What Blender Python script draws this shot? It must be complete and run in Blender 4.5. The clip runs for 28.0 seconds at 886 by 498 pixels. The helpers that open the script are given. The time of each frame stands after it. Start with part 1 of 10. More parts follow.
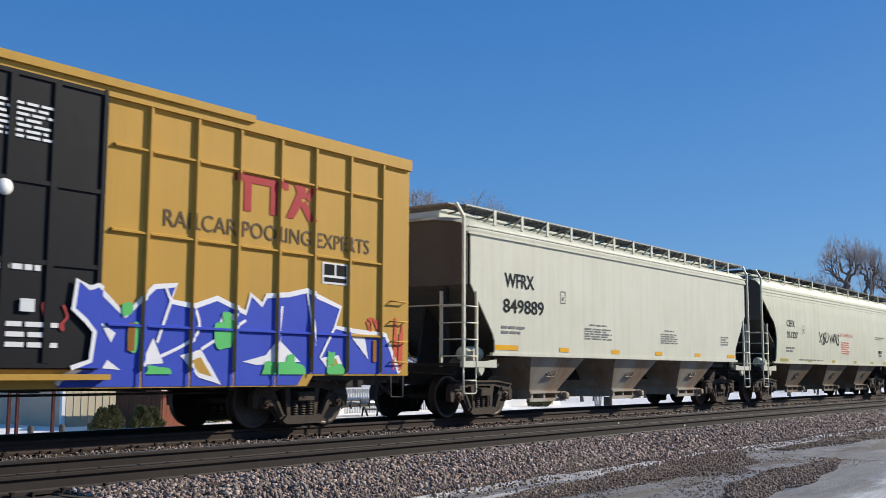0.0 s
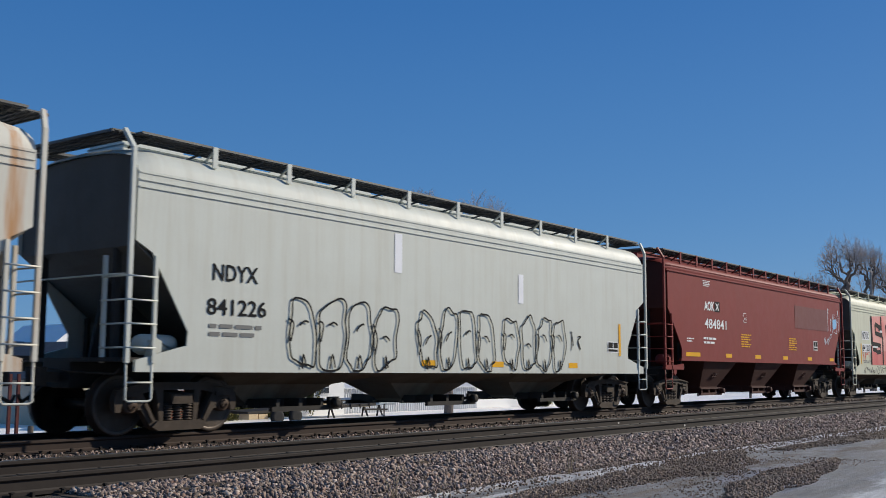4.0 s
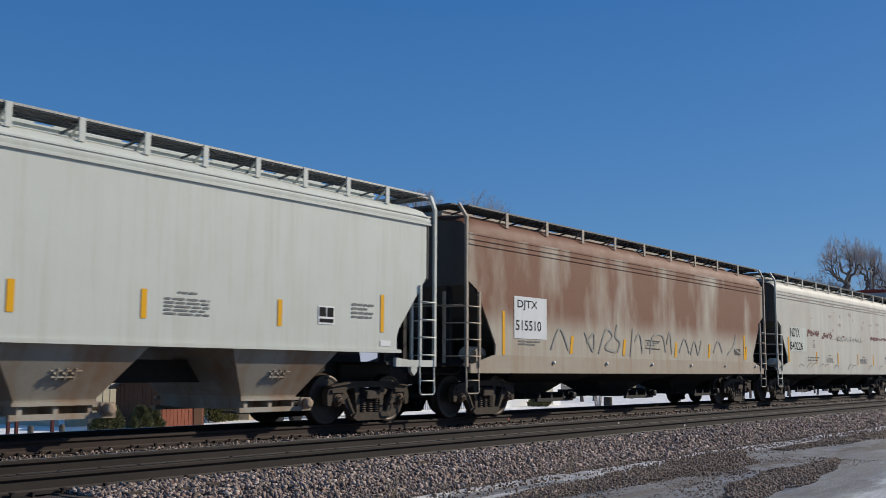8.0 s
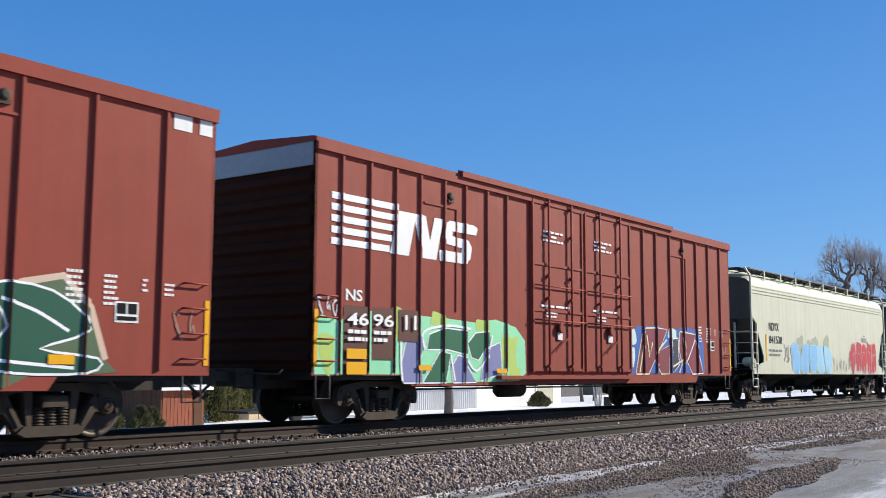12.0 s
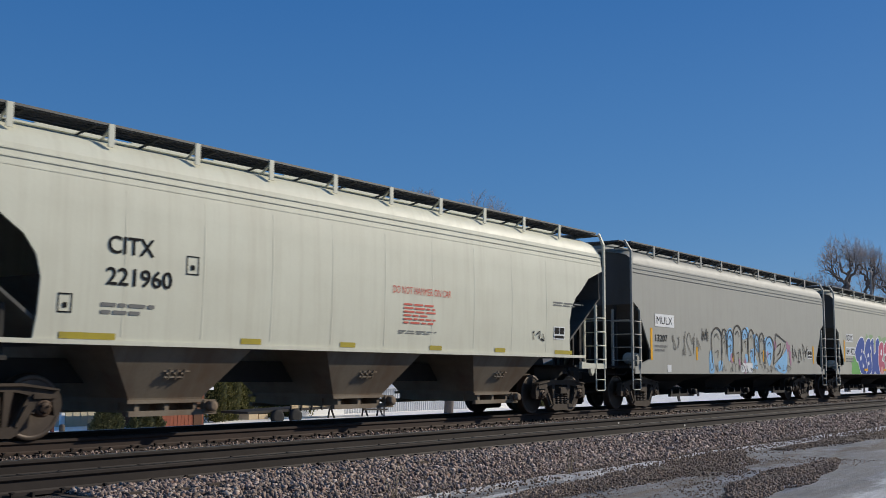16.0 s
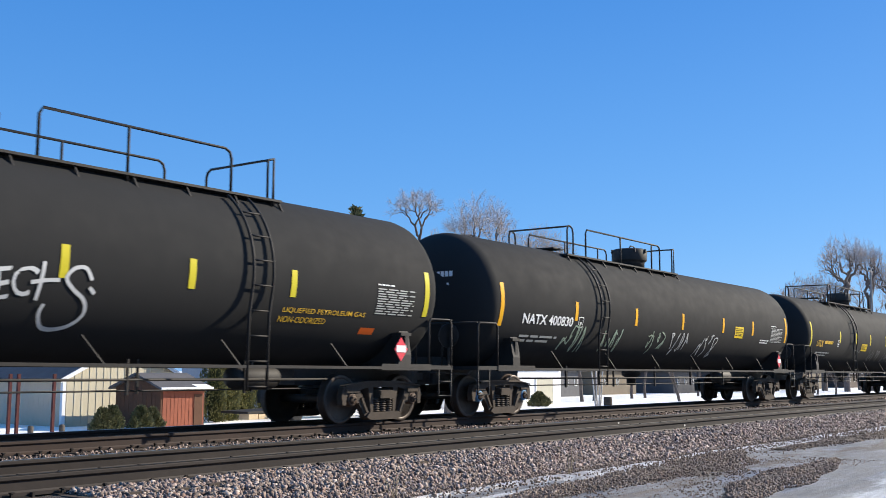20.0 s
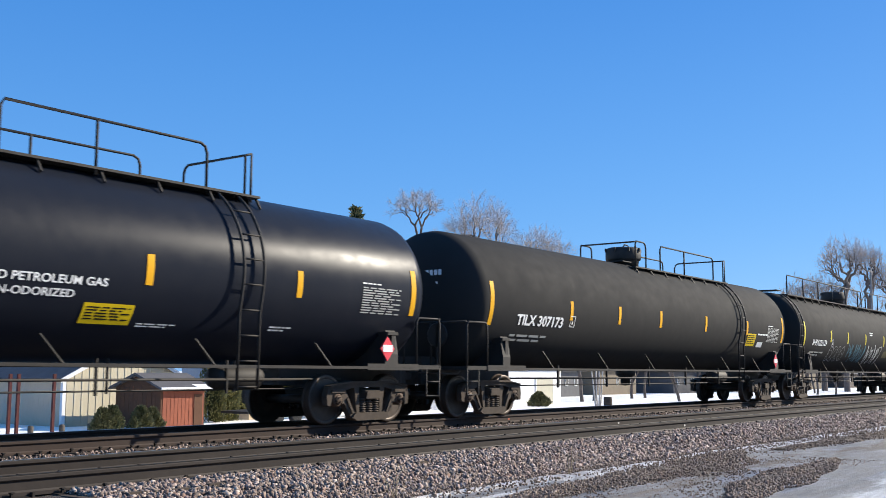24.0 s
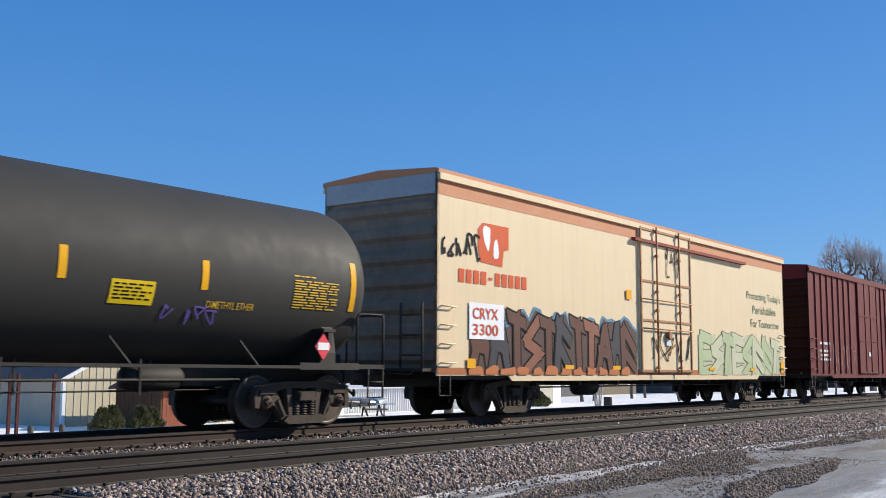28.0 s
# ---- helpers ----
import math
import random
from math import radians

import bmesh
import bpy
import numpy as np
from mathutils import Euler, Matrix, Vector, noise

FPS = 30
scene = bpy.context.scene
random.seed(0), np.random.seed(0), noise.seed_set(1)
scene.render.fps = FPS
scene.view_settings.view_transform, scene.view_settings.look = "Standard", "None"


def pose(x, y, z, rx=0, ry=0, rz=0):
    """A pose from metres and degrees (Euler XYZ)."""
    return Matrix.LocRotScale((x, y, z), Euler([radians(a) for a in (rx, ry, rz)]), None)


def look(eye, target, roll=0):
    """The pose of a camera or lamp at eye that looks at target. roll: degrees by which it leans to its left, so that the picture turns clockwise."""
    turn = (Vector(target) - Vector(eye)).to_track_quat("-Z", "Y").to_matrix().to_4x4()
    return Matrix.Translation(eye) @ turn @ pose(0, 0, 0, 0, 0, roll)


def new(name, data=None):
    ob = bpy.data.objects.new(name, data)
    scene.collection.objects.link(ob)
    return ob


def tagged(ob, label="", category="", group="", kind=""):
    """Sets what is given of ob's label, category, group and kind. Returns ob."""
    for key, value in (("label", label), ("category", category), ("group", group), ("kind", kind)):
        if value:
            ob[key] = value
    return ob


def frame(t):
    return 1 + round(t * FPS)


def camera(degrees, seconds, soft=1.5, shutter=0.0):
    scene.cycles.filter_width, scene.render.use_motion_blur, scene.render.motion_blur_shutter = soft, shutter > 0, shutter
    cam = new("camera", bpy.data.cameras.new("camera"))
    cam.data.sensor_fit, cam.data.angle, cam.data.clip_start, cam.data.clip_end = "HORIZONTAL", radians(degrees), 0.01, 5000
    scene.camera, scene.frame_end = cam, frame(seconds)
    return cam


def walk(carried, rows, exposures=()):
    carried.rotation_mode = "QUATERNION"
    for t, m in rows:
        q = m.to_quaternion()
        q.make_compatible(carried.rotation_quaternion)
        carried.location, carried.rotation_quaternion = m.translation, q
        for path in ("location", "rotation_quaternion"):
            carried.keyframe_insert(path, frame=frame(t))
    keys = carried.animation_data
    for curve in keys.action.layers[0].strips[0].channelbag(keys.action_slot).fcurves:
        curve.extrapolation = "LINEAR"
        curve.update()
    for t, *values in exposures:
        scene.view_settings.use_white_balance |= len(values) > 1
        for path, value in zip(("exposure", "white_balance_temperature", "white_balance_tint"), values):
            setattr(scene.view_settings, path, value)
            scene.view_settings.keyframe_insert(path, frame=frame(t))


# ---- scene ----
# ---------------------------------------------------------------- camera
# x runs along the tracks, y away from the camera across them, z up from the top of the rails
EYE = Vector((0.0, 0.0, 0.97))
PITCH, BEARING, ROLL = radians(6.713), radians(36.806), 0.256
AIM = EYE + Vector((math.cos(PITCH) * math.cos(BEARING), math.cos(PITCH) * math.sin(BEARING), math.sin(PITCH)))
cam = camera(45.93, 28.0, soft=0.75, shutter=0.08)
STAND = look(EYE, AIM, ROLL)
walk(cam, [(0.0, STAND), (28.0, STAND)], exposures=[(0.0, 0.20), (0.5, -0.11), (1.0, -0.26), (2.5, -0.21), (5.0, 0.09), (6.0, 0.34), (7.0, -0.01), (8.0, -0.16), (9.0, 0.18), (10.0, 0.04), (11.0, 0.22), (12.0, 0.49), (12.5, 0.44), (14.5, -0.06), (15.0, -0.16), (16.0, -0.22), (17.0, 0.03), (19.0, 0.10), (20.0, 0.74), (23.0, 0.77), (26.3, 0.74), (27.0, 0.80), (28.0, 0.42)])

# ---------------------------------------------------------------- sky and sun
SUN_EL, SUN_AZ = radians(27), radians(-28)          # azimuth from +x, towards the camera's side
sun_dir = Vector((math.cos(SUN_EL) * math.cos(SUN_AZ), math.cos(SUN_EL) * math.sin(SUN_AZ), math.sin(SUN_EL)))
world = bpy.data.worlds.new("sky")
scene.world = world
world.use_nodes = True
wn = world.node_tree
sky = wn.nodes.new("ShaderNodeTexSky")
sky.sky_type = "NISHITA"
sky.sun_disc = False
sky.sun_elevation = SUN_EL
sky.sun_rotation = math.pi / 2 - SUN_AZ
sky.altitude = 500
sky.air_density, sky.dust_density, sky.ozone_density = 1.0, 0.8, 3.0
tone = wn.nodes.new("ShaderNodeHueSaturation")
tone.inputs["Saturation"].default_value = 1.33
tone.inputs["Hue"].default_value = 0.508
wn.links.new(sky.outputs[0], tone.inputs["Color"])
# haze that thickens evenly towards the horizon, all round
veil = wn.nodes.new("ShaderNodeMix")
veil.data_type = "RGBA"
veil.inputs[0].default_value = 0.80
way_up = wn.nodes.new("ShaderNodeSeparateXYZ")
wn.links.new(wn.nodes.new("ShaderNodeTexCoord").outputs["Generated"], way_up.inputs[0])
haze = wn.nodes.new("ShaderNodeValToRGB")
haze.color_ramp.elements[0].position, haze.color_ramp.elements[0].color = 0.02, (1.03, 2.83, 5.8, 1.0)
haze.color_ramp.elements[1].position, haze.color_ramp.elements[1].color = 0.34, (0.44, 1.75, 4.65, 1.0)
wn.links.new(way_up.outputs["Z"], haze.inputs[0])
wn.links.new(haze.outputs[0], veil.inputs[7])
wn.links.new(tone.outputs[0], veil.inputs[6])
wn.links.new(veil.outputs[2], wn.nodes["Background"].inputs[0])
wn.nodes["Background"].inputs[1].default_value = 0.101
sun = new("sun", bpy.data.lights.new("sun", "SUN"))
sun.data.energy = 4.95
sun.data.angle = radians(0.53)
sun.data.color = (1.0, 0.915, 0.775)
sun.matrix_world = look(sun_dir * 100, (0, 0, 0))

# ---------------------------------------------------------------- materials
MATS = {}


def nodes_of(name):
    m = bpy.data.materials.new(name)
    m.use_nodes = True
    nt = m.node_tree
    return m, nt, nt.nodes["Principled BSDF"]


def noise_node(nt, scale, detail=4.0, rough=0.6, stretch=None, coords="Object"):
    tc = nt.nodes.new("ShaderNodeTexCoord")
    n = nt.nodes.new("ShaderNodeTexNoise")
    n.inputs["Scale"].default_value, n.inputs["Detail"].default_value, n.inputs["Roughness"].default_value = scale, detail, rough
    out = tc.outputs[coords]
    if stretch:
        mp = nt.nodes.new("ShaderNodeMapping")
        mp.inputs["Scale"].default_value = stretch
        nt.links.new(out, mp.inputs[0])
        out = mp.outputs[0]
    nt.links.new(out, n.inputs["Vector"])
    return n.outputs["Fac"]


def ramp(nt, fac, a, b, ca=(0, 0, 0, 1), cb=(1, 1, 1, 1)):
    r = nt.nodes.new("ShaderNodeValToRGB")
    r.color_ramp.elements[0].position, r.color_ramp.elements[1].position = a, b
    r.color_ramp.elements[0].color, r.color_ramp.elements[1].color = ca, cb
    nt.links.new(fac, r.inputs[0])
    return r.outputs[0]


def mix(nt, fac, a, b):
    m = nt.nodes.new("ShaderNodeMix")
    m.data_type = "RGBA"
    for sock, v in ((m.inputs[0], fac), (m.inputs[6], a), (m.inputs[7], b)):
        if hasattr(v, "is_linked"):
            nt.links.new(v, sock)
        else:
            sock.default_value = v if isinstance(v, float) else (*v[:3], 1.0)
    return m.outputs[2]


def times(nt, fac, k):
    m = nt.nodes.new("ShaderNodeMath")
    m.operation = "MULTIPLY"
    nt.links.new(fac, m.inputs[0])
    m.inputs[1].default_value = k
    return m.outputs[0]


def bump(nt, bsdf, fac, strength, dist=0.02):
    b = nt.nodes.new("ShaderNodeBump")
    b.inputs["Strength"].default_value, b.inputs["Distance"].default_value = strength, dist
    nt.links.new(fac, b.inputs["Height"])
    nt.links.new(b.outputs[0], bsdf.inputs["Normal"])


def paint(name, rgb, rough=0.5, dirt=0.25, dirt_rgb=(0.10, 0.08, 0.06), streak=0.2, streak_rgb=(0.22, 0.17, 0.12),
          wide=0.0, wide_rgb=(0.25, 0.09, 0.04), metal=0.0, bumpy=0.08, spec=0.22, high=None, runs=((0.8, 1.0, 0.16), 0.45, 0.62)):
    """Weathered paint: fine dirt, rain streaks that run down, and broad rust stains."""
    if name in MATS:
        return MATS[name]
    m, nt, b = nodes_of(name)
    c = mix(nt, times(nt, ramp(nt, noise_node(nt, 0.9, 6), 0.35, 0.75), dirt), rgb, dirt_rgb)
    c = mix(nt, times(nt, ramp(nt, noise_node(nt, 1.0, 5, 0.65, (5.0, 1.0, 0.28)), 0.48, 0.72), streak), c, streak_rgb)
    if wide:
        w = ramp(nt, noise_node(nt, 1.0, 9, runs[3] if len(runs) > 3 else 0.66, runs[0]), runs[1], runs[2])
        w = times(nt, w, wide)
        if high:
            sep = nt.nodes.new("ShaderNodeSeparateXYZ")
            nt.links.new(nt.nodes.new("ShaderNodeTexCoord").outputs["Object"], sep.inputs[0])
            mr = nt.nodes.new("ShaderNodeMapRange")
            mr.interpolation_type = "SMOOTHSTEP"
            nt.links.new(sep.outputs["Z"], mr.inputs[0])
            mr.inputs[1].default_value, mr.inputs[2].default_value, mr.inputs[3].default_value = high[0], high[1], 0.12
            mm = nt.nodes.new("ShaderNodeMath")
            mm.operation = "MULTIPLY"
            nt.links.new(w, mm.inputs[0])
            nt.links.new(mr.outputs[0], mm.inputs[1])
            w = mm.outputs[0]
        c = mix(nt, w, c, wide_rgb)
    c = mix(nt, times(nt, ramp(nt, noise_node(nt, 24, 3), 0.4, 0.8), dirt * 0.35), c, dirt_rgb)
    nt.links.new(c, b.inputs["Base Color"])
    rr = nt.nodes.new("ShaderNodeMapRange")
    nt.links.new(noise_node(nt, 3.0, 4), rr.inputs[0])
    rr.inputs[3].default_value, rr.inputs[4].default_value = max(0.05, rough - 0.1), min(1.0, rough + 0.15)
    nt.links.new(rr.outputs[0], b.inputs["Roughness"])
    b.inputs["Metallic"].default_value = metal
    b.inputs["Specular IOR Level"].default_value = spec
    if bumpy:
        bump(nt, b, noise_node(nt, 1.6, 3), bumpy, 0.05)
    MATS[name] = m
    return m


def plain(name, rgb, rough=0.6, metal=0.0, grain=0.3, scale=12.0, rgb2=None, bumpy=0.3, dist=0.01, coords="Object"):
    """A rough surface with grain at two scales between two colours."""
    if name in MATS:
        return MATS[name]
    m, nt, b = nodes_of(name)
    rgb2 = rgb2 or tuple(v * 0.55 for v in rgb)
    f1, f2 = noise_node(nt, scale, 5, coords=coords), noise_node(nt, scale * 0.13, 3, coords=coords)
    c = mix(nt, times(nt, ramp(nt, f1, 0.3, 0.7), grain), rgb, rgb2)
    c = mix(nt, times(nt, ramp(nt, f2, 0.35, 0.7), grain), c, rgb2)
    nt.links.new(c, b.inputs["Base Color"])
    b.inputs["Roughness"].default_value, b.inputs["Metallic"].default_value = rough, metal
    b.inputs["Specular IOR Level"].default_value = 0.5 if rough < 0.3 else 0.22
    if bumpy:
        bump(nt, b, f1, bumpy, dist)
    MATS[name] = m
    return m


def varied(name, cols, rough=0.8, scale=9.0):
    """Colour that differs from piece to piece of a joined heap."""
    m, nt, b = nodes_of(name)
    g = nt.nodes.new("ShaderNodeNewGeometry")
    r = nt.nodes.new("ShaderNodeValToRGB")
    e = r.color_ramp.elements
    while len(e) < len(cols):
        e.new(0.5)
    for i, col in enumerate(cols):
        e[i].position, e[i].color = i / (len(cols) - 1), (*col, 1)
    nt.links.new(g.outputs["Random Per Island"], r.inputs[0])
    c = mix(nt, times(nt, ramp(nt, noise_node(nt, scale, 4), 0.35, 0.7), 0.45), r.outputs[0], tuple(v * 0.5 for v in cols[0]))
    nt.links.new(c, b.inputs["Base Color"])
    b.inputs["Roughness"].default_value = rough
    MATS[name] = m
    return m


# ---------------------------------------------------------------- geometry helpers
class Geo:
    """Collects vertices and faces of one part."""

    def __init__(self):
        self.v, self.f, self.s = [], [], []

    def add(self, verts, faces, smooth=False):
        n = len(self.v)
        self.v += [tuple(p) for p in verts]
        self.f += [tuple(i + n for i in q) for q in faces]
        self.s += [smooth] * len(faces)
        return self

    def box(self, x0, x1, y0, y1, z0, z1):
        v = [(x, y, z) for x in (x0, x1) for y in (y0, y1) for z in (z0, z1)]
        return self.add(v, [(0, 1, 3, 2), (4, 6, 7, 5), (0, 4, 5, 1), (2, 3, 7, 6), (0, 2, 6, 4), (1, 5, 7, 3)])

    def beam(self, p, q, w, h, up=(0, 0, 1)):
        """A bar of rectangular section from p to q: w across, h along up."""
        p, q = Vector(p), Vector(q)
        d = (q - p).normalized()
        side = d.cross(Vector(up))
        side = side.normalized() if side.length > 1e-5 else Vector((0, 1, 0))
        u = side.cross(d).normalized()
        v = [e + side * a * w / 2 + u * b * h / 2 for e in (p, q) for a, b in ((-1, -1), (1, -1), (1, 1), (-1, 1))]
        return self.add(v, [(3, 2, 1, 0), (4, 5, 6, 7), (0, 1, 5, 4), (1, 2, 6, 5), (2, 3, 7, 6), (3, 0, 4, 7)])

    def tube(self, pts, r, seg=8, r2=None, caps=True):
        """A round bar along a chain of points."""
        pts = [Vector(p) for p in pts]
        n, rings = len(pts), []
        ref = None
        for i, p in enumerate(pts):
            d = (pts[min(i + 1, n - 1)] - pts[max(i - 1, 0)]).normalized()
            if ref is None:
                ref = d.orthogonal().normalized()
            ref = (ref - d * ref.dot(d)).normalized()
            w = d.cross(ref)
            rad = r if r2 is None else r + (r2 - r) * i / max(1, n - 1)
            rings += [p + (ref * math.cos(a) + w * math.sin(a)) * rad for a in (2 * math.pi * k / seg for k in range(seg))]
        f = [(i * seg + k, i * seg + (k + 1) % seg, (i + 1) * seg + (k + 1) % seg, (i + 1) * seg + k) for i in range(n - 1) for k in range(seg)]
        self.add(rings, f, True)
        if caps:
            m = len(self.v) - len(rings)
            self.f += [tuple(m + k for k in range(seg))[::-1], tuple(m + (n - 1) * seg + k for k in range(seg))]
            self.s += [False, False]
        return self

    def lathe(self, prof, seg=24, axis="y", centre=(0, 0, 0), smooth=True):
        """Turns (radius, along) pairs round an axis through centre."""
        c, v = Vector(centre), []
        for r, a in prof:
            for k in range(seg):
                t = 2 * math.pi * k / seg
                u, w = r * math.cos(t), r * math.sin(t)
                v.append(c + Vector({"y": (u, a, w), "x": (a, u, w), "z": (u, w, a)}[axis]))
        n = len(prof)
        f = [(i * seg + k, i * seg + (k + 1) % seg, (i + 1) * seg + (k + 1) % seg, (i + 1) * seg + k) for i in range(n - 1) for k in range(seg)]
        self.add(v, f, smooth)
        m = len(self.v) - len(v)
        for i, flip in ((0, 1), (n - 1, 0)):
            if prof[i][0] > 1e-4:
                loop = tuple(m + i * seg + k for k in range(seg))
                self.f.append(loop[::-1] if flip else loop)
                self.s.append(False)
        return self

    def prism(self, poly, a0, a1, axis="y"):
        """A flat outline pulled out along an axis: (x, z) pairs for y, (y, z) for x, (x, y) for z."""
        put = {"y": lambda p, a: (p[0], a, p[1]), "x": lambda p, a: (a, p[0], p[1]), "z": lambda p, a: (p[0], p[1], a)}[axis]
        n = len(poly)
        v = [put(p, a) for a in (a0, a1) for p in poly]
        return self.add(v, [tuple(range(n)), tuple(range(2 * n - 1, n - 1, -1))] + [(i, i + n, (i + 1) % n + n, (i + 1) % n) for i in range(n)])

    def loft(self, rows, smooth=False, close=False):
        """Skins equal rows of points."""
        n = len(rows[0])
        v = [p for r in rows for p in r]
        m = n if close else n - 1
        return self.add(v, [(i * n + k, i * n + (k + 1) % n, (i + 1) * n + (k + 1) % n, (i + 1) * n + k) for i in range(len(rows) - 1) for k in range(m)], smooth)

    def mesh(self, name):
        me = bpy.data.meshes.new(name)
        me.from_pydata(self.v, [], self.f)
        me.polygons.foreach_set("use_smooth", self.s)
        bm = bmesh.new()
        bm.from_mesh(me)
        bmesh.ops.recalc_face_normals(bm, faces=bm.faces)
        bm.to_mesh(me)
        bm.free()
        return me


CACHE = {}


def part(name, geo, material, parent=None, label="", at=(0, 0, 0), turn=None, key=None):
    """One mesh object from a Geo or a mesh, under a thing or a part. key: alike pieces share their mesh."""
    if key is not None:
        key = (key, material.name)
        if key not in CACHE:
            CACHE[key] = (geo() if callable(geo) else geo).mesh(name)
            CACHE[key].materials.append(material)
        me = CACHE[key]
    else:
        me = geo.mesh(name) if isinstance(geo, Geo) else geo
        me.materials.append(material)
    ob = new(name, me)
    ob.parent = parent
    ob.location = at
    if turn:
        ob.rotation_euler = [radians(a) for a in turn]
    if label:
        tagged(ob, label)
    return ob


def thing(name, label, category, at=(0, 0, 0), group="", kind="", rz=0):
    ob = new(name)
    ob.location = at
    ob.rotation_euler = (0, 0, radians(rz))
    return tagged(ob, label, category, group, kind)


def lerp(a, b, t):
    return a + (b - a) * t


def interp(x, xs, ys):
    return float(np.interp(x, xs, ys))

# ---------------------------------------------------------------- writing and paint on the car sides
LIFT = 0.006
SINGLES = ("reflective_bar", "repaint_patch", "warning_label", "paint_smear", "white_square", "graffiti_shade", "brand_block", "painted_stripe", "white_corner", "sticker")
HEAPS = ("stencil", "graffiti_outline", "spray_tag", "graffiti_line", "scrape_mark", "graffiti_halo", "graffiti_cloud", "graffiti_dots", "graffiti_patch", "data_panel")


def drape(me, surf, zcuts=(), steps=(), lift=LIFT):
    """Lays a flat mesh, drawn in x and z, on a car's side: surf(z) is the distance from the car's middle. steps: (x0, x1, depth) of ribs that it runs over."""
    bm = bmesh.new()
    bm.from_mesh(me)
    for zc in zcuts:
        bmesh.ops.bisect_plane(bm, geom=bm.verts[:] + bm.edges[:] + bm.faces[:], plane_co=(0, 0, zc), plane_no=(0, 0, 1))
    for x0, x1, _ in steps:
        for xc in (x0, x1):
            bmesh.ops.bisect_plane(bm, geom=bm.verts[:] + bm.edges[:] + bm.faces[:], plane_co=(xc, 0, 0), plane_no=(1, 0, 0))
    for v in bm.verts:
        v.co.y += -surf(v.co.z) - lift
    for x0, x1, depth in steps:
        fs = [f for f in bm.faces if x0 < f.calc_center_median().x < x1]
        if fs:
            out = bmesh.ops.split(bm, geom=fs)["geom"]
            for v in {v for f in out if isinstance(f, bmesh.types.BMFace) for v in f.verts}:
                v.co.y -= depth
    bm.to_mesh(me)
    bm.free()
    return me


class Side:
    """The camera's side of a car, to letter and paint on."""

    def __init__(self, car, surf=lambda z: 1.55, curved=None, ribs=(), low=0.6):
        self.car, self.surf, self.curved, self.ribs, self.low = car, surf, curved, ribs, low

    def lay(self, me, material, name, label="", layer=0):
        if not len(me.vertices):
            return None
        zs = [v.co.z for v in me.vertices]
        xs = [v.co.x for v in me.vertices]
        cuts = [z for z in np.arange(0.5, 5.2, self.curved) if min(zs) < z < max(zs)] if self.curved else ()
        ribs = [r for r in self.ribs if r[1] > min(xs) and r[0] < max(xs)]
        drape(me, self.surf, cuts, ribs, LIFT + 0.0025 * layer)
        ob = part(name, me, material, self.car, label)
        return tagged(ob, kind="stuff") if name in HEAPS else ob

    def text(self, words, x0, x1, z0, z1, material, bold=0.012, name="lettering", label="", slant=0.0, wild=0.0):
        """Words fitted into a box on the side."""
        cu = bpy.data.curves.new("words", "FONT")
        cu.body, cu.resolution_u, cu.offset = words, 3, bold
        ob = bpy.data.objects.new("words", cu)
        me = bpy.data.meshes.new_from_object(ob)
        bpy.data.objects.remove(ob)
        co = np.array([v.co for v in me.vertices])
        lo, hi = co.min(0), co.max(0)
        for v in me.vertices:
            x, z = (v.co.x - lo[0]) / (hi[0] - lo[0]), (v.co.y - lo[1]) / (hi[1] - lo[1])
            u = lerp(x0, x1, x)
            grow_z = 1 + wild * 2.5 * math.sin(u * 3.1)
            v.co = (u + slant * z * (z1 - z0) + wild * math.sin(z * 5 + u * 4.3), 0, lerp(z0, z1, 0.5 + (z - 0.5) * grow_z) + wild * 0.8 * math.sin(u * 5.7))
        me.materials.clear()
        return self.lay(me, material, name, label, 2)

    def quads(self, boxes, material, name, label="", layer=1):
        g = Geo()
        if len(boxes) > 1 and name in SINGLES:
            for b in boxes:
                self.quads([b], material, name, label, layer)
            return None
        for x0, x1, z0, z1 in boxes:
            g.add([(x0, 0, z0), (x1, 0, z0), (x1, 0, z1), (x0, 0, z1)], [(0, 1, 2, 3)])
        return self.lay(g.mesh(name), material, name, label, layer)

    def bars(self, x0, x1, z0, z1, rows, material, name="stencil", seed=1, gaps=True):
        """Small writing as bars, word by word."""
        rnd, out = random.Random(seed), []
        step = (z1 - z0) / rows
        for i in range(rows):
            x, top = x0, z1 - i * step
            end = x1 if i % 2 == 0 else lerp(x0, x1, rnd.uniform(0.7, 1.0))
            while x < end - 0.02:
                w = min(rnd.uniform(0.12, 0.34) * (x1 - x0) if gaps else (x1 - x0), end - x)
                out.append((x, x + w, top - step * 0.5, top))
                x += w + (x1 - x0) * 0.05
        return self.quads(out, material, name, layer=2)

    def shape(self, polys, material, name, label="", layer=1):
        g = Geo()
        if len(polys) > 1 and name == "graffiti_fill":
            for p in polys:
                self.shape([p], material, name, label, layer)
            return None
        for p in polys:
            g.add([(max(0.03, x), 0, max(self.low, z)) for x, z in p], [tuple(range(len(p)))])
        me = g.mesh(name)
        bm = bmesh.new()
        bm.from_mesh(me)
        bmesh.ops.triangulate(bm, faces=bm.faces[:])
        bm.to_mesh(me)
        bm.free()
        return self.lay(me, material, name, label, layer)

    def strokes(self, lines, width, material, name, label="", layer=3):
        g = Geo()
        for line in lines:
            ribbon(g, [(x, max(self.low + width / 2, z)) for x, z in line], width)
        return self.lay(g.mesh(name), material, name, label, layer)


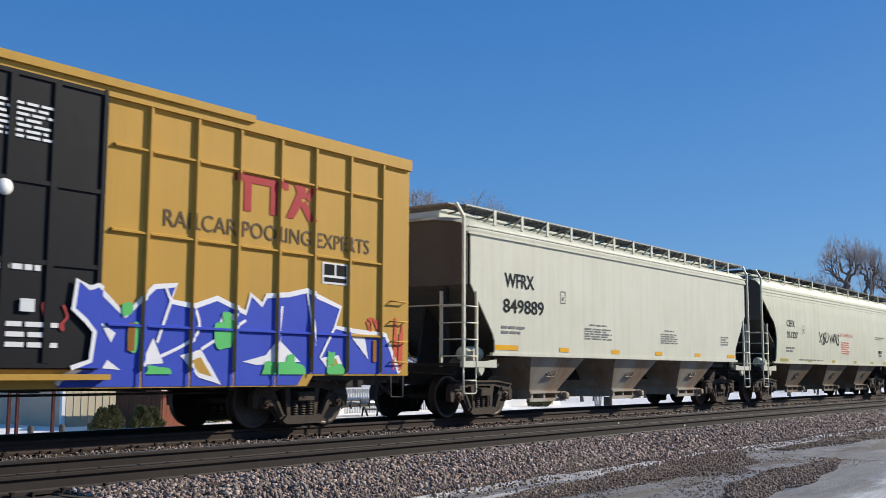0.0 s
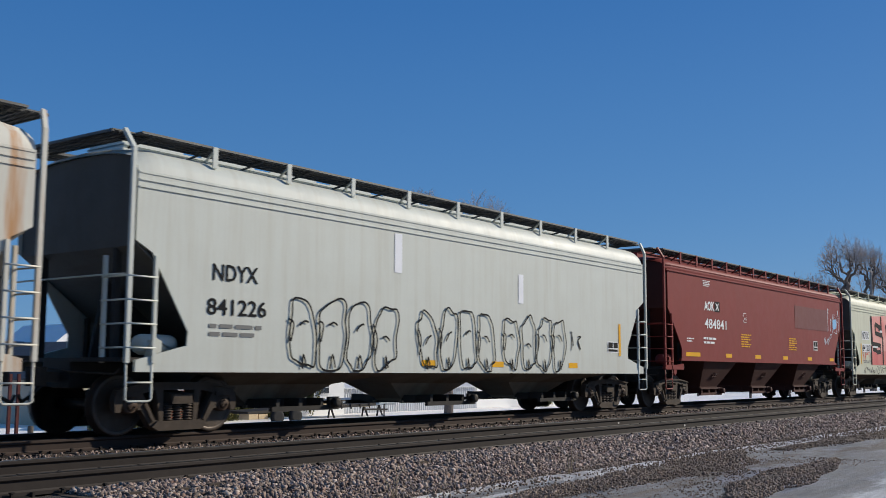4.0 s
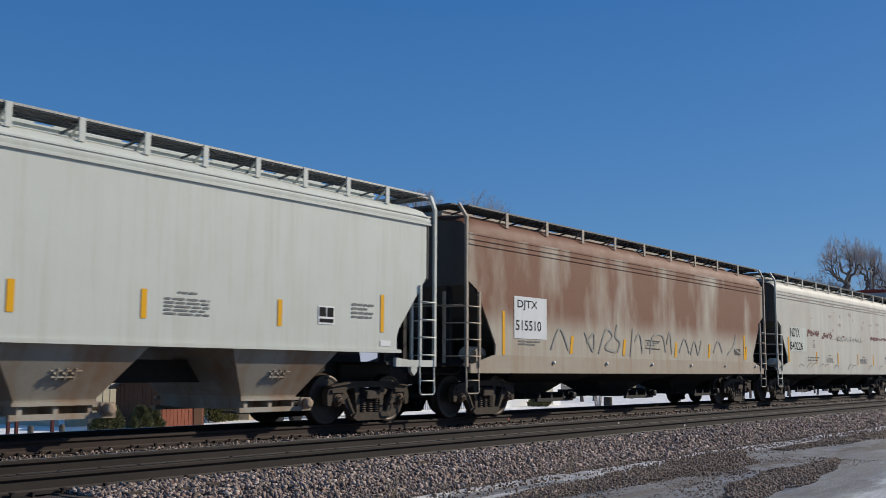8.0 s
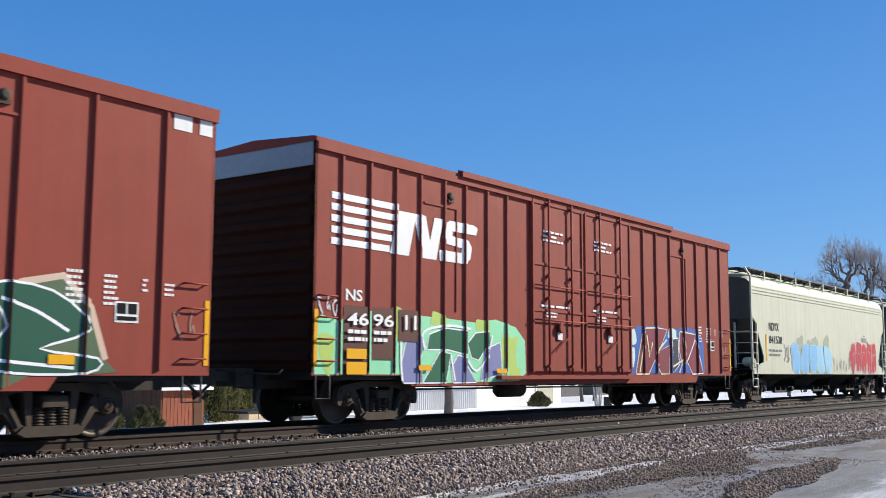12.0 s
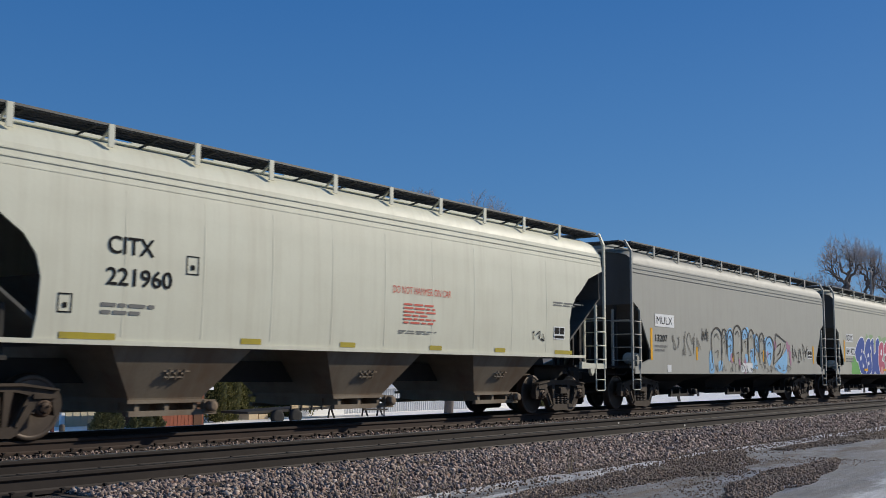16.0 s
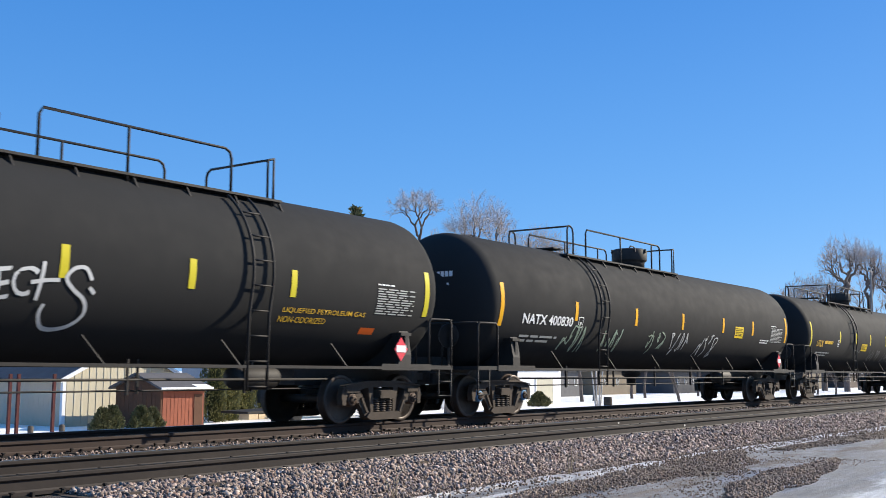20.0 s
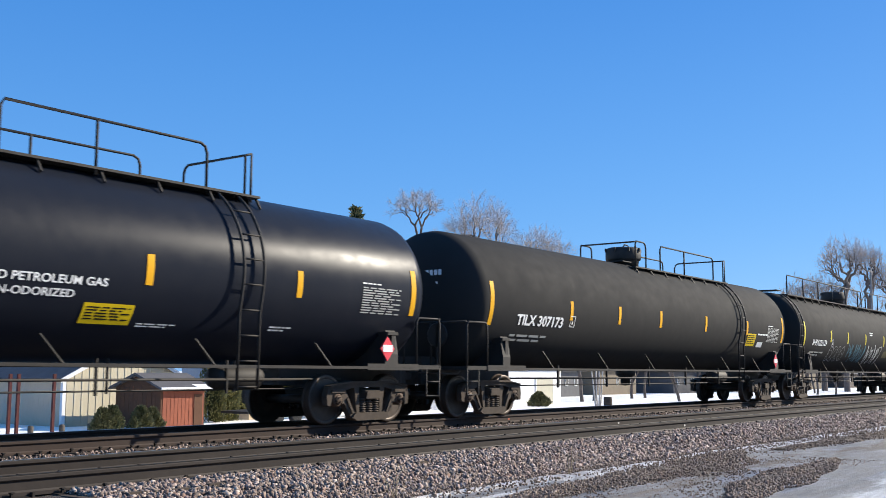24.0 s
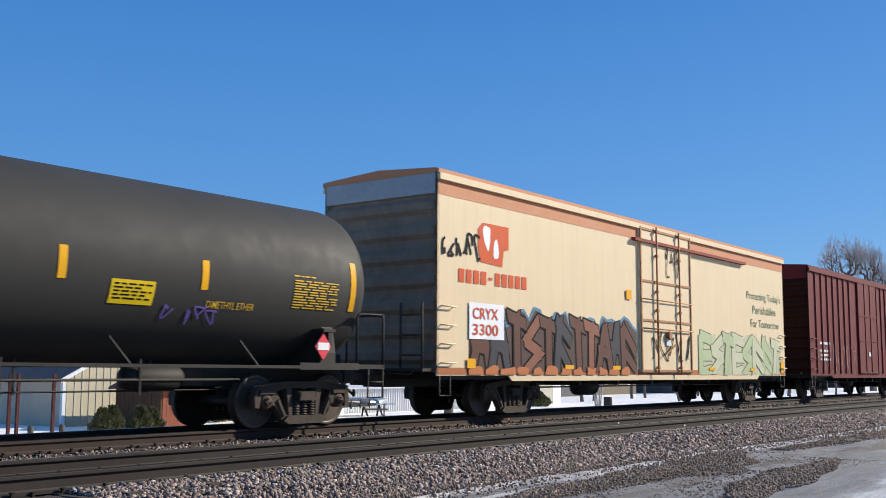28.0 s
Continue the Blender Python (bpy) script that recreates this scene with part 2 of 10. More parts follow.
def ribbon(g, line, width):
    """A painted line of even width along (x, z) points."""
    pts = [Vector((p[0], p[1])) for p in line]
    rows = []
    for i, p in enumerate(pts):
        d = (pts[min(i + 1, len(pts) - 1)] - pts[max(i - 1, 0)])
        d = d.normalized() if d.length > 1e-6 else Vector((1, 0))
        n = Vector((-d.y, d.x)) * width / 2
        rows.append([(p.x - n.x, 0, p.y - n.y), (p.x + n.x, 0, p.y + n.y)])
    g.loft(rows)


def smooth_line(pts, n=5, closed=False):
    """A rounded line through the points."""
    out, m = [], len(pts)
    for i in range(m if closed else m - 1):
        p = [pts[(i + k) % m] if closed else pts[min(max(i + k, 0), m - 1)] for k in (-1, 0, 1, 2)]
        for j in range(n):
            t = j / n
            out.append(tuple(0.5 * (2 * b + (c - a) * t + (2 * a - 5 * b + 4 * c - d) * t * t + (3 * b - a - 3 * c + d) * t ** 3) for a, b, c, d in zip(*p)))
    if not closed:
        out.append(tuple(pts[-1]))
    return out


def blob(cx, cz, w, h, rnd, n=11, rough=0.22, shear=0.0):
    """A swollen letter-like outline."""
    pts = []
    for k in range(n):
        a = 2 * math.pi * k / n
        r = 1 + rnd.uniform(-rough, rough)
        c, s = math.cos(a), math.sin(a)
        x = math.copysign(abs(c) ** 0.75, c) * w / 2 * r
        z = math.copysign(abs(s) ** 0.75, s) * h / 2 * r
        pts.append((cx + x + shear * z, cz + z))
    return smooth_line(pts, 4, True)


def grow(poly, d):
    """The outline pushed outwards by d."""
    cx, cz = sum(p[0] for p in poly) / len(poly), sum(p[1] for p in poly) / len(poly)
    out = []
    for x, z in poly:
        r = math.hypot(x - cx, z - cz) or 1
        out.append((cx + (x - cx) * (1 + d / r), cz + (z - cz) * (1 + d / r)))
    return out


def shard(cx, cz, w, h, rnd, lean=0.0):
    """A sharp, interlocked letter of straight strokes, as polygons."""
    def bar(a, b, t):
        d = Vector((b[0] - a[0], b[1] - a[1])).normalized()
        n = Vector((-d.y, d.x)) * t / 2
        e = d * t * rnd.uniform(0.2, 0.7)
        return [(a[0] - n.x, a[1] - n.y), (a[0] + n.x - e.x, a[1] + n.y - e.y), (b[0] + n.x, b[1] + n.y), (b[0] - n.x + e.x, b[1] - n.y + e.y)]
    t, out = w * 0.40, []
    x0, x1, z0, z1 = cx - w / 2, cx + w / 2, cz - h / 2, cz + h / 2
    zm = lerp(z0, z1, rnd.uniform(0.42, 0.62))
    pick = rnd.randrange(5)
    strokes = [[((x0, z0), (x0 + lean, z1)), ((x0, z1), (x1, zm)), ((x0, zm), (x1, z0))],
               [((x0, z0), (cx, z1)), ((cx, z1), (x1, z0)), ((x0, zm), (x1, zm - h * 0.1))],
               [((x0, z0), (x0, z1)), ((x0, z1), (x1, z1 - h * 0.1)), ((x0, zm), (x1, zm)), ((x0, z0), (x1, z0 + h * 0.1))],
               [((x0, z1), (x1, z1 - h * 0.12)), ((cx, z1), (cx - lean, z0))],
               [((x1, z1), (x0, zm + h * 0.1)), ((x0, zm + h * 0.1), (x1, zm - h * 0.1)), ((x1, zm - h * 0.1), (x0, z0))]][pick]
    for a, b in strokes:
        out.append(bar(a, b, t))
    return out


def graffiti_bubbles(side, x0, x1, z0, z1, fills, edge, n, seed, shade=None, cloud=None, halo=None, width=0.05, name="graffiti"):
    """Swollen letters side by side: a cloud behind, a halo, fills, holes and a drawn edge."""
    rnd = random.Random(seed)
    w = (x1 - x0) / n
    if cloud:
        cl = [blob(rnd.uniform(x0, x1), rnd.uniform(z0, z1 + 0.1), w * rnd.uniform(0.6, 1.2), (z1 - z0) * rnd.uniform(0.5, 0.9), rnd, 9, 0.3) for _ in range(n * 3)]
        side.shape(cl, cloud, name + "_cloud")
    by = {}
    shapes = []
    for i in range(n):
        cx = x0 + w * (i + 0.5)
        hh = (z1 - z0) * rnd.uniform(0.9, 1.06)
        lean = rnd.uniform(-0.14, 0.14)
        fill = fills[min(len(fills) - 1, i * len(fills) // n)]
        body = blob(cx, lerp(z0, z1, 0.5), w * rnd.uniform(0.8, 1.0), hh, rnd, 14, 0.16, lean)
        lobes = [body]
        for _ in range(rnd.choice((1, 2, 2))):
            sx, up = rnd.choice((-1, 1)), rnd.choice((0.24, 0.5, 0.76))
            lobes.append(blob(cx + sx * w * 0.24, lerp(z0, z1, up), w * rnd.uniform(0.55, 0.75), hh * rnd.uniform(0.36, 0.5), rnd, 10, 0.12))
        if fill:
            # each letter: a rim, then its swollen fill, laid a little over its neighbour
            k = 2 + 2 * (i % 3)
            for j, p in enumerate(lobes):
                side.shape([grow(p, width)], edge, name + "_rim", layer=k + 0.25 * j)
                side.shape([p], fill, name + "_fill", layer=k + 1 + 0.25 * j)
        else:
            shapes.append(body)
    lines = [p + p[:1] for p in shapes]
    inner = []
    for i in range(n):
        cx = x0 + w * (i + 0.5)
        zc = lerp(z0, z1, rnd.uniform(0.45, 0.7))
        sl = rnd.uniform(-0.1, 0.1)
        inner.append(smooth_line([(cx - w * 0.14, zc + sl), (cx + w * 0.02, zc + 0.05), (cx + w * 0.16, zc - sl)], 4))
        if rnd.random() < 0.6:
            inner.append(smooth_line([(cx - w * 0.5, z1 - (z1 - z0) * 0.3), (cx - w * 0.34, zc), (cx - w * 0.42, zc - 0.3)], 4))
        inner.append(smooth_line([(cx + w * rnd.uniform(-0.1, 0.1), z0 + 0.02), (cx, z0 + (z1 - z0) * 0.22), (cx + w * 0.1, z0 + 0.04)], 4))
    side.strokes(lines + inner, width * 0.8, edge, name + "_outline", layer=9)
    if shade:
        dots = [blob(rnd.uniform(x0, x1), rnd.uniform(z0, z1), 0.09, 0.09, rnd, 7, 0.1) for _ in range(n * 7)]
        side.shape(dots, shade, name + "_dots", layer=8.5)


def graffiti_shards(side, x0, x1, z0, z1, fills, edge, back, n, seed, halo=None, width=0.04, name="graffiti"):
    """Sharp interlocked letters before a jagged back colour."""
    rnd = random.Random(seed)
    w = (x1 - x0) / n
    m = n * 3
    top = [(lerp(x0 - 0.1, x1 + 0.1, i / m), z1 + rnd.uniform(-0.22, 0.14) * (z1 - z0)) for i in range(m + 1)]
    low = [(lerp(x1 + 0.1, x0 - 0.1, i / m), z0 + rnd.uniform(-0.02, 0.06)) for i in range(m + 1)]
    side.shape([top + low], back, name + "_back")
    if halo:
        side.strokes([top], width * 1.6, halo, name + "_halo", layer=2)
    # each letter: a drawn edge first, its fill over it, so that only the outer edge shows
    for i in range(n):
        polys = shard(x0 + w * (i + 0.5), (z0 + z1) / 2, w * 0.92, (z1 - z0) * rnd.uniform(0.78, 0.98), rnd, rnd.uniform(-0.1, 0.2))
        up = 3 + 2 * (i % 3)
        side.strokes([p + p[:1] for p in polys], width * 2, edge, name + "_outline", layer=up)
        side.shape(polys, fills[i % len(fills)], name + "_fill", layer=up + 1)


def painted_letter(side, outline, fill, rim=None, width=0.05, layer=2, round_off=True, holes=(), hole_fill=None, name="graffiti"):
    """One sprayed letter: a rim that shows round its fill, and its counters."""
    p = smooth_line(outline, 3, True) if round_off else outline
    if rim:
        side.strokes([p + p[:1]], width * 2, rim, name + "_rim", layer=layer)
    side.shape([p], fill, name + "_fill", layer=layer + 0.5)
    for h in holes:
        side.shape([h], hole_fill or rim, name + "_gap", layer=layer + 0.8)


def scrawl(side, x0, x1, z0, z1, material, n, seed, width=0.03, name="spray_tag"):
    """A loose tag drawn in one line after another."""
    rnd, lines = random.Random(seed), []
    w = (x1 - x0) / n
    for i in range(n):
        cx = x0 + w * i
        pts = [(cx + w * rnd.uniform(0, 1.05), lerp(z0, z1, rnd.choice((0.02, 0.25, 0.55, 0.8, 1.0)) + rnd.uniform(-0.05, 0.05))) for _ in range(5)]
        lines.append(smooth_line(pts, 6))
    side.strokes(lines, width, material, name)


# ---------------------------------------------------------------- trucks and couplers
steel_dark = plain("truck_steel", (0.032, 0.026, 0.021), 0.8, 0.1, 0.8, 6, (0.085, 0.064, 0.048))
steel_wheel = plain("wheel_steel", (0.036, 0.027, 0.021), 0.6, 0.3, 0.5, 7, (0.075, 0.045, 0.029))
steel_black = plain("frame_black", (0.022, 0.021, 0.02), 0.65, 0.1, 0.4, 6, (0.05, 0.042, 0.035))
spring_mat = plain("spring_steel", (0.075, 0.055, 0.042), 0.7, 0.2, 0.4, 20)
cap_mat = plain("bearing_cap", (0.10, 0.065, 0.045), 0.6, 0.3, 0.5, 14)


def geo_sideframe():
    """Cast side frame: arched top member, two windows, pedestal jaws and the spring seat."""
    g = Geo()
    a, b = 0.99, 1.12
    g.prism([(-1.14, 0.60), (-1.12, 0.68), (-1.0, 0.73), (-0.55, 0.79), (0.55, 0.79), (1.0, 0.73), (1.12, 0.68), (1.14, 0.60), (0.80, 0.60), (0.52, 0.665), (0.42, 0.68), (-0.42, 0.68), (-0.52, 0.665), (-0.80, 0.60)], a, b)
    g.prism([(-1.1, 0.69), (-0.55, 0.755), (0.55, 0.755), (1.1, 0.69), (1.1, 0.715), (0.55, 0.795), (-0.55, 0.795), (-1.1, 0.715)], a, b + 0.045)
    for s in (-1, 1):
        g.prism([(s * 0.86, 0.64), (s * 0.68, 0.64), (s * 0.60, 0.52), (s * 0.44, 0.24), (s * 0.33, 0.19), (s * 0.42, 0.10), (s * 0.52, 0.14), (s * 0.68, 0.36), (s * 0.78, 0.52)], a, b)
        g.prism([(s * 0.44, 0.69), (s * 0.30, 0.69), (s * 0.285, 0.2), (s * 0.36, 0.2), (s * 0.40, 0.5)], a, b)
        g.prism([(s * 1.14, 0.64), (s * 1.17, 0.52), (s * 1.15, 0.36), (s * 1.06, 0.35), (s * 1.03, 0.5), (s * 1.0, 0.64)], a, b)
        g.prism([(s * 0.79, 0.64), (s * 0.755, 0.38), (s * 0.67, 0.40), (s * 0.66, 0.64)], a, b)
        g.prism([(s * 0.72, 0.585), (s * 1.07, 0.585), (s * 1.07, 0.645), (s * 0.72, 0.645)], a - 0.05, b + 0.035)
        g.prism([(s * 0.62, 0.50), (s * 0.46, 0.22), (s * 0.50, 0.20), (s * 0.66, 0.47)], a, b + 0.03)
    g.prism([(-0.52, 0.13), (-0.40, 0.07), (0.40, 0.07), (0.52, 0.13), (0.42, 0.215), (-0.42, 0.215)], a - 0.03, b + 0.05)
    return g


def geo_spring():
    prof = [(0.04, 0.21)]
    for k in range(6):
        z = 0.215 + k * 0.043
        prof += [(0.06, z), (0.086, z + 0.008), (0.09, z + 0.016), (0.086, z + 0.025), (0.06, z + 0.034)]
    return Geo().lathe(prof + [(0.04, 0.48)], 10, "z")


def geo_bolster():
    g = Geo()
    g.prism([(-1.2, 0.48), (-0.8, 0.46), (0, 0.36), (0.8, 0.46), (1.2, 0.48), (1.2, 0.62), (0.5, 0.72), (-0.5, 0.72), (-1.2, 0.62)], -0.2, 0.2, "x")
    g.lathe([(0.22, 0.70), (0.22, 0.78)], 16, "z")
    for s in (-1, 1):
        g.prism([(-0.2, 0.47), (0.2, 0.47), (0.17, 0.615), (-0.17, 0.615)], s * 1.16, s * 1.22)
        g.beam((s * 0.55, -0.62, 0.42), (s * 0.55, 0.62, 0.42), 0.1, 0.12)
    return g


def geo_wheelset():
    g = Geo()
    g.lathe([(0.085, -1.0), (0.085, 1.0)], 12)
    for s in (-1, 1):
        p = [(0.085, 0.82), (0.15, 0.82), (0.16, 0.80), (0.2, 0.76), (0.36, 0.775), (0.385, 0.83), (0.452, 0.83), (0.457, 0.82), (0.457, 0.725),
             (0.462, 0.715), (0.483, 0.705), (0.483, 0.685), (0.45, 0.68), (0.385, 0.69), (0.36, 0.735), (0.2, 0.72), (0.15, 0.69), (0.085, 0.69)]
        g.lathe([(r, s * a) for r, a in p], 40)
        g.lathe([(0.001, s * 1.16), (0.07, s * 1.16), (0.085, s * 1.15), (0.085, s * 1.12)], 14)
        for k in range(3):
            t = 2.1 * k
            g.tube([(0.05 * math.cos(t), s * 1.15, 0.05 * math.sin(t)), (0.05 * math.cos(t), s * 1.185, 0.05 * math.sin(t))], 0.017, 6)
    return g


rim_mat = plain("dusty_wheel_rim", (0.13, 0.105, 0.085), 0.5, 0.35, 0.6, 5, (0.06, 0.045, 0.036), 0.0)


def geo_wheel_rim():
    """The worn outer face of a wheel's rim."""
    return Geo().lathe([(0.388, 0.828), (0.394, 0.836), (0.446, 0.836), (0.452, 0.828)], 40)


def geo_bearing():
    g = Geo()
    g.lathe([(0.06, 0.96), (0.125, 0.97), (0.13, 1.02), (0.13, 1.1), (0.115, 1.13), (0.1, 1.135)], 18)
    g.prism([(-0.14, 0.08), (0.14, 0.08), (0.12, 0.17), (-0.12, 0.17)], 0.97, 1.11)
    return g


WHEELSETS = []


def truck(car, x, base=1.78, cap=None, label=""):
    """A two-axle freight truck under a car."""
    t = part("truck", geo_bolster, steel_dark, car, label, at=(x, 0, 0), key="bolster")
    for s in (1, -1):
        turn = (0, 0, 0 if s > 0 else 180)
        part("side_frame", geo_sideframe, steel_dark, t, turn=turn, key="sideframe")
        for sx in (-0.185, 0.0, 0.185):
            part("spring", geo_spring, spring_mat, t, at=(sx, s * 1.075, 0), key="spring")
        for sx in (-1, 1):
            part("bearing", geo_bearing, cap or cap_mat, t, at=(sx * base / 2, 0, 0.457), turn=turn, key="bearing")
    for sx in (-1, 1):
        w = part("wheelset", geo_wheelset, steel_wheel, t, at=(sx * base / 2, 0, 0.457), key="wheelset")
        for s in (-1, 1):
            part("wheel_rim", geo_wheel_rim, rim_mat, w, turn=(0, 0, 0 if s > 0 else 180), key="wheelrim")
        WHEELSETS.append((w, car, x + sx * base / 2))
    return t


def geo_coupler():
    g = Geo()
    g.box(-0.45, 0.3, -0.09, 0.09, 0.80, 0.95)
    g.prism([(-0.70, -0.11), (-0.58, -0.17), (-0.45, -0.14), (-0.42, 0.14), (-0.55, 0.18), (-0.62, 0.12), (-0.60, 0.04), (-0.70, 0.0)], 0.74, 1.02, "z")
    g.box(-0.1, 0.3, -0.26, 0.26, 0.70, 1.02)
    g.tube([(-0.1, 0.25, 0.85), (-0.35, 0.3, 0.62), (-0.6, 0.24, 0.5), (-0.72, 0.12, 0.6)], 0.028, 7)
    g.tube([(-0.05, -1.35, 1.0), (-0.1, -1.3, 0.92), (-0.28, -0.5, 0.95), (-0.4, -0.1, 1.0)], 0.016, 6)
    return g


def couplers(car, length, out=0.0):
    """Couplers with hose and lever at both ends."""
    part("coupler", geo_coupler, steel_dark, car, at=(-out, 0, 0), key="coupler")
    part("coupler", geo_coupler, steel_dark, car, at=(length + out, 0, 0), turn=(0, 0, 180), key="coupler")


CARS = []


def rolling(name, label, category, q):
    """A car that rolls: q is where its front end stands along the track at the start."""
    car = thing(name, label, category, (q, 14.15, 0), "train of freight cars")
    CARS.append((car, q))
    return car

# ---------------------------------------------------------------- covered hopper cars
grating = plain("walkway_grating", (0.13, 0.13, 0.125), 0.6, 0.5, 0.3, 30)
yellow_tape = paint("reflective_yellow", (0.80, 0.40, 0.008), 0.5, 0.1, streak=0.1, bumpy=0, spec=0.12)
yellow_dull = paint("reflective_olive", (0.45, 0.36, 0.03), 0.5, 0.3, streak=0.1, bumpy=0)
black_ink = paint("black_lettering", (0.012, 0.012, 0.013), 0.75, 0.0, streak=0.0, bumpy=0, spec=0.1)
grey_ink = paint("faded_lettering", (0.17, 0.17, 0.16), 0.6, 0.0, streak=0.0, bumpy=0)
white_ink = paint("white_lettering", (0.8, 0.8, 0.78), 0.5, 0.1, streak=0.05, bumpy=0)
red_ink = paint("red_lettering", (0.6, 0.12, 0.08), 0.5, 0.0, streak=0.0, bumpy=0)
white_patch = paint("white_patch", (0.72, 0.73, 0.72), 0.5, 0.12, streak=0.1, bumpy=0)

# grime plus the end walls' shade, both put into this dark colour
end_shade_grime = paint("shaded_grimy_end_paint", (0.10, 0.098, 0.09), 0.65, 0.4, (0.05, 0.045, 0.04), 0.4, (0.07, 0.05, 0.035))

# left edge of the side sheet, (x, z), from the eave down
EDGES = {"A": [(0.16, 3.92), (0.16, 2.82), (0.5, 2.4), (1.0, 1.78), (1.06, 1.64), (1.06, 1.36)],
         "B": [(0.0, 3.95), (0.0, 3.52), (0.30, 3.28), (0.66, 2.98), (0.98, 2.76), (1.18, 2.5), (1.26, 2.2), (1.24, 1.7), (1.2, 1.38)],
         "C": [(0.0, 3.90), (0.0, 2.86), (0.30, 2.70), (0.34, 2.62), (1.0, 1.56), (0.98, 1.32)],
         "D": [(0.0, 3.95), (0.05, 2.9), (0.5, 2.55), (0.8, 2.2), (0.95, 1.8), (0.95, 1.38)]}
SURFS = {"A": lambda z: 1.55, "C": lambda z: 1.55,
         "B": lambda z: interp(z, [1.0, 1.4, 2.0, 2.7, 3.4, 3.95], [1.52, 1.55, 1.58, 1.59, 1.57, 1.52]),
         "D": lambda z: interp(z, [1.0, 1.4, 2.0, 2.7, 3.4, 3.95], [1.53, 1.55, 1.57, 1.575, 1.565, 1.54])}
ROOF = {"A": [(1.55, 3.92), (1.57, 3.98), (1.54, 4.06), (1.44, 4.17), (1.2, 4.25), (0.7, 4.32), (0.0, 4.35)],
        "B": [(1.52, 3.93), (1.50, 4.0), (1.46, 4.1), (1.36, 4.22), (1.15, 4.31), (0.7, 4.38), (0.0, 4.41)],
        "C": [(1.55, 3.90), (1.53, 4.0), (1.49, 4.1), (1.38, 4.22), (1.15, 4.30), (0.7, 4.37), (0.0, 4.40)]}
ROOF["D"] = ROOF["A"]
# where the posts of the roof walk begin and end along the car, and how many there are
EDGES["E"] = [(x + 0.42 if z < 3.4 else x, z) for x, z in EDGES["B"]]
SURFS["E"], ROOF["E"] = SURFS["B"], ROOF["B"]
EAVE = (3.645, 3.752, 3.86)
POSTS = {"E": (0.068, 0.888, 10), "A": (0.075, 0.919, 13), "B": (0.058, 0.885, 10), "C": (0.091, 0.887, 9), "D": (0.06, 0.94, 13)}


def geo_side(style, length, s):
    edge, surf = EDGES[style], SURFS[style]
    zs = sorted({z for _, z in edge} | set(np.linspace(edge[-1][1], edge[0][1], 9)))
    ez, ex = [z for _, z in edge][::-1], [x for x, _ in edge][::-1]
    nx = 14
    out, inn = [], []
    for z in zs:
        xl = interp(z, ez, ex)
        xs = [lerp(xl, length - xl, i / nx) for i in range(nx + 1)]
        out.append([(x, s * surf(z), z) for x in xs])
        inn.append([(x, s * (surf(z) - 0.03), z) for x in xs])
    g = Geo()
    g.loft(out, True).loft(inn, True)
    for k in (0, nx):
        g.loft([[r[k] for r in out], [r[k] for r in inn]])
    g.loft([out[0], inn[0]])
    g.loft([out[-1], inn[-1]])
    return g


def geo_roof(style, length):
    half = ROOF[style]
    ring = [(-y, z) for y, z in half] + [(y, z) for y, z in half[-2::-1]]
    # the roof rounds off towards its ends
    rows = []
    for x, drop in ((0.0, 0.14), (0.12, 0.05), (0.4, 0.0), (length - 0.4, 0.0), (length - 0.12, 0.05), (length, 0.14)):
        rows.append([(x, y * (1 - drop * 0.12), z - drop * max(0.0, (z - 3.9) / 0.5)) for y, z in ring])
    g = Geo().loft(rows, True)
    return g


def geo_end(style, flip, length):
    """End wall above the slope sheet, and the slope sheet."""
    X = (lambda x: length - x) if flip else (lambda x: x)
    half = ROOF[style]
    xe = 0.06
    g = Geo()
    poly = [(-1.52, 2.8)] + [(-y * 0.985, z - 0.14 * (z - 3.9) / 0.5) for y, z in half] + [(y * 0.985, z - 0.14 * (z - 3.9) / 0.5) for y, z in half[-2::-1]] + [(1.52, 2.8)]
    g.prism(poly, X(xe), X(xe + 0.03), "x")
    g.prism([(X(xe), 2.8), (X(xe + 0.05), 2.8), (X(2.14), 1.34), (X(2.1), 1.3)], -1.5, 1.5)
    return g


def ladder(car, x, d, m):
    """Corner ladder: a tall stile to the roof, a short one, one on the end wall, and rungs round the corner."""
    y = -1.56
    def tall():
        return Geo().beam((-0.1 * d, y, 1.08), (-0.1 * d, y, 4.22), 0.055, 0.07, (1, 0, 0)).beam((-0.1 * d, y, 4.2), (-0.16 * d, y + 0.16, 4.5), 0.055, 0.07, (1, 0, 0))
    lad = part("ladder", tall, m, car, at=(x, 0, 0), key="stile_tall%d" % d)
    part("stile", lambda: Geo().beam((0.36 * d, y, 1.08), (0.36 * d, y, 2.66), 0.05, 0.06, (1, 0, 0)), m, lad, key="stile_short%d" % d)
    part("stile", lambda: Geo().beam((-0.1 * d, -0.98, 1.08), (-0.1 * d, -0.98, 2.66), 0.05, 0.06, (1, 0, 0)), m, lad, key="stile_end%d" % d)
    for i in range(9):
        z = 1.3 + 0.345 * i
        if i < 4:
            part("rung", lambda: Geo().tube([(-0.13 * d, y - 0.02, 0), (0.39 * d, y - 0.02, 0)], 0.014, 6), m, lad, at=(0, 0, z), key="rung_side%d" % d)
        if i < 4:
            part("rung", lambda: Geo().tube([(-0.13 * d, y - 0.02, 0), (-0.13 * d, -0.95, 0)], 0.014, 6), m, lad, at=(0, 0, z), key="rung_end%d" % d)
    return lad


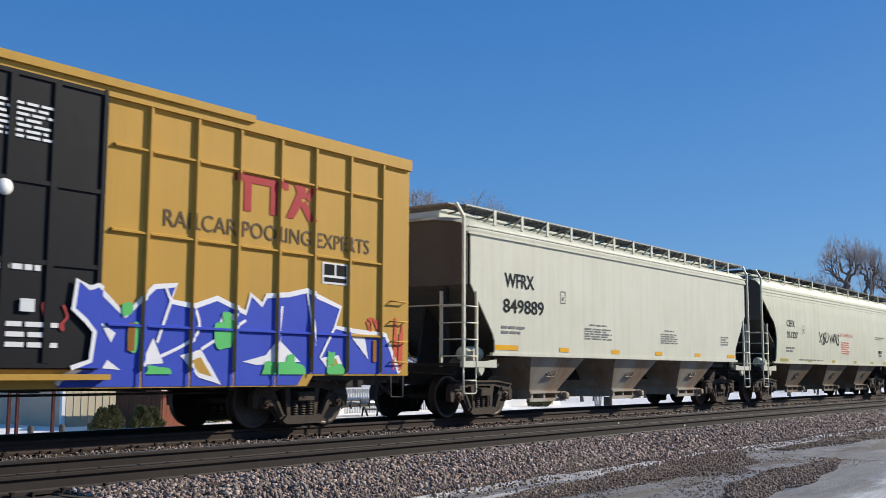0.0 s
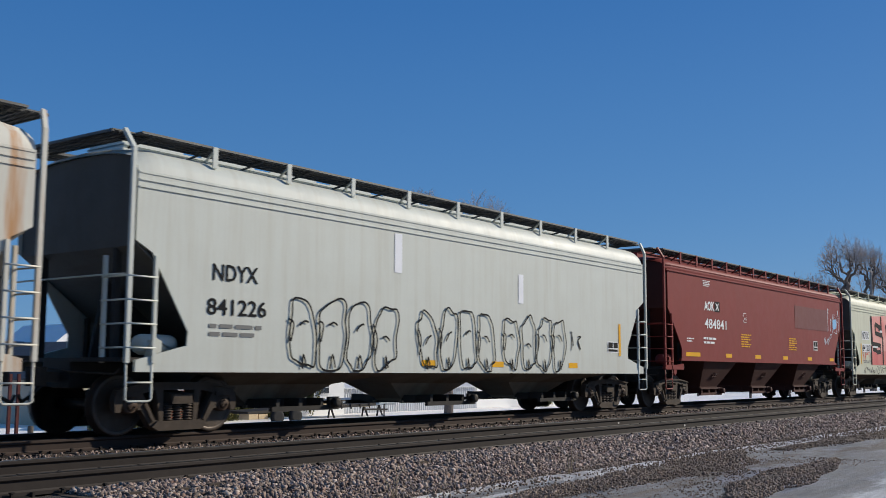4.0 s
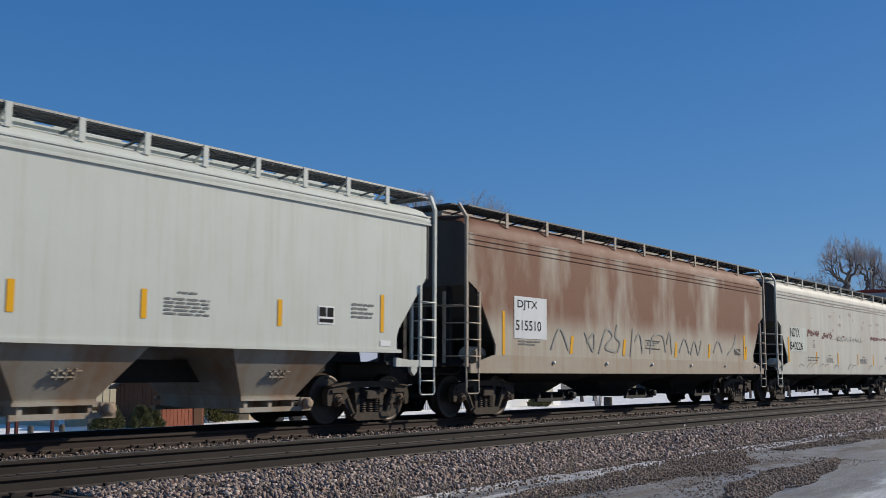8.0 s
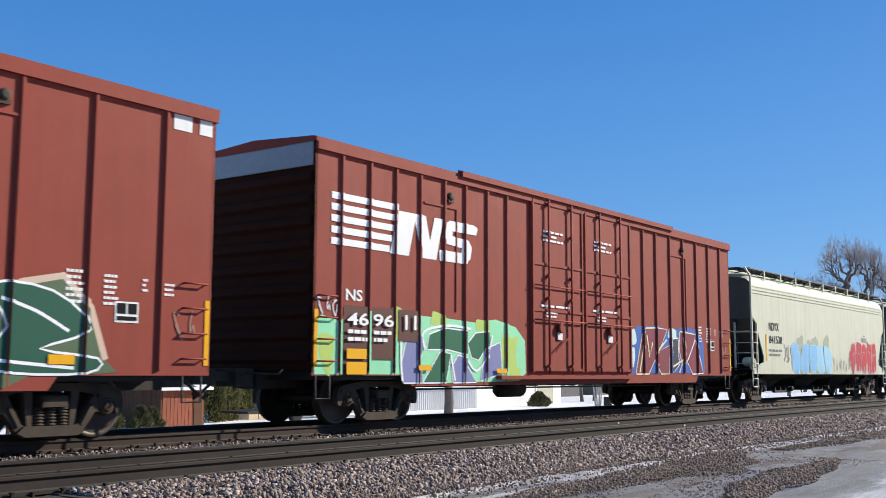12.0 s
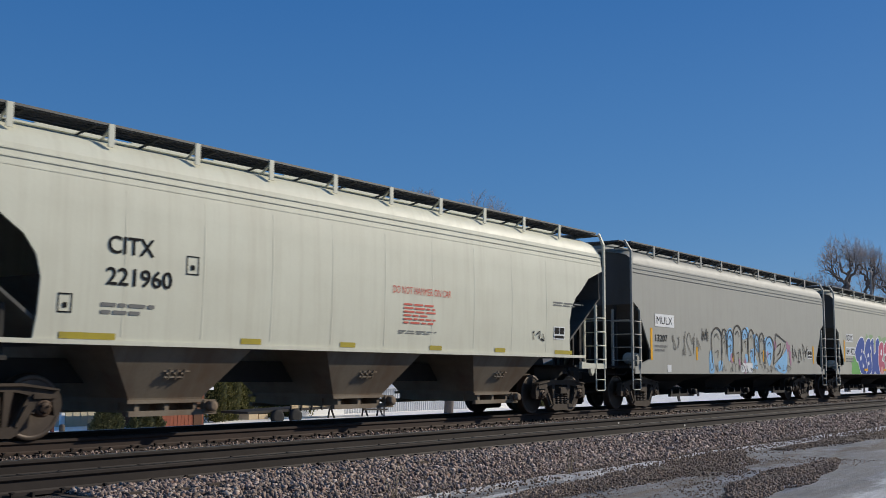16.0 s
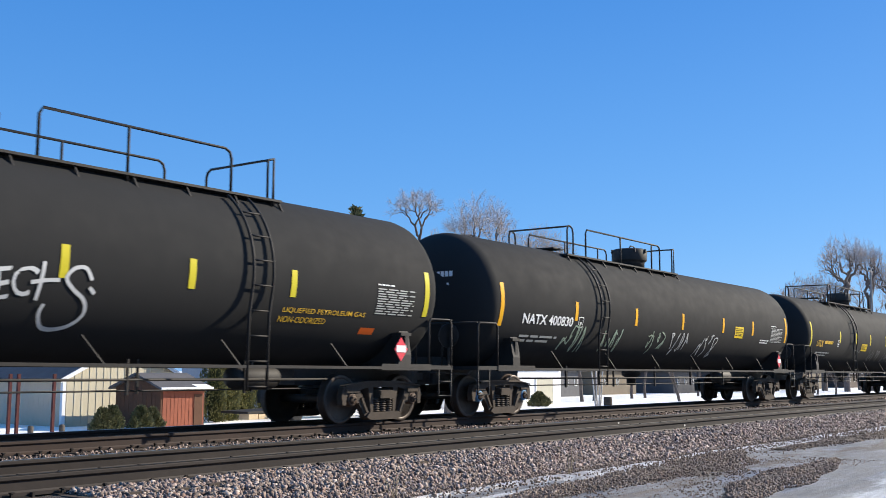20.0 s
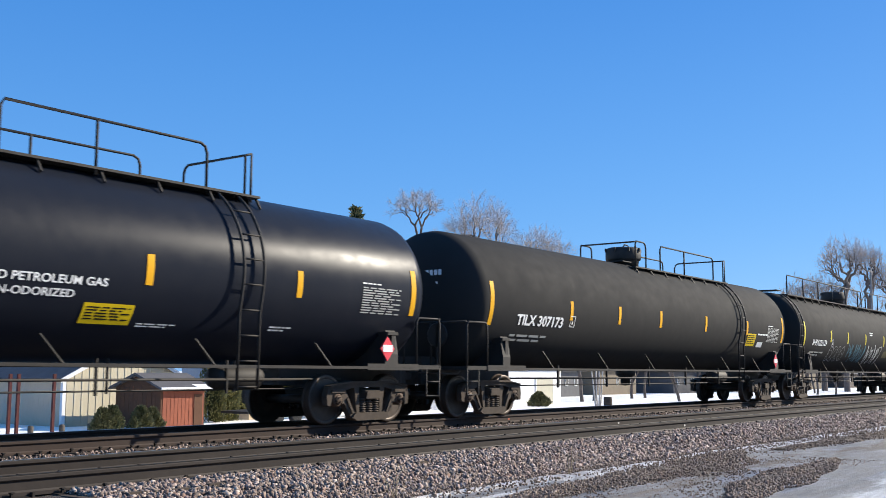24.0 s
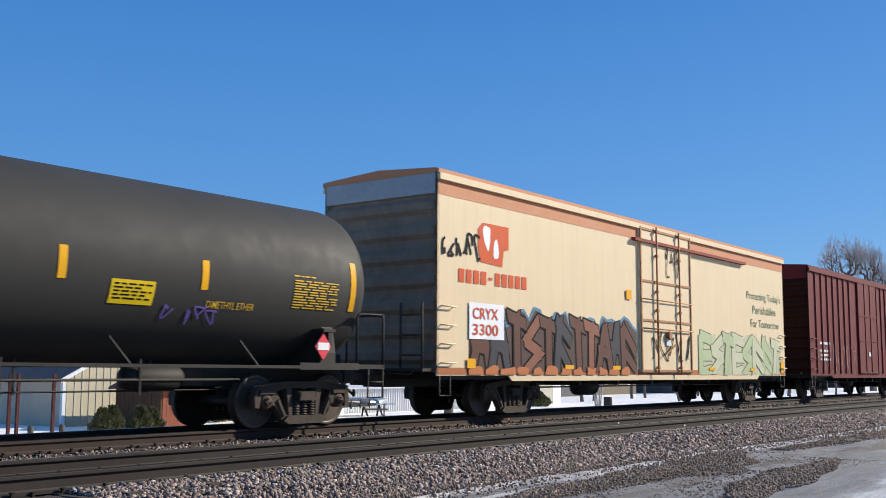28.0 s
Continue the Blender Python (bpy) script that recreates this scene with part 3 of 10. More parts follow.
def geo_stirrup():
    return Geo().tube([(-0.1, -1.55, 1.1), (-0.1, -1.56, 0.56), (-0.05, -1.56, 0.53), (0.3, -1.56, 0.53), (0.35, -1.56, 0.56), (0.35, -1.55, 1.1)], 0.018, 6).tube(
        [(-0.1, -1.56, 0.8), (0.35, -1.56, 0.8)], 0.014, 6)


def geo_post():
    g = Geo()
    g.prism([(-0.05, 0.0), (0.05, 0.0), (0.05, 0.34), (-0.05, 0.34)], -0.012, 0.012)
    g.beam((0.0, 0.0, 0.3), (0.0, 0.35, 0.05), 0.03, 0.03, (1, 0, 0))
    return g


def geo_walk(length):
    """Roof walk: close gratings along the roof's edges, and one across each end."""
    g = Geo()
    for s in (-1, 1):
        for k in range(5):
            y = s * (0.88 + 0.138 * k)
            g.box(0.1, length - 0.1, y - 0.006, y + 0.006, 4.455, 4.495)
        n = int(length / 0.06)
        for k in range(n + 1):
            x = lerp(0.12, length - 0.12, k / n)
            g.box(x - 0.023, x + 0.023, min(s * 1.43, s * 0.88), max(s * 1.43, s * 0.88), 4.478, 4.5)
        for k in range(int(length / 1.1) + 1):
            x = lerp(0.3, length - 0.3, k / int(length / 1.1))
            g.beam((x, s * 1.42, 4.45), (x, s * 0.86, 4.36), 0.03, 0.03)
    for x0, x1 in ((-0.3, 0.2), (length - 0.2, length + 0.3)):
        for k in range(5):
            x = lerp(x0, x1, k / 4)
            g.box(x - 0.008, x + 0.008, -1.3, 1.3, 4.455, 4.495)
        for k in range(42):
            y = lerp(-1.28, 1.28, k / 41)
            g.box(x0, x1, y - 0.023, y + 0.023, 4.478, 4.5)
    return g


def geo_bay(pitch, style):
    """One discharge bay: slopes that meet the next bay's in a ridge, and steep sides down to the outlet."""
    if style == "C":
        rings = [(0.5 * pitch, 1.45, 1.34), (0.5 * pitch, 1.42, 0.95), (0.30 * pitch, 0.62, 0.74), (0.15 * pitch, 0.35, 0.42), (0.14 * pitch, 0.32, 0.34)]
    else:
        rings = [(0.5 * pitch, 1.46, 2.3), (0.305 * pitch, 1.5, 1.34), (0.157 * pitch, 1.06, 0.56), (0.155 * pitch, 1.04, 0.49)]
    g = Geo()
    rows = [[(-hx, -y, z), (hx, -y, z), (hx, y, z), (-hx, y, z)] for hx, y, z in rings]
    g.loft(rows, close=True)
    g.add(rows[0], [(0, 1, 2, 3)])
    g.add(rows[-1], [(3, 2, 1, 0)])
    # reinforcing angle along the rim of the outlet
    hx, y, z = rings[-1]
    for s in (-1, 1):
        g.box(-hx - 0.06, hx + 0.06, min(s * y, s * (y + 0.08)), max(s * y, s * (y + 0.08)), z - 0.01, z + 0.04)
    return g


def geo_gate():
    """Sliding gate under a bay: frame, rails, pinion shaft and its capstans."""
    g = Geo()
    g.box(-0.62, 0.62, -0.72, 0.72, 0.34, 0.49)
    for s in (-1, 1):
        g.box(-0.72, 0.95, min(s * 1.12, s * 1.04), max(s * 1.12, s * 1.04), 0.29, 0.37)
        for x in (-0.55, 0.0, 0.55):
            g.box(x - 0.04, x + 0.04, min(s * 1.08, s * 0.72), max(s * 1.08, s * 0.72), 0.36, 0.5)
        g.lathe([(0.03, s * 1.26), (0.085, s * 1.26), (0.085, s * 1.14), (0.03, s * 1.14)], 10, "y", (0.78, 0, 0.42))
        g.box(0.68, 0.92, min(s * 1.14, s * 1.06), max(s * 1.14, s * 1.06), 0.33, 0.52)
    g.tube([(0.78, -1.22, 0.42), (0.78, 1.22, 0.42)], 0.03, 8)
    return g


def geo_latch():
    g = Geo()
    for x in (-0.14, 0.0, 0.14):
        g.beam((x - 0.06, -1.50, 0.92), (x + 0.06, -1.47, 1.04), 0.03, 0.03)
        g.beam((x, -1.46, 0.84), (x, -1.52, 1.0), 0.025, 0.03)
    g.beam((-0.25, -1.49, 0.97), (0.25, -1.49, 0.97), 0.03, 0.03)
    g.beam((-0.22, -1.46, 0.88), (0.16, -1.46, 0.88), 0.05, 0.03)
    return g


def hopper(name, label, q, length, style, body, trim=None, under=None, seams=(), walk_mat=None, end_mat=None):
    """A three-bay covered hopper car. Returns the car and its side."""
    car = rolling(name, label, "hopper car", q)
    trim, under = trim or body, under or body
    L = length
    surf = SURFS[style]
    sill = 1.36
    for s in (-1, 1):
        part("side_sheet", geo_side(style, L, s), body, car)
    part("roof", geo_roof(style, L), body, car)
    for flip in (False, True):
        part("end_sheet", geo_end(style, flip, L), end_mat or end_shade_grime, car)
    # top chord along the eave
    for s in (-1, 1):
        g = Geo()
        if style == "A" or style == "D":
            g.box(0.05, L - 0.05, min(s * 1.55, s * 1.585), max(s * 1.55, s * 1.585), 3.865, 3.905)
            g.box(0.05, L - 0.05, min(s * 1.55, s * 1.575), max(s * 1.55, s * 1.575), 4.02, 4.045)
        else:
            y = surf(3.8)
            for z, out in ((EAVE[0], 0.02), (EAVE[1], 0.02), (EAVE[2], 0.012)):
                g.box(0.02, L - 0.02, min(s * y, s * (y + out)), max(s * y, s * (y + out)), z, z + 0.02)
        part("top_chord", g, body, car)
    # sill below the side sheet
    for s in (-1, 1):
        y0, y1 = min(s * 1.5, s * 1.575), max(s * 1.5, s * 1.575)
        g = Geo()
        if style == "C":
            y0, y1 = min(s * 1.5, s * 1.553), max(s * 1.5, s * 1.553)
            g.prism([(0.06, 0.95), (L - 0.06, 0.95), (L - 0.06, 1.12), (L - 0.95, 1.34), (0.95, 1.34), (0.06, 1.12)], y0, y1)
        else:
            g.box(0.95, L - 0.95, y0, y1, 1.335, 1.39)
            g.box(0.95, L - 0.95, min(s * 1.4, s * 1.575), max(s * 1.4, s * 1.575), 1.325, 1.335)
        part("side_sill", g, trim, car)
        if style != "C":
            for x0, x1 in ((-0.14, 1.1), (L - 1.1, L + 0.14)):
                g = Geo()
                xo, xi = (x0, x1) if x0 < 1 else (x1, x0)
                g.prism([(xo, 1.07), (xi, 1.07), (xi, 1.24), (lerp(xo, xi, 0.68), 1.2), (xo, 1.2)], y0, y1)
                xl = lerp(xo, xi, 0.55)
                g.prism([(xl - 0.1, 1.1), (xl - 0.09, 0.98), (xl, 0.9), (xl + 0.09, 0.98), (xl + 0.1, 1.1)], y0 + 0.01, y1 + 0.01)
                part("end_sill_plate", g, trim, car)
    # platforms, centre sill, end gear
    for x0, x1 in ((-0.2, 1.3), (L - 1.3, L + 0.2)):
        part("end_platform", Geo().box(x0, x1, -1.5, 1.5, 1.1, 1.16).box(x0, x1, -0.35, 0.35, 0.72, 1.1), steel_black, car)
    if style != "C":
        part("centre_sill", Geo().box(1.3, L - 1.3, -0.22, 0.22, 0.78, 1.15), steel_black, car)
    for x, d in ((0.0, 1), (L, -1)):
        m = trim
        ladder(car, x, d, m)
        st = geo_stirrup()
        st.v = [(d * a, b, c) for a, b, c in st.v]
        part("stirrup_step", st, m, car, at=(x, 0, 0), key="stirrup%d" % d)
    # braces and gear under the slope sheets
    for flip in (0, 1):
        X = (lambda a: L - a) if flip else (lambda a: a)
        for y in (-0.95, 0.95):
            part("end_post", Geo().beam((X(0.12), y, 1.15), (X(0.12), y, 2.8), 0.08, 0.1, (1, 0, 0)), steel_black, car)
            part("corner_post", Geo().beam((X(1.25), y * 1.45, 1.15), (X(1.25), y * 1.45, 1.85), 0.1, 0.06, (1, 0, 0)), steel_black, car)
        part("slope_brace", Geo().prism([(X(0.35), 1.16), (X(1.4), 1.16), (X(1.9), 1.5), (X(0.6), 2.42)], -0.03, 0.03), steel_black, car)
    part("air_reservoir", Geo().lathe([(0.01, 0.35), (0.13, 0.37), (0.16, 0.45), (0.16, 0.95), (0.13, 1.03), (0.01, 1.05)], 14, "x", (0, -1.15, 1.36)), trim, car)
    part("brake_valve", Geo().box(0.45, 0.62, -1.42, -1.25, 1.16, 1.42).tube([(0.3, -1.3, 1.25), (0.55, -1.36, 1.45), (0.9, -1.3, 1.3)], 0.02, 6), trim, car)
    part("brake_wheel", Geo().lathe([(0.24, -0.02), (0.27, 0.0), (0.24, 0.02)], 20, "x", (L + 0.14, -0.55, 2.3)).beam((L + 0.14, -0.8, 2.3), (L + 0.14, -0.3, 2.3), 0.03, 0.03).beam(
        (L + 0.14, -0.55, 2.05), (L + 0.14, -0.55, 2.55), 0.03, 0.03, (1, 0, 0)).box(L + 0.0, L + 0.14, -0.7, -0.4, 2.15, 2.45), steel_black, car)
    part("grab_rail", Geo().tube([(-0.14, -1.5, 2.36), (-0.2, -0.9, 2.36), (-0.2, 0.9, 2.36), (-0.14, 1.5, 2.36)], 0.014, 6), trim, car)
    # roof walk and posts
    part("roof_walk", geo_walk(L), walk_mat or grating, car)
    for s in (-1, 1):
        part("walk_edge", Geo().box(0.1, L - 0.1, min(s * 1.44, s * 1.47), max(s * 1.44, s * 1.47), 4.47, 4.505), walk_mat or grating, car)
    n_posts = POSTS[style][2]
    for i in range(n_posts):
        x = lerp(*POSTS[style][:2], i / (n_posts - 1)) * L
        part("walk_post", geo_post, trim, car, at=(x, -1.47, 4.16), key="walkpost")
        part("walk_post", geo_post, trim, car, at=(x, 1.47, 4.16), turn=(0, 0, 180), key="walkpost")
    part("hatch_coaming", Geo().box(0.5, L - 0.5, -0.46, 0.46, 4.25, 4.52).box(0.5, L - 0.5, -0.5, 0.5, 4.5, 4.53), trim, car)
    for i in range(10):
        part("hatch_cover", lambda: Geo().box(-0.6, 0.6, -0.44, 0.44, 4.53, 4.57).box(-0.5, 0.5, -0.3, 0.3, 4.57, 4.59), trim, car, at=(lerp(1.1, L - 1.1, i / 9), 0, 0), key="hatch")
    # bays; passed as steel_black, they have the shade below the sill painted in
    pitch = (0.262 if style == "C" else 0.2565) * L
    for i in (-1, 0, 1):
        x = L / 2 + pitch * i
        part("hopper_bay", geo_bay(pitch, style), under, car, at=(x, 0, 0))
        part("discharge_gate", geo_gate, under if style != "C" else steel_black, car, at=(x, 0, 0), key="gate")
        if style != "C":
            part("gate_latch", geo_latch, under, car, at=(x, 0.21, 0), key="latch")
    for x in seams:
        for s in (-1,):
            zs = np.linspace(1.45, 3.55, 6)
            part("weld_seam", Geo().loft([[(x - 0.016, s * surf(z), z) for z in zs], [(x, s * (surf(z) + 0.0045), z) for z in zs], [(x + 0.016, s * surf(z), z) for z in zs]]), body, car)
    truck(car, 1.22)
    truck(car, L - 1.32)
    couplers(car, L)
    return car, Side(car, surf, 0.14 if style in "BDE" else None, (), 0.965 if style == "C" else 1.4)


def mark_panel(side, x0, x1, z0, z1):
    """The black-and-white inspection panel."""
    side.quads([(x0, x1, z0, z1)], white_ink, "inspection_panel", layer=1)
    w, h = x1 - x0, z1 - z0
    side.quads([(x0 + w * 0.07, x0 + w * 0.46, z0 + h * 0.42, z1 - h * 0.08), (x0 + w * 0.54, x1 - w * 0.07, z0 + h * 0.42, z1 - h * 0.08), (x0 + w * 0.07, x1 - w * 0.07, z0 + h * 0.1, z0 + h * 0.3)], black_ink, "panel_fields", layer=3)


def small_square(side, x, z, ink, s=0.24):
    """A boxed clearance mark."""
    t = 0.018
    side.quads([(x, x + s, z, z + t), (x, x + s, z + s * 1.2 - t, z + s * 1.2), (x, x + t, z, z + s * 1.2), (x + s - t, x + s, z, z + s * 1.2), (x + s * 0.35, x + s * 0.65, z + s * 0.3, z + s * 0.62)], ink, "boxed_mark")

# ---------------------------------------------------------------- tank cars
panel_ink = paint("data_panel_ink", (0.42, 0.42, 0.39), 0.6, 0.1, streak=0.05, bumpy=0)
TANK_Z, TANK_R = 2.575, 1.54


def geo_shell(length, R):
    prof = []
    for k in range(9):
        a = math.pi / 2 * k / 8
        prof.append((max(0.001, R * math.sin(a) ** 0.8), -0.62 * math.cos(a)))
    prof += [(R, length * i / 6) for i in range(1, 6)]
    for k in range(8, -1, -1):
        a = math.pi / 2 * k / 8
        prof.append((max(0.001, R * math.sin(a) ** 0.8), length + 0.62 * math.cos(a)))
    return Geo().lathe(prof, 64, "x", (0, 0, TANK_Z - TANK_R + R))


def geo_top_rail(spans, full, top=4.69, zp=3.95):
    """Railing round the platform at the hatch, as bent pipe: an open loop at one end, a long run and a gate at the other."""
    r, g = 0.024, Geo()
    for y in (-0.88,) if full else (-0.88, 0.88):
        for a, b in spans:
            if b - a > 2 and not full:
                b -= 1.12
            g.tube([(a, y, zp), (a, y, top - 0.1), (a + 0.06, y, top), (b - 0.14, y, top), (b - 0.04, y, top - 0.05), (b, y, top - 0.16), (b, y, zp)], r, 8)
            n = max(1, round((b - a) / 1.6))
            for i in range(1, n):
                x = lerp(a, b - 0.55, i / (n - 1 if n > 2 else n))
                g.tube([(x, y, zp - 0.1), (x, y, top)], r, 7)
    if not full:
        x = spans[0][0]
        g.tube([(x, -0.88, top - 0.02), (x, 0.88, top - 0.02)], r, 7)
        # gate across the ladder's end, with one rounded corner
        x = spans[-1][1] - 0.14
        g.tube([(x, -0.88, zp - 0.1), (x, -0.88, top), (x, 0.78, top), (x, 0.86, top - 0.05), (x, 0.9, top - 0.15), (x, 0.9, zp)], r, 7)
        g.tube([(x - 0.14, -0.88, zp), (x - 0.14, -0.88, top - 0.03), (x, -0.88, top)], r * 0.9, 7)
    return g


def geo_bonnet(x):
    g = Geo()
    g.lathe([(0.44, 4.05), (0.45, 4.22), (0.46, 4.24), (0.51, 4.27), (0.52, 4.30), (0.52, 4.58), (0.50, 4.60), (0.45, 4.63), (0.001, 4.66)], 22, "z", (x, 0, 0))
    for k in range(8):
        a = math.pi * k / 4
        g.box(x + 0.525 * math.cos(a) - 0.025, x + 0.525 * math.cos(a) + 0.025, 0.525 * math.sin(a) - 0.025, 0.525 * math.sin(a) + 0.025, 4.5, 4.61)
    g.tube([(x - 0.2, -0.1, 4.64), (x - 0.1, -0.1, 4.72), (x + 0.1, -0.1, 4.72), (x + 0.2, -0.1, 4.64)], 0.02, 6)
    return g


def tank_ladder(car, x, m):
    """Ladder that follows the shell from the platform down to the sill."""
    arc = [(math.sin(a) * (TANK_R + 0.07), TANK_Z + math.cos(a) * (TANK_R + 0.07)) for a in np.linspace(0.62, 1.72, 12)]
    arc += [(1.52, 1.9), (1.5, 0.66)]
    lad = part("ladder", lambda: Geo().tube([(-0.22, -y, z) for y, z in arc], 0.026, 7), m, car, at=(x, 0, 0), key="tank_stile_a")
    part("stile", lambda: Geo().tube([(0.22, -y, z) for y, z in arc], 0.026, 7), m, lad, key="tank_stile_b")
    ys, zs = [a[0] for a in arc], [a[1] for a in arc]
    z = 0.72
    while z < 3.95:
        y = interp(-z, [-v for v in zs], ys)
        part("rung", lambda: Geo().tube([(-0.22, 0, 0), (0.22, 0, 0)], 0.016, 6), m, lad, at=(0, -y, z), key="tank_rung")
        z += 0.41


def geo_saddle(s):
    g = Geo()
    g.prism([(-1.5, 1.05), (1.5, 1.05), (1.5, 1.3), (1.42, 1.75), (1.2, 1.62), (0.7, 1.22), (-0.7, 1.22), (-1.2, 1.62), (-1.42, 1.75), (-1.5, 1.3)], -0.14, 0.14, "x")
    g.box(-0.75, 0.75, -1.52, -1.46, 1.0, 1.12)
    g.prism([(-0.04, 1.1), (0.10, 1.1), (0.05, 1.72), (-0.03, 1.72)], -1.49, -1.44)
    g.prism([(-0.16, 1.66), (0.14, 1.66), (0.14, 1.72), (-0.16, 1.72)], -1.50, -1.24)
    return g


def geo_end_gear(length, flip):
    """Platform, corner rails and the stub sill at one end of a tank car."""
    X = (lambda a: length - a) if flip else (lambda a: a)
    g = Geo()
    a, b = sorted((X(-0.75), X(0.55)))
    g.box(a, b, -1.5, 1.5, 1.02, 1.1)
    a, b = sorted((X(-0.8), X(2.6)))
    g.box(a, b, -0.34, 0.34, 0.72, 1.3)
    for y in (-1.48, 1.48):
        g.tube([(X(-0.72), y, 1.05), (X(-0.72), y, 1.95), (X(-0.66), y, 2.02), (X(-0.05), y, 2.02), (X(0.02), y, 1.95), (X(0.02), y, 1.08)], 0.024, 7)
        g.tube([(X(-0.72), y, 1.05), (X(-0.72), y, 0.5), (X(-0.3), y, 0.5), (X(-0.3), y, 1.05)], 0.02, 6)
        g.tube([(X(-0.72), y, 0.78), (X(-0.3), y, 0.78)], 0.016, 6)
    g.tube([(X(-0.74), -1.48, 2.02), (X(-0.74), 1.48, 2.02)], 0.022, 7)
    g.tube([(X(-0.74), -0.55, 1.08), (X(-0.74), -0.55, 2.02)], 0.022, 7)
    return g


def tank_car(label, q, length, shell, ink, rail, hatch, ladder, marks, full=False, stripe=None, radius=TANK_R, caps=None, frame_mat=None):
    car = rolling("tank_car", label, "tank car", q)
    L = length
    fm = frame_mat or steel_black
    part("tank_shell", geo_shell(L, radius), shell, car)
    g = Geo()
    if rail:
        x0, x1 = rail[0][0], rail[-1][1]
        g.box(x0 - 0.05, x1 + 0.05, -0.92, -0.5, 3.93, 3.97)
        g.box(x0 - 0.05, x1 + 0.05, 0.5, 0.92, 3.93, 3.97)
        g.box(x0 - 0.05, x0 + 0.5, -0.5, 0.5, 4.13, 4.16)
        n = int((x1 - x0) / 0.9)
        for i in range(n + 1):
            x = lerp(x0, x1, i / n)
            for s in (-1, 1):
                g.beam((x, s * 0.86, 3.93), (x, s * 0.98, 3.74), 0.04, 0.03, (1, 0, 0))
        part("top_platform", g, fm, car)
        part("railing", geo_top_rail(rail, full), fm, car)
    part("manway_bonnet", geo_bonnet(hatch), fm, car)
    tank_ladder(car, ladder, fm)
    for x in (0.75, L - 0.75):
        part("saddle", lambda: geo_saddle(1), fm, car, at=(x, 0, 0), key="saddle")
    for flip in (False, True):
        part("end_platform", geo_end_gear(L, flip), fm, car)
    # long hand rail and its brackets, pipe runs below
    part("side_rail", Geo().box(0.2, L - 0.2, -1.52, -1.46, 1.02, 1.07).box(0.2, L - 0.2, 1.46, 1.52, 1.02, 1.07), fm, car)
    for i in range(6):
        x = lerp(2.6, L - 2.6, i / 5)
        part("rail_bracket", lambda: Geo().beam((0.16, -1.49, 1.05), (-0.14, -1.36, 1.46), 0.04, 0.02, (1, 0, 0)), fm, car, at=(x, 0, 0), key="railbracket")
    g = Geo()
    g.tube([(1.4, -0.75, 0.83), (L - 1.4, -0.75, 0.83)], 0.022, 7)
    g.tube([(1.4, -0.55, 0.66), (L - 1.4, -0.55, 0.66)], 0.015, 6)
    for i in range(5):
        x = lerp(4.2, L - 4.2, i / 4)
        g.beam((x, -0.75, 0.6), (x, -0.75, 1.15), 0.05, 0.03, (1, 0, 0))
        g.beam((x + 0.3, -0.6, 0.62), (x + 0.3, -0.6, 1.15), 0.04, 0.03, (1, 0, 0))
    part("brake_pipe", g, fm, car)
    part("bottom_outlet", Geo().lathe([(0.3, 1.1), (0.28, 0.9), (0.14, 0.82), (0.14, 0.62), (0.001, 0.6)], 14, "z", (L / 2, 0, 0)), fm, car)
    part("air_reservoir", Geo().lathe([(0.01, L - 4.4), (0.16, L - 4.36), (0.2, L - 4.25), (0.2, L - 3.4), (0.16, L - 3.3), (0.01, L - 3.26)], 16, "x", (0, -0.55, 0.86)), fm, car)
    part("brake_wheel", Geo().lathe([(0.24, -0.02), (0.27, 0.0), (0.24, 0.02)], 20, "x", (-0.78, -0.75, 1.75)).beam((-0.78, -1.0, 1.75), (-0.78, -0.5, 1.75), 0.03, 0.03).beam(
        (-0.78, -0.75, 1.05), (-0.78, -0.75, 2.0), 0.04, 0.04, (1, 0, 0)), fm, car)
    truck(car, 0.75, cap=caps)
    truck(car, L - 0.98)
    couplers(car, L, 0.72)
    side = Side(car, lambda z: math.sqrt(max(0.01, radius ** 2 - (z - TANK_Z + TANK_R - radius) ** 2)), 0.10)
    st = stripe or yellow_tape
    # reflective bars: long ones at both heads, short ones between
    ends = [(0.14, 1.98, 2.93), (L - 0.16, 2.05, 2.93)]
    for x, z0, z1 in ends:
        side.quads([(x - 0.07, x + 0.07, z0, z1)], st, "reflective_bar")
    for x in marks:
        side.quads([(x - 0.065, x + 0.065, 2.22, 2.68)], st, "reflective_bar")
    # diamond hazard placard on a stand at the rear end, and one on the front head
    xp = L - (2.0 if full else 0.95)
    g = Geo().prism([(xp, 1.17), (xp + 0.2, 1.40), (xp, 1.63), (xp - 0.2, 1.40)], -1.53, -1.51)
    pl = part("placard", g, placard_red, car, "red diamond placard")
    part("placard_band", Geo().prism([(xp - 0.14, 1.34), (xp + 0.14, 1.34), (xp + 0.14, 1.47), (xp - 0.14, 1.47)], -1.537, -1.531), white_ink, pl)
    part("placard_stand", Geo().box(xp - 0.05, xp + 0.05, -1.51, -1.48, 1.05, 1.6), fm, car)
    # data panel near the rear head
    x0, x1 = L - 1.65, L - 0.55
    side.bars(x0, x1, 2.02, 2.52, 11, ink if ink is not white_ink else panel_ink, "data_panel", seed=int(q) + 7)
    side.bars(x0 - 0.02, x0 + 0.5, 2.55, 2.6, 1, ink, seed=int(q) + 8)
    small_square(side, 3.55, 2.06, ink, 0.22)
    side.bars(1.1, 2.75, 1.62, 1.82, 2, ink if ink is not white_ink else panel_ink, seed=int(q))
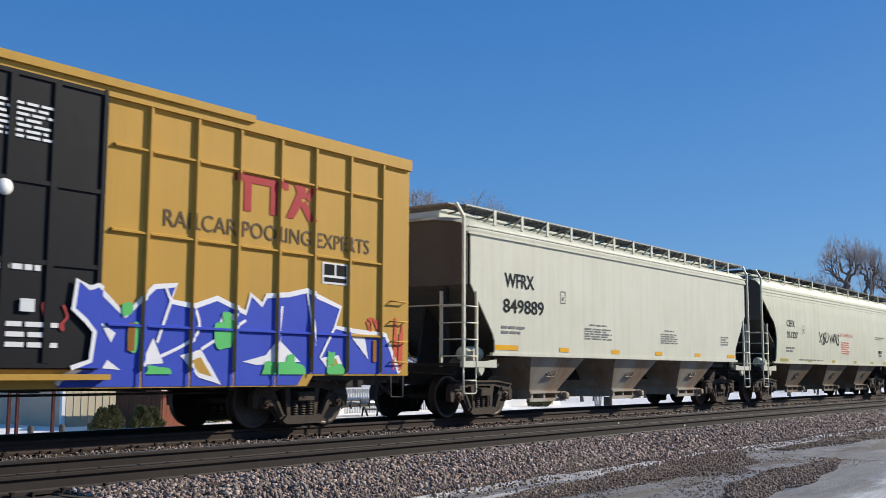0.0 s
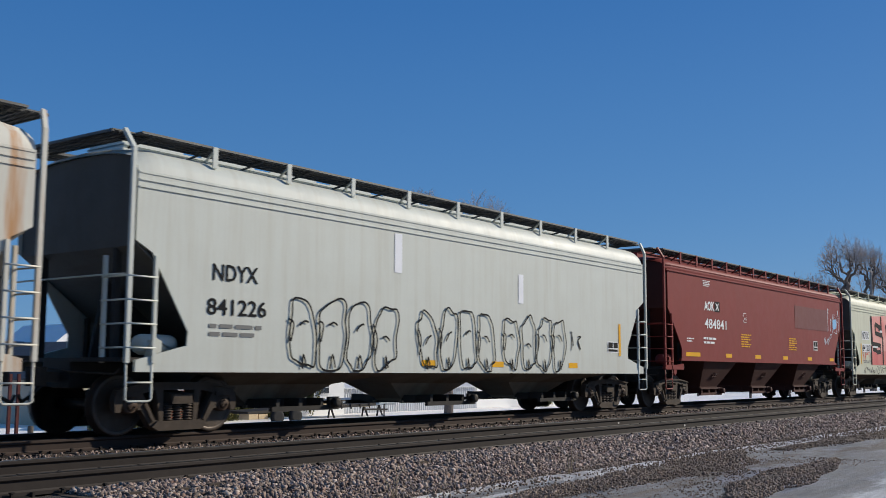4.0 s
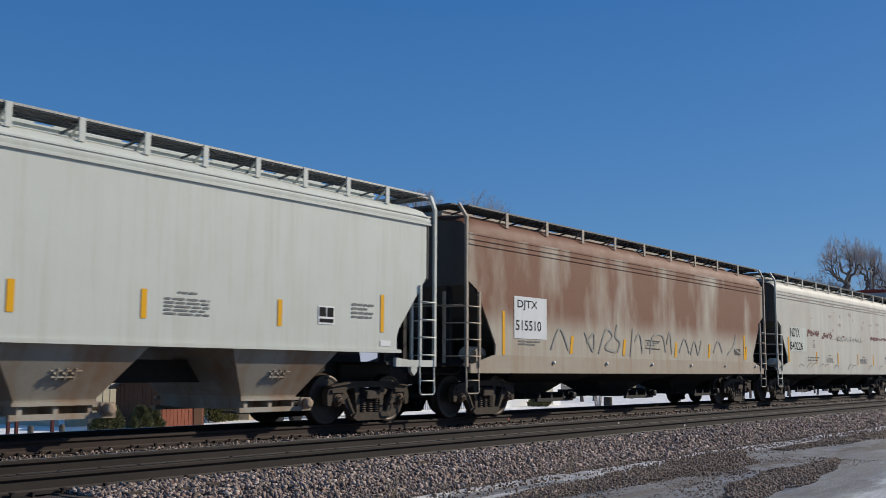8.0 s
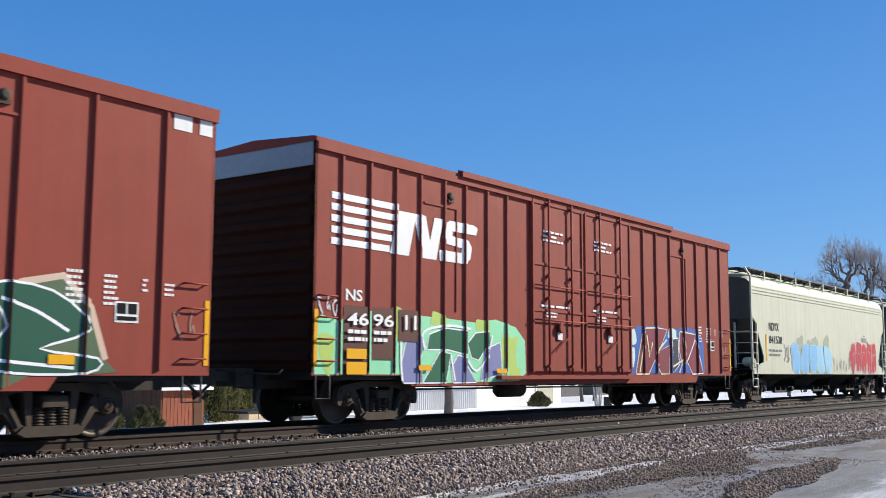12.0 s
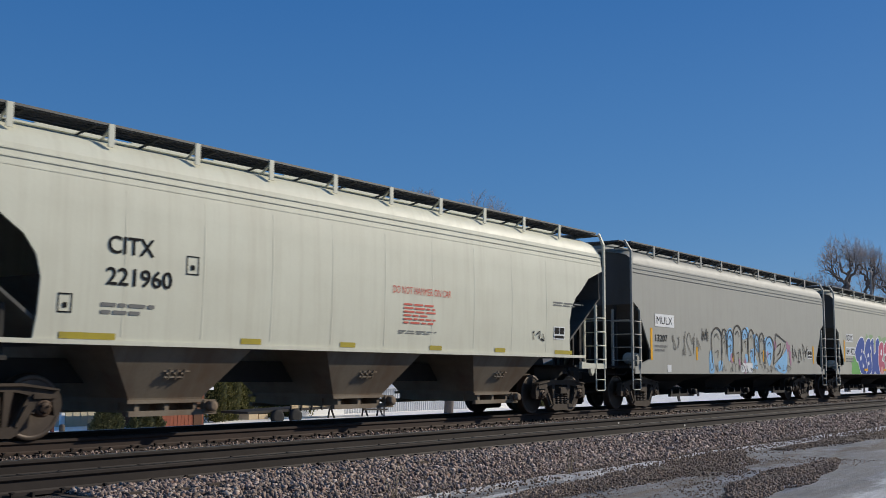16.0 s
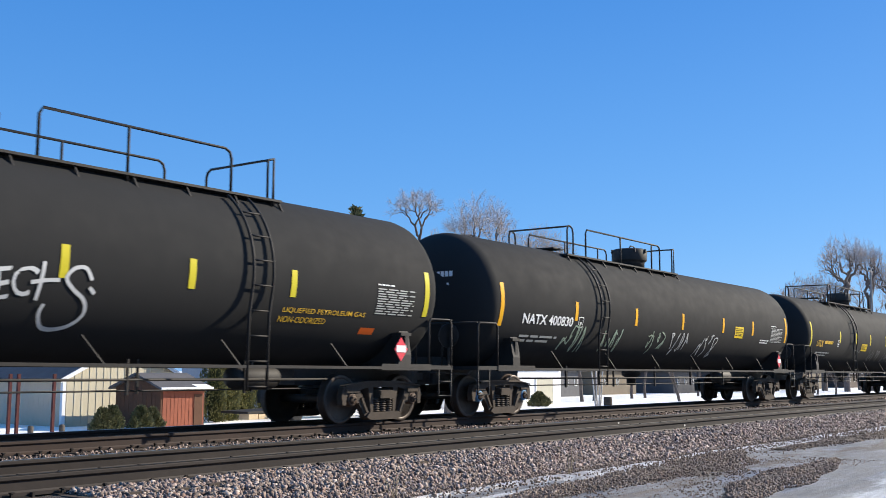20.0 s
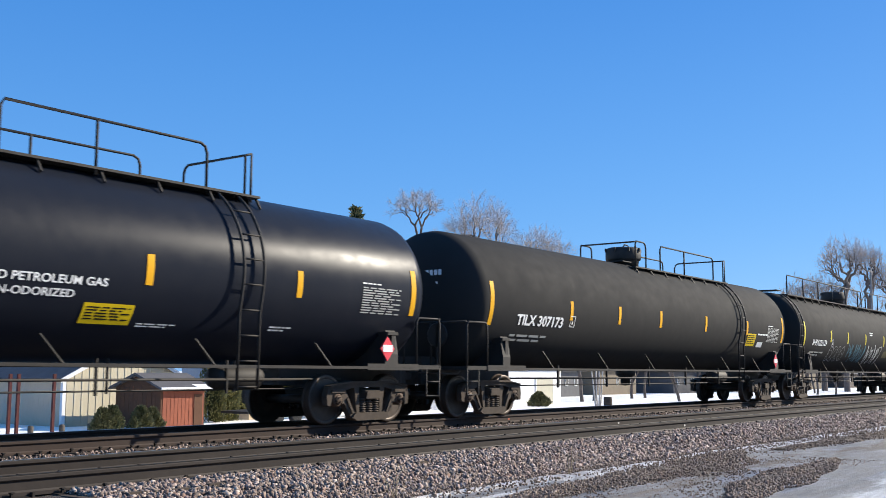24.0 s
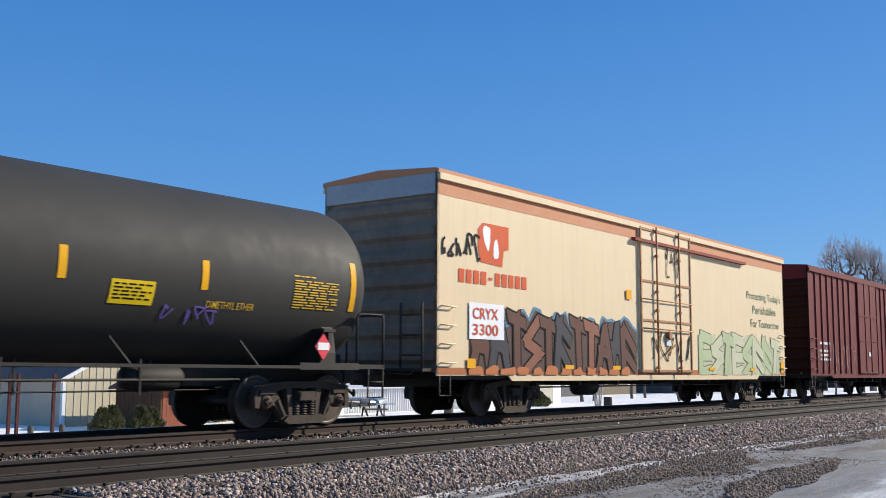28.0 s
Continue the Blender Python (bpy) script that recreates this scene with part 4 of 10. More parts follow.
    # head stencils
    for k, (y0, y1, z) in enumerate(((-0.7, 0.1, 3.05), (-0.6, -0.05, 2.86), (-0.55, -0.1, 2.74))):
        yy, g = y0, Geo()
        while yy < y1:
            g.box(-0.642 + 0.06, -0.64 + 0.06, yy, yy + 0.085, z, z + (0.12 if k == 0 else 0.05))
            yy += 0.115
        part("head_stencil", g, ink, car)
    return car, side


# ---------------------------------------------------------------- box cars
# red taken almost to black: the shade on the end walls is in the paint
box_end = paint("shaded_red_end", (0.045, 0.015, 0.008), 0.75, 0.3, (0.02, 0.012, 0.007), 0.2, (0.06, 0.03, 0.015), spec=0.08)


def geo_box_end(length, flip, corr=9, top=4.55):
    """End wall with pressed horizontal ribs."""
    X = (lambda a: length - a) if flip else (lambda a: a)
    prof = []
    for i in range(corr):
        z = lerp(1.0, top, i / corr)
        h = (top - 1.0) / corr
        prof += [(0.03, z), (0.03, z + h * 0.25), (-0.05, z + h * 0.42), (-0.05, z + h * 0.72), (0.03, z + h * 0.9)]
    prof += [(0.03, top), (0.0, top + 0.02), (0.0, 5.02)]
    g = Geo()
    g.loft([[(X(x), -1.5, z) for x, z in prof], [(X(x), 1.5, z) for x, z in prof]])
    a, b = sorted((X(0.0), X(0.06)))
    for y in (-1.55, 1.45):
        g.box(a, b, y, y + 0.1, 0.95, 5.05)
    return g


def geo_box_side(length, s, low, hang=2.6):
    """Flat side sheet with the deep sill between the trucks."""
    poly = [(0.0, 0.9), (hang, 0.9), (hang + 0.15, low), (length - hang - 0.15, low), (length - hang, 0.9), (length, 0.9), (length, 5.02), (0.0, 5.02)]
    return Geo().prism(poly, s * 1.55, s * 1.51)


def geo_rib(depth, w=0.09, z0=0.98, z1=4.95):
    return Geo().prism([(-w / 2, 0.0), (-w / 4, -depth), (w / 4, -depth), (w / 2, 0.0)], z0, z1, "z")


def plug_door(car, x0, w, h, m, rods, bars=None):
    """A plug door: leaf, frame, cross bars and locking rods, standing proud of the side."""
    d = part("door", Geo().box(0.0, w, -0.05, 0.0, 0.0, h), m, car, at=(x0, -1.552, 0.98))
    bars = bars or m
    for x in (0.03, w - 0.09):
        part("door_post", Geo().box(x, x + 0.06, -0.08, -0.05, 0.0, h), bars, d)
    for z in (0.02, h * 0.35, h * 0.62, h - 0.08):
        part("door_bar", Geo().box(0.09, w - 0.09, -0.075, -0.05, z, z + 0.06), bars, d)
    for f in (0.28, 0.72) if rods else ():
        x = w * f
        part("locking_rod", Geo().tube([(x, -0.12, -0.05), (x, -0.12, h + 0.05)], 0.028, 7), bars, d)
        for z in (0.1, h * 0.42, h * 0.55, h * 0.8, h - 0.1):
            part("rod_guide", lambda: Geo().box(-0.05, 0.05, -0.155, -0.075, 0, 0.07), bars, d, at=(x, 0, z), key="rodguide")
    if not rods:
        for f in (0.36, 0.64):
            part("door_post", Geo().box(w * f - 0.05, w * f + 0.05, -0.08, -0.05, 0.08, h - 0.08), bars, d)
    if rods:
        part("lock_bar", Geo().tube([(0.05, -0.12, h * 0.3), (w - 0.05, -0.12, h * 0.3)], 0.02, 6), bars, d)
        part("lock_bar", Geo().tube([(0.05, -0.12, h * 0.5), (w - 0.05, -0.12, h * 0.5)], 0.016, 6), bars, d)
        part("lock_handle", Geo().beam((w * 0.4, -0.13, h * 0.12), (w * 0.62, -0.13, h * 0.2), 0.03, 0.04), bars, d)
        part("lock_wheel", Geo().lathe([(0.10, -0.16), (0.13, -0.12), (0.10, -0.08)], 14, "y", (w * 0.5, 0, h * 0.26)), bars, d)
    part("placard_holder", Geo().box(w * 0.46, w * 0.55, -0.09, -0.075, 0.75, 0.92), white_patch, d)


def geo_box_ladder(n, z0, w=0.42):
    g = Geo()
    for i in range(n):
        z = z0 + 0.38 * i
        g.tube([(0.0, -1.55, z), (0.0, -1.63, z), (w, -1.63, z), (w, -1.55, z)], 0.016, 6)
    return g


def box_car(label, q, length, body, ribs, door, low=0.70, end_mat=None, top_mat=None, roof_mat=None, rib_depth=0.05, door_mat=None, corr=9, trucks=(2.3, 2.4), raised=None, rods=True, name="box_car", door_bars=None):
    car = rolling(name, label, "box car", q)
    L = length
    for s in (-1, 1):
        part("side_sheet", geo_box_side(L, s, low), body, car)
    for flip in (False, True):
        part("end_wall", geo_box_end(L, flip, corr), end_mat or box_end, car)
        a, b = (-0.02, 0.0) if not flip else (L, L + 0.02)
        part("end_cap", Geo().prism([(-1.5, 4.58), (1.5, 4.58), (1.5, 5.03), (0.0, 5.16), (-1.5, 5.03)], a, b, "x"), top_mat or body, car)
    rows = []
    for x in (-0.03, L + 0.03):
        rows.append([(x, y, z) for y, z in ((-1.6, 5.0), (-1.6, 5.08), (-1.5, 5.1), (0, 5.2), (1.5, 5.1), (1.6, 5.08), (1.6, 5.0))])
    part("roof", Geo().loft(rows).add(rows[0], [tuple(range(7))]).add(rows[1], [tuple(range(7))]), roof_mat or body, car)
    if raised:
        part("door_track_cover", Geo().prism([(-1.55, 4.98), (-1.68, 5.0), (-1.68, 5.12), (-1.55, 5.15)], raised[0], raised[1], "x"), body, car)
        part("door_track", Geo().box(raised[0] + 1.4, raised[1] - 2.6, -1.7, -1.55, low + 0.12, low + 0.2), body, car)
    rk = "rib%.3f" % rib_depth
    for x in ribs:
        part("rib", lambda: geo_rib(rib_depth), body, car, at=(x, -1.55, 0), key=rk)
        part("rib", lambda: geo_rib(rib_depth), body, car, at=(x, 1.55, 0), turn=(0, 0, 180), key=rk)
    for s in (-1, 1):
        part("top_chord", Geo().box(0.0, L, min(s * 1.55, s * 1.62), max(s * 1.55, s * 1.62), 4.86, 4.995), body, car)
    for x0, x1 in door:
        plug_door(car, x0, x1 - x0, 3.95, door_mat or body, rods, door_bars)
    part("floor_sill", Geo().box(0.2, L - 0.2, -1.45, 1.45, 0.82, 1.0).box(-0.1, L + 0.1, -0.3, 0.3, 0.66, 0.95), steel_black, car)
    g = Geo()
    for i in range(7):
        x = lerp(4.2, L - 4.2, i / 6)
        g.box(x - 0.06, x + 0.06, -1.3, 1.3, 0.66, 0.82)
    g.tube([(3.8, -0.8, 0.62), (L - 3.8, -0.8, 0.62)], 0.02, 6).lathe([(0.01, 7.0), (0.2, 7.05), (0.2, 7.9), (0.01, 7.95)], 14, "x", (0, -0.7, 0.6))
    part("underframe", g, steel_black, car)
    for x in (0.12, L - 0.55):
        for i in range(4):
            part("grab_iron", lambda: geo_box_ladder(1, 1.15), body, car, at=(x, 0, 0.38 * i), key="boxgrab")
    for x in (0.1, L - 0.5):
        part("stirrup_step", lambda: Geo().tube([(0, -1.53, 0.95), (0, -1.54, 0.5), (0.36, -1.54, 0.5), (0.36, -1.53, 0.95)], 0.02, 6), steel_black, car, at=(x, 0, 0), key="boxstirrup")
    truck(car, trucks[0])
    truck(car, L - trucks[1])
    for flip in (0, 1):
        couplers_one(car, L, flip)
    return car, Side(car, lambda z: 1.55, None, [(x - 0.022, x + 0.022, rib_depth) for x in ribs], 0.92)


def couplers_one(car, L, flip):
    part("coupler", geo_coupler, steel_dark, car, at=(L + 0.45 if flip else -0.45, 0, 0), turn=(0, 0, 180 if flip else 0), key="coupler")


placard_red = paint("placard_red", (0.7, 0.05, 0.07), 0.4, 0.05, streak=0.0, bumpy=0)

# ---------------------------------------------------------------- the train, car by car
def ink(name, rgb, rough=0.5):
    return paint("spray_" + name, rgb, rough, 0.3, tuple(v * 0.6 for v in rgb), 0.12, tuple(v * 0.7 for v in rgb), bumpy=0, spec=0.15)


walk_light = plain("walkway_galvanised", (0.28, 0.28, 0.27), 0.5, 0.6, 0.3, 30)
brown_under = paint("road_grime", (0.23, 0.19, 0.14), 0.75, 0.5, (0.10, 0.078, 0.055), 0.4, (0.12, 0.075, 0.045), 0.5, (0.15, 0.08, 0.04))
rust_under = paint("rusty_grime", (0.40, 0.37, 0.31), 0.7, 0.5, (0.20, 0.16, 0.11), 0.5, (0.28, 0.15, 0.06), 0.6, (0.27, 0.12, 0.04))

cream = paint("cream_paint", (0.64, 0.635, 0.51), 0.5, 0.18, (0.36, 0.31, 0.22), 0.20, (0.36, 0.31, 0.22))
cream_old = paint("old_cream_paint", (0.60, 0.605, 0.465), 0.55, 0.2, (0.34, 0.29, 0.19), 0.24, (0.34, 0.28, 0.18))
pale = paint("pale_grey_paint", (0.575, 0.595, 0.535), 0.5, 0.18, (0.36, 0.33, 0.27), 0.22, (0.36, 0.30, 0.20))
grey = paint("grey_paint", (0.36, 0.355, 0.31), 0.55, 0.12, (0.2, 0.19, 0.16), 0.12, (0.2, 0.17, 0.13))
grey_light = paint("warm_grey_paint", (0.44, 0.43, 0.36), 0.55, 0.12, (0.24, 0.22, 0.18), 0.12, (0.24, 0.2, 0.15))
streaked = paint("rust_streaked_paint", (0.62, 0.60, 0.52), 0.55, 0.12, (0.34, 0.28, 0.2), 0.16, (0.42, 0.27, 0.12), 0.85, (0.44, 0.19, 0.045), runs=((2.2, 1.0, 0.13), 0.55, 0.66))
rusty = paint("rusted_paint", (0.46, 0.425, 0.345), 0.6, 0.35, (0.37, 0.31, 0.225), 0.45, (0.30, 0.14, 0.05), 0.97, (0.175, 0.064, 0.03), high=(1.75, 2.45), runs=((0.62, 1.0, 0.22), 0.40, 0.56, 0.52))
rust_roof = paint("rusted_roof", (0.185, 0.083, 0.05), 0.65, 0.3, (0.14, 0.06, 0.04), 0.2, (0.32, 0.16, 0.08))
weathered = paint("weathered_paint", (0.56, 0.545, 0.47), 0.55, 0.2, (0.33, 0.29, 0.24), 0.22, (0.38, 0.33, 0.27), 0.35, (0.36, 0.29, 0.24))
maroon = paint("maroon_paint", (0.225, 0.036, 0.029), 0.5, 0.12, (0.10, 0.03, 0.022), 0.12, (0.13, 0.04, 0.03), spec=0.12)
boxred = paint("oxide_red_paint", (0.275, 0.057, 0.039), 0.6, 0.25, (0.125, 0.033, 0.022), 0.2, (0.13, 0.04, 0.026), spec=0.12)
boxred_dark = paint("dark_red_paint", (0.15, 0.022, 0.022), 0.55, 0.15, (0.09, 0.02, 0.018), 0.15, (0.10, 0.03, 0.025), spec=0.12)
ochre = paint("ochre_paint", (0.52, 0.305, 0.06), 0.55, 0.2, (0.40, 0.22, 0.05), 0.2, (0.36, 0.19, 0.05), spec=0.12)
black_paint = paint("black_paint", (0.010, 0.011, 0.014), 0.55, 0.2, (0.02, 0.02, 0.02), 0.1, (0.025, 0.023, 0.02), spec=0.12)
tank_matt = paint("tank_matt_black", (0.0245, 0.0243, 0.0238), 0.8, 0.15, (0.032, 0.03, 0.028), 0.1, (0.034, 0.032, 0.029), spec=0.1, bumpy=0.0)
tank_gloss = paint("tank_gloss_black", (0.012, 0.0145, 0.022), 0.33, 0.2, (0.026, 0.027, 0.03), 0.1, (0.026, 0.027, 0.03), spec=0.07, bumpy=0.02)
tank_grey = paint("tank_faded_black", (0.038, 0.037, 0.0345), 0.6, 0.25, (0.07, 0.065, 0.055), 0.15, (0.06, 0.05, 0.04), spec=0.14, bumpy=0.0)
yellow_ink = paint("yellow_lettering", (0.66, 0.40, 0.03), 0.5, 0.05, streak=0.0, bumpy=0)
galv = plain("galvanised_end", (0.36, 0.38, 0.38), 0.5, 0.5, 0.4, 9, (0.24, 0.25, 0.25))


def common(side, L, q, lim=(1.3, 2.3, 1.74, 1.98), marks=(), panel=None, colour=None, warn=((5.0, 6.4), (9.3, 10.4)), wz=(1.76, 2.16), ink_mat=None):
    """Load limits, warnings, reflective bars and the inspection panel."""
    im = ink_mat or grey_ink
    side.bars(*lim, 2, im, seed=int(q))
    for i, (a, b) in enumerate(warn):
        side.bars(a + 0.25, b - 0.25, wz[1] - 0.06, wz[1], 1, im, seed=i)
        side.bars(a, b, wz[0], wz[1] - 0.1, 5, im, seed=int(q) + i)
    for x0, x1, z0, z1 in marks:
        side.quads([(x0, x1, z0, z1)], colour or yellow_tape, "reflective_bar")
    if panel:
        mark_panel(side, *panel)


def warning(side, x0, x1, z0, z1, fill, line):
    """A warning label with its lines of small print."""
    side.quads([(x0, x1, z0, z1)], fill, "warning_label")
    side.bars(x0 + 0.05, x1 - 0.05, z0 + 0.04, z1 - 0.05, 5, line, seed=int(x0 * 10))


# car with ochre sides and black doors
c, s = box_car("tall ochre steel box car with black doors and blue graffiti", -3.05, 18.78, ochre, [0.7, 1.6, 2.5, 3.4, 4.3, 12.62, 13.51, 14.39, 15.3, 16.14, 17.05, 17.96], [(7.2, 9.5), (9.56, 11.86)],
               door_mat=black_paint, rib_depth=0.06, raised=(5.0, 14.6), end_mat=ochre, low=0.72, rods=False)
for z in (1.58, 2.93, 4.16):
    for x0, x1 in ((12.0, 12.57), (12.67, 13.46), (13.56, 14.34), (14.44, 15.25), (15.35, 16.09), (16.19, 17.0), (17.1, 17.91)):
        part("cross_rib", Geo().prism([(-1.55, z), (-1.6, z + 0.02), (-1.6, z + 0.045), (-1.55, z + 0.07)], x0, x1, "x"), ochre if z > 2 or x0 > 17 else paint("spray_blue", (0.035, 0.07, 0.45), 0.6, 0.3, (0.07, 0.12, 0.6), 0.1, (0.03, 0.05, 0.35), bumpy=0, spec=0.15), c)
s.text("RAILCAR POOLING EXPERTS", 12.92, 17.6, 3.12, 3.38, paint("brown_lettering", (0.09, 0.05, 0.02), 0.5, 0, streak=0, bumpy=0), 0.0)
red_logo = ink("logo_red", (0.42, 0.03, 0.035))
s.shape([[(14.29, 4.02), (15.5, 4.02), (15.5, 4.15), (14.29, 4.15)], [(14.5, 3.55), (14.66, 3.55), (14.66, 4.02), (14.5, 4.02)], [(15.08, 3.55), (15.24, 3.55), (15.24, 4.02), (15.08, 4.02)],
         [(15.45, 3.55), (15.63, 3.55), (15.85, 3.85), (15.7, 4.0)], [(15.62, 4.15), (15.76, 3.9), (15.93, 3.95), (15.9, 4.15)], [(15.78, 3.8), (15.98, 3.55), (16.16, 3.55), (15.92, 3.9)], [(15.9, 3.95), (16.0, 3.88), (16.16, 4.15), (16.02, 4.15)]], red_logo, "painted_emblem", layer=2)
mark_panel(s, 16.36, 17.03, 2.5, 2.88)
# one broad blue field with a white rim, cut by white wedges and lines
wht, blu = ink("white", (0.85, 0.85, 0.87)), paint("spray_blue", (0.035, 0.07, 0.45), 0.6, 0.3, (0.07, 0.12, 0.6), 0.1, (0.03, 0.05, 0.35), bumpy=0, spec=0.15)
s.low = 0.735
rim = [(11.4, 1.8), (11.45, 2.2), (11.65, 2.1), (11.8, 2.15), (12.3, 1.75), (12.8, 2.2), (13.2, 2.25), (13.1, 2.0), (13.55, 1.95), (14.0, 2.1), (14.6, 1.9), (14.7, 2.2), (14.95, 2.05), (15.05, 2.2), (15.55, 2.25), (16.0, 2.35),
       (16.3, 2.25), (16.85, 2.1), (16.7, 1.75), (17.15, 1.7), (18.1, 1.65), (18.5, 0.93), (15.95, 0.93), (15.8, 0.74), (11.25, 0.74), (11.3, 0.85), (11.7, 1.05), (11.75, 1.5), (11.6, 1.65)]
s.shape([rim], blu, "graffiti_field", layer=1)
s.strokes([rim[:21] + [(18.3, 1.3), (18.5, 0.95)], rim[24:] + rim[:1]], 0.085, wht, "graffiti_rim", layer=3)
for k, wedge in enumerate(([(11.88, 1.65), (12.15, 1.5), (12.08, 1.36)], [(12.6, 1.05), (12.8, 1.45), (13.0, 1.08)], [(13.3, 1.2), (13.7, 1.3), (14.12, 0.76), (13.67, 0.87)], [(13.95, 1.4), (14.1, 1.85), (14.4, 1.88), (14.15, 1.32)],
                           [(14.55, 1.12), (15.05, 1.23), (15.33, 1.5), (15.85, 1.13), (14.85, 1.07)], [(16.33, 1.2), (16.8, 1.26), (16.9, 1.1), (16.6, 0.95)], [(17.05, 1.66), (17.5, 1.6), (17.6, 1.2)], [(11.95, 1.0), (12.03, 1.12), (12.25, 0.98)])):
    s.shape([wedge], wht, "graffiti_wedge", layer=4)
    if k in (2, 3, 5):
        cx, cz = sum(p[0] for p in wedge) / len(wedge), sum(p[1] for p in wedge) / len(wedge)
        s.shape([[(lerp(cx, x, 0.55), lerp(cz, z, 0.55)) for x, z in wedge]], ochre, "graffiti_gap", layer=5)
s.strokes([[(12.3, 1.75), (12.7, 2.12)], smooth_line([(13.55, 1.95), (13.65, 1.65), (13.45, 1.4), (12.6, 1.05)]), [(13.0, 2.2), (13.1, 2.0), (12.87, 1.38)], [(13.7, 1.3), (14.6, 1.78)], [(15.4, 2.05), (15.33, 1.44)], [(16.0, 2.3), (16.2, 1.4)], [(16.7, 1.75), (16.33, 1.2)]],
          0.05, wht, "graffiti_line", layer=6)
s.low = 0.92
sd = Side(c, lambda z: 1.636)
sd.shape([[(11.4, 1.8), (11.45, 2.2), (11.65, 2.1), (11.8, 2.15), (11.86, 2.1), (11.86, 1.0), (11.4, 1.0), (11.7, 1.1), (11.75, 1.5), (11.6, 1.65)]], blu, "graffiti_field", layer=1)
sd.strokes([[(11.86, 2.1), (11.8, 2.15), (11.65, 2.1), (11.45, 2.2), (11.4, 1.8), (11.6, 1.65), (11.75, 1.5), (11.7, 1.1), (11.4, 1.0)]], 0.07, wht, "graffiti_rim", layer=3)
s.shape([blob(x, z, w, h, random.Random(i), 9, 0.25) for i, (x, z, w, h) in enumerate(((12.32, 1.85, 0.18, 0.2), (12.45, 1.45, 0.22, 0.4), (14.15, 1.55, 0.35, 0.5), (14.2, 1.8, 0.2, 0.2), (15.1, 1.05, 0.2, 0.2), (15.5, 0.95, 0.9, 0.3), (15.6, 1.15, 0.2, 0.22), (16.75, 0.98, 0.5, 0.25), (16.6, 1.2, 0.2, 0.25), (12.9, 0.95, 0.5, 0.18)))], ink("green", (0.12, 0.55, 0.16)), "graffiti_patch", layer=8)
sd = Side(c, lambda z: 1.606)
sd.bars(10.15, 11.0, 3.98, 4.5, 7, white_ink, seed=3)
sd.bars(10.2, 10.9, 2.2, 2.35, 1, white_ink, seed=4)
scrawl(sd, 10.95, 11.35, 1.5, 1.85, ink("red_dim", (0.4, 0.05, 0.05)), 2, 7, 0.04)
sd.bars(10.2, 11.2, 1.2, 1.6, 3, white_ink, seed=14)
part("reflector_disc", Geo().lathe([(0.001, -1.68), (0.11, -1.68), (0.11, -1.66)], 16, "y", (10.3, 0, 3.32)), white_ink, c)
s.quads([(12.35, 12.47, 1.25, 1.65), (16.05, 16.12, 1.2, 1.6), (17.72, 17.82, 1.15, 1.55)], ink("tape_brown", (0.30, 0.12, 0.02)), "reflective_bar", layer=9)
scrawl(s, 17.5, 17.95, 1.7, 1.95, ink("red", (0.65, 0.10, 0.06)), 2, 8, 0.04)
scrawl(s, 18.3, 18.6, 1.0, 1.9, ink("red", (0.65, 0.10, 0.06)), 2, 9, 0.05)

# cream car, angled ends
c, s = hopper("covered_hopper", "clean cream covered hopper car with black lettering", 17.65, 15.85, "A", cream, under=rust_under, walk_mat=walk_light)
s.text("WFRX", 1.45, 2.66, 2.83, 3.15, black_ink)
s.text("849889", 1.39, 3.08, 2.27, 2.58, black_ink)
small_square(s, 3.84, 2.6, grey_ink)
common(s, 15.85, 17, (1.31, 2.28, 1.76, 1.98), [(1.05, 1.98, 1.45, 1.56), (3.78, 4.21, 1.45, 1.55), (6.4, 6.82, 1.45, 1.55), (8.94, 9.38, 1.45, 1.55), (11.6, 12.0, 1.45, 1.55), (14.1, 14.7, 1.45, 1.55)])
s.bars(13.6, 14.2, 1.8, 2.1, 4, grey_ink, seed=9)

# cream car, rounded ends
c, s = hopper("covered_hopper", "cream covered hopper car with bulging rounded sides", 35.0, 17.15, "B", cream_old, under=brown_under)
s.text("CEFX", 2.27, 3.14, 2.65, 2.88, black_ink)
s.text("351327", 2.28, 3.44, 2.24, 2.47, black_ink)
small_square(s, 4.0, 2.45, grey_ink)
common(s, 17, 35, (2.2, 3.13, 1.69, 1.92), [(1.56, 2.46, 1.40, 1.5), (4.64, 5.07, 1.40, 1.5), (7.6, 8.0, 1.4, 1.5), (10.6, 11.0, 1.4, 1.5), (13.2, 13.6, 1.4, 1.5), (15.3, 16.1, 1.4, 1.5)], (14.45, 14.99, 1.71, 2.03), yellow_dull, ())
s.text("XISU WNS", 5.94, 8.5, 2.13, 2.55, black_ink, 0.0, "spray_tag", slant=0.1, wild=0.05)
s.text("DO NOT HAMMER ON CAR", 8.6, 10.44, 2.46, 2.6, red_ink, 0.0)
s.bars(8.86, 9.93, 1.73, 2.25, 6, red_ink, seed=5)
s.bars(13.9, 15.6, 2.45, 2.6, 2, grey_ink, seed=6)
s.bars(3.6, 6.4, 1.42, 1.5, 1, grey_ink, seed=7)

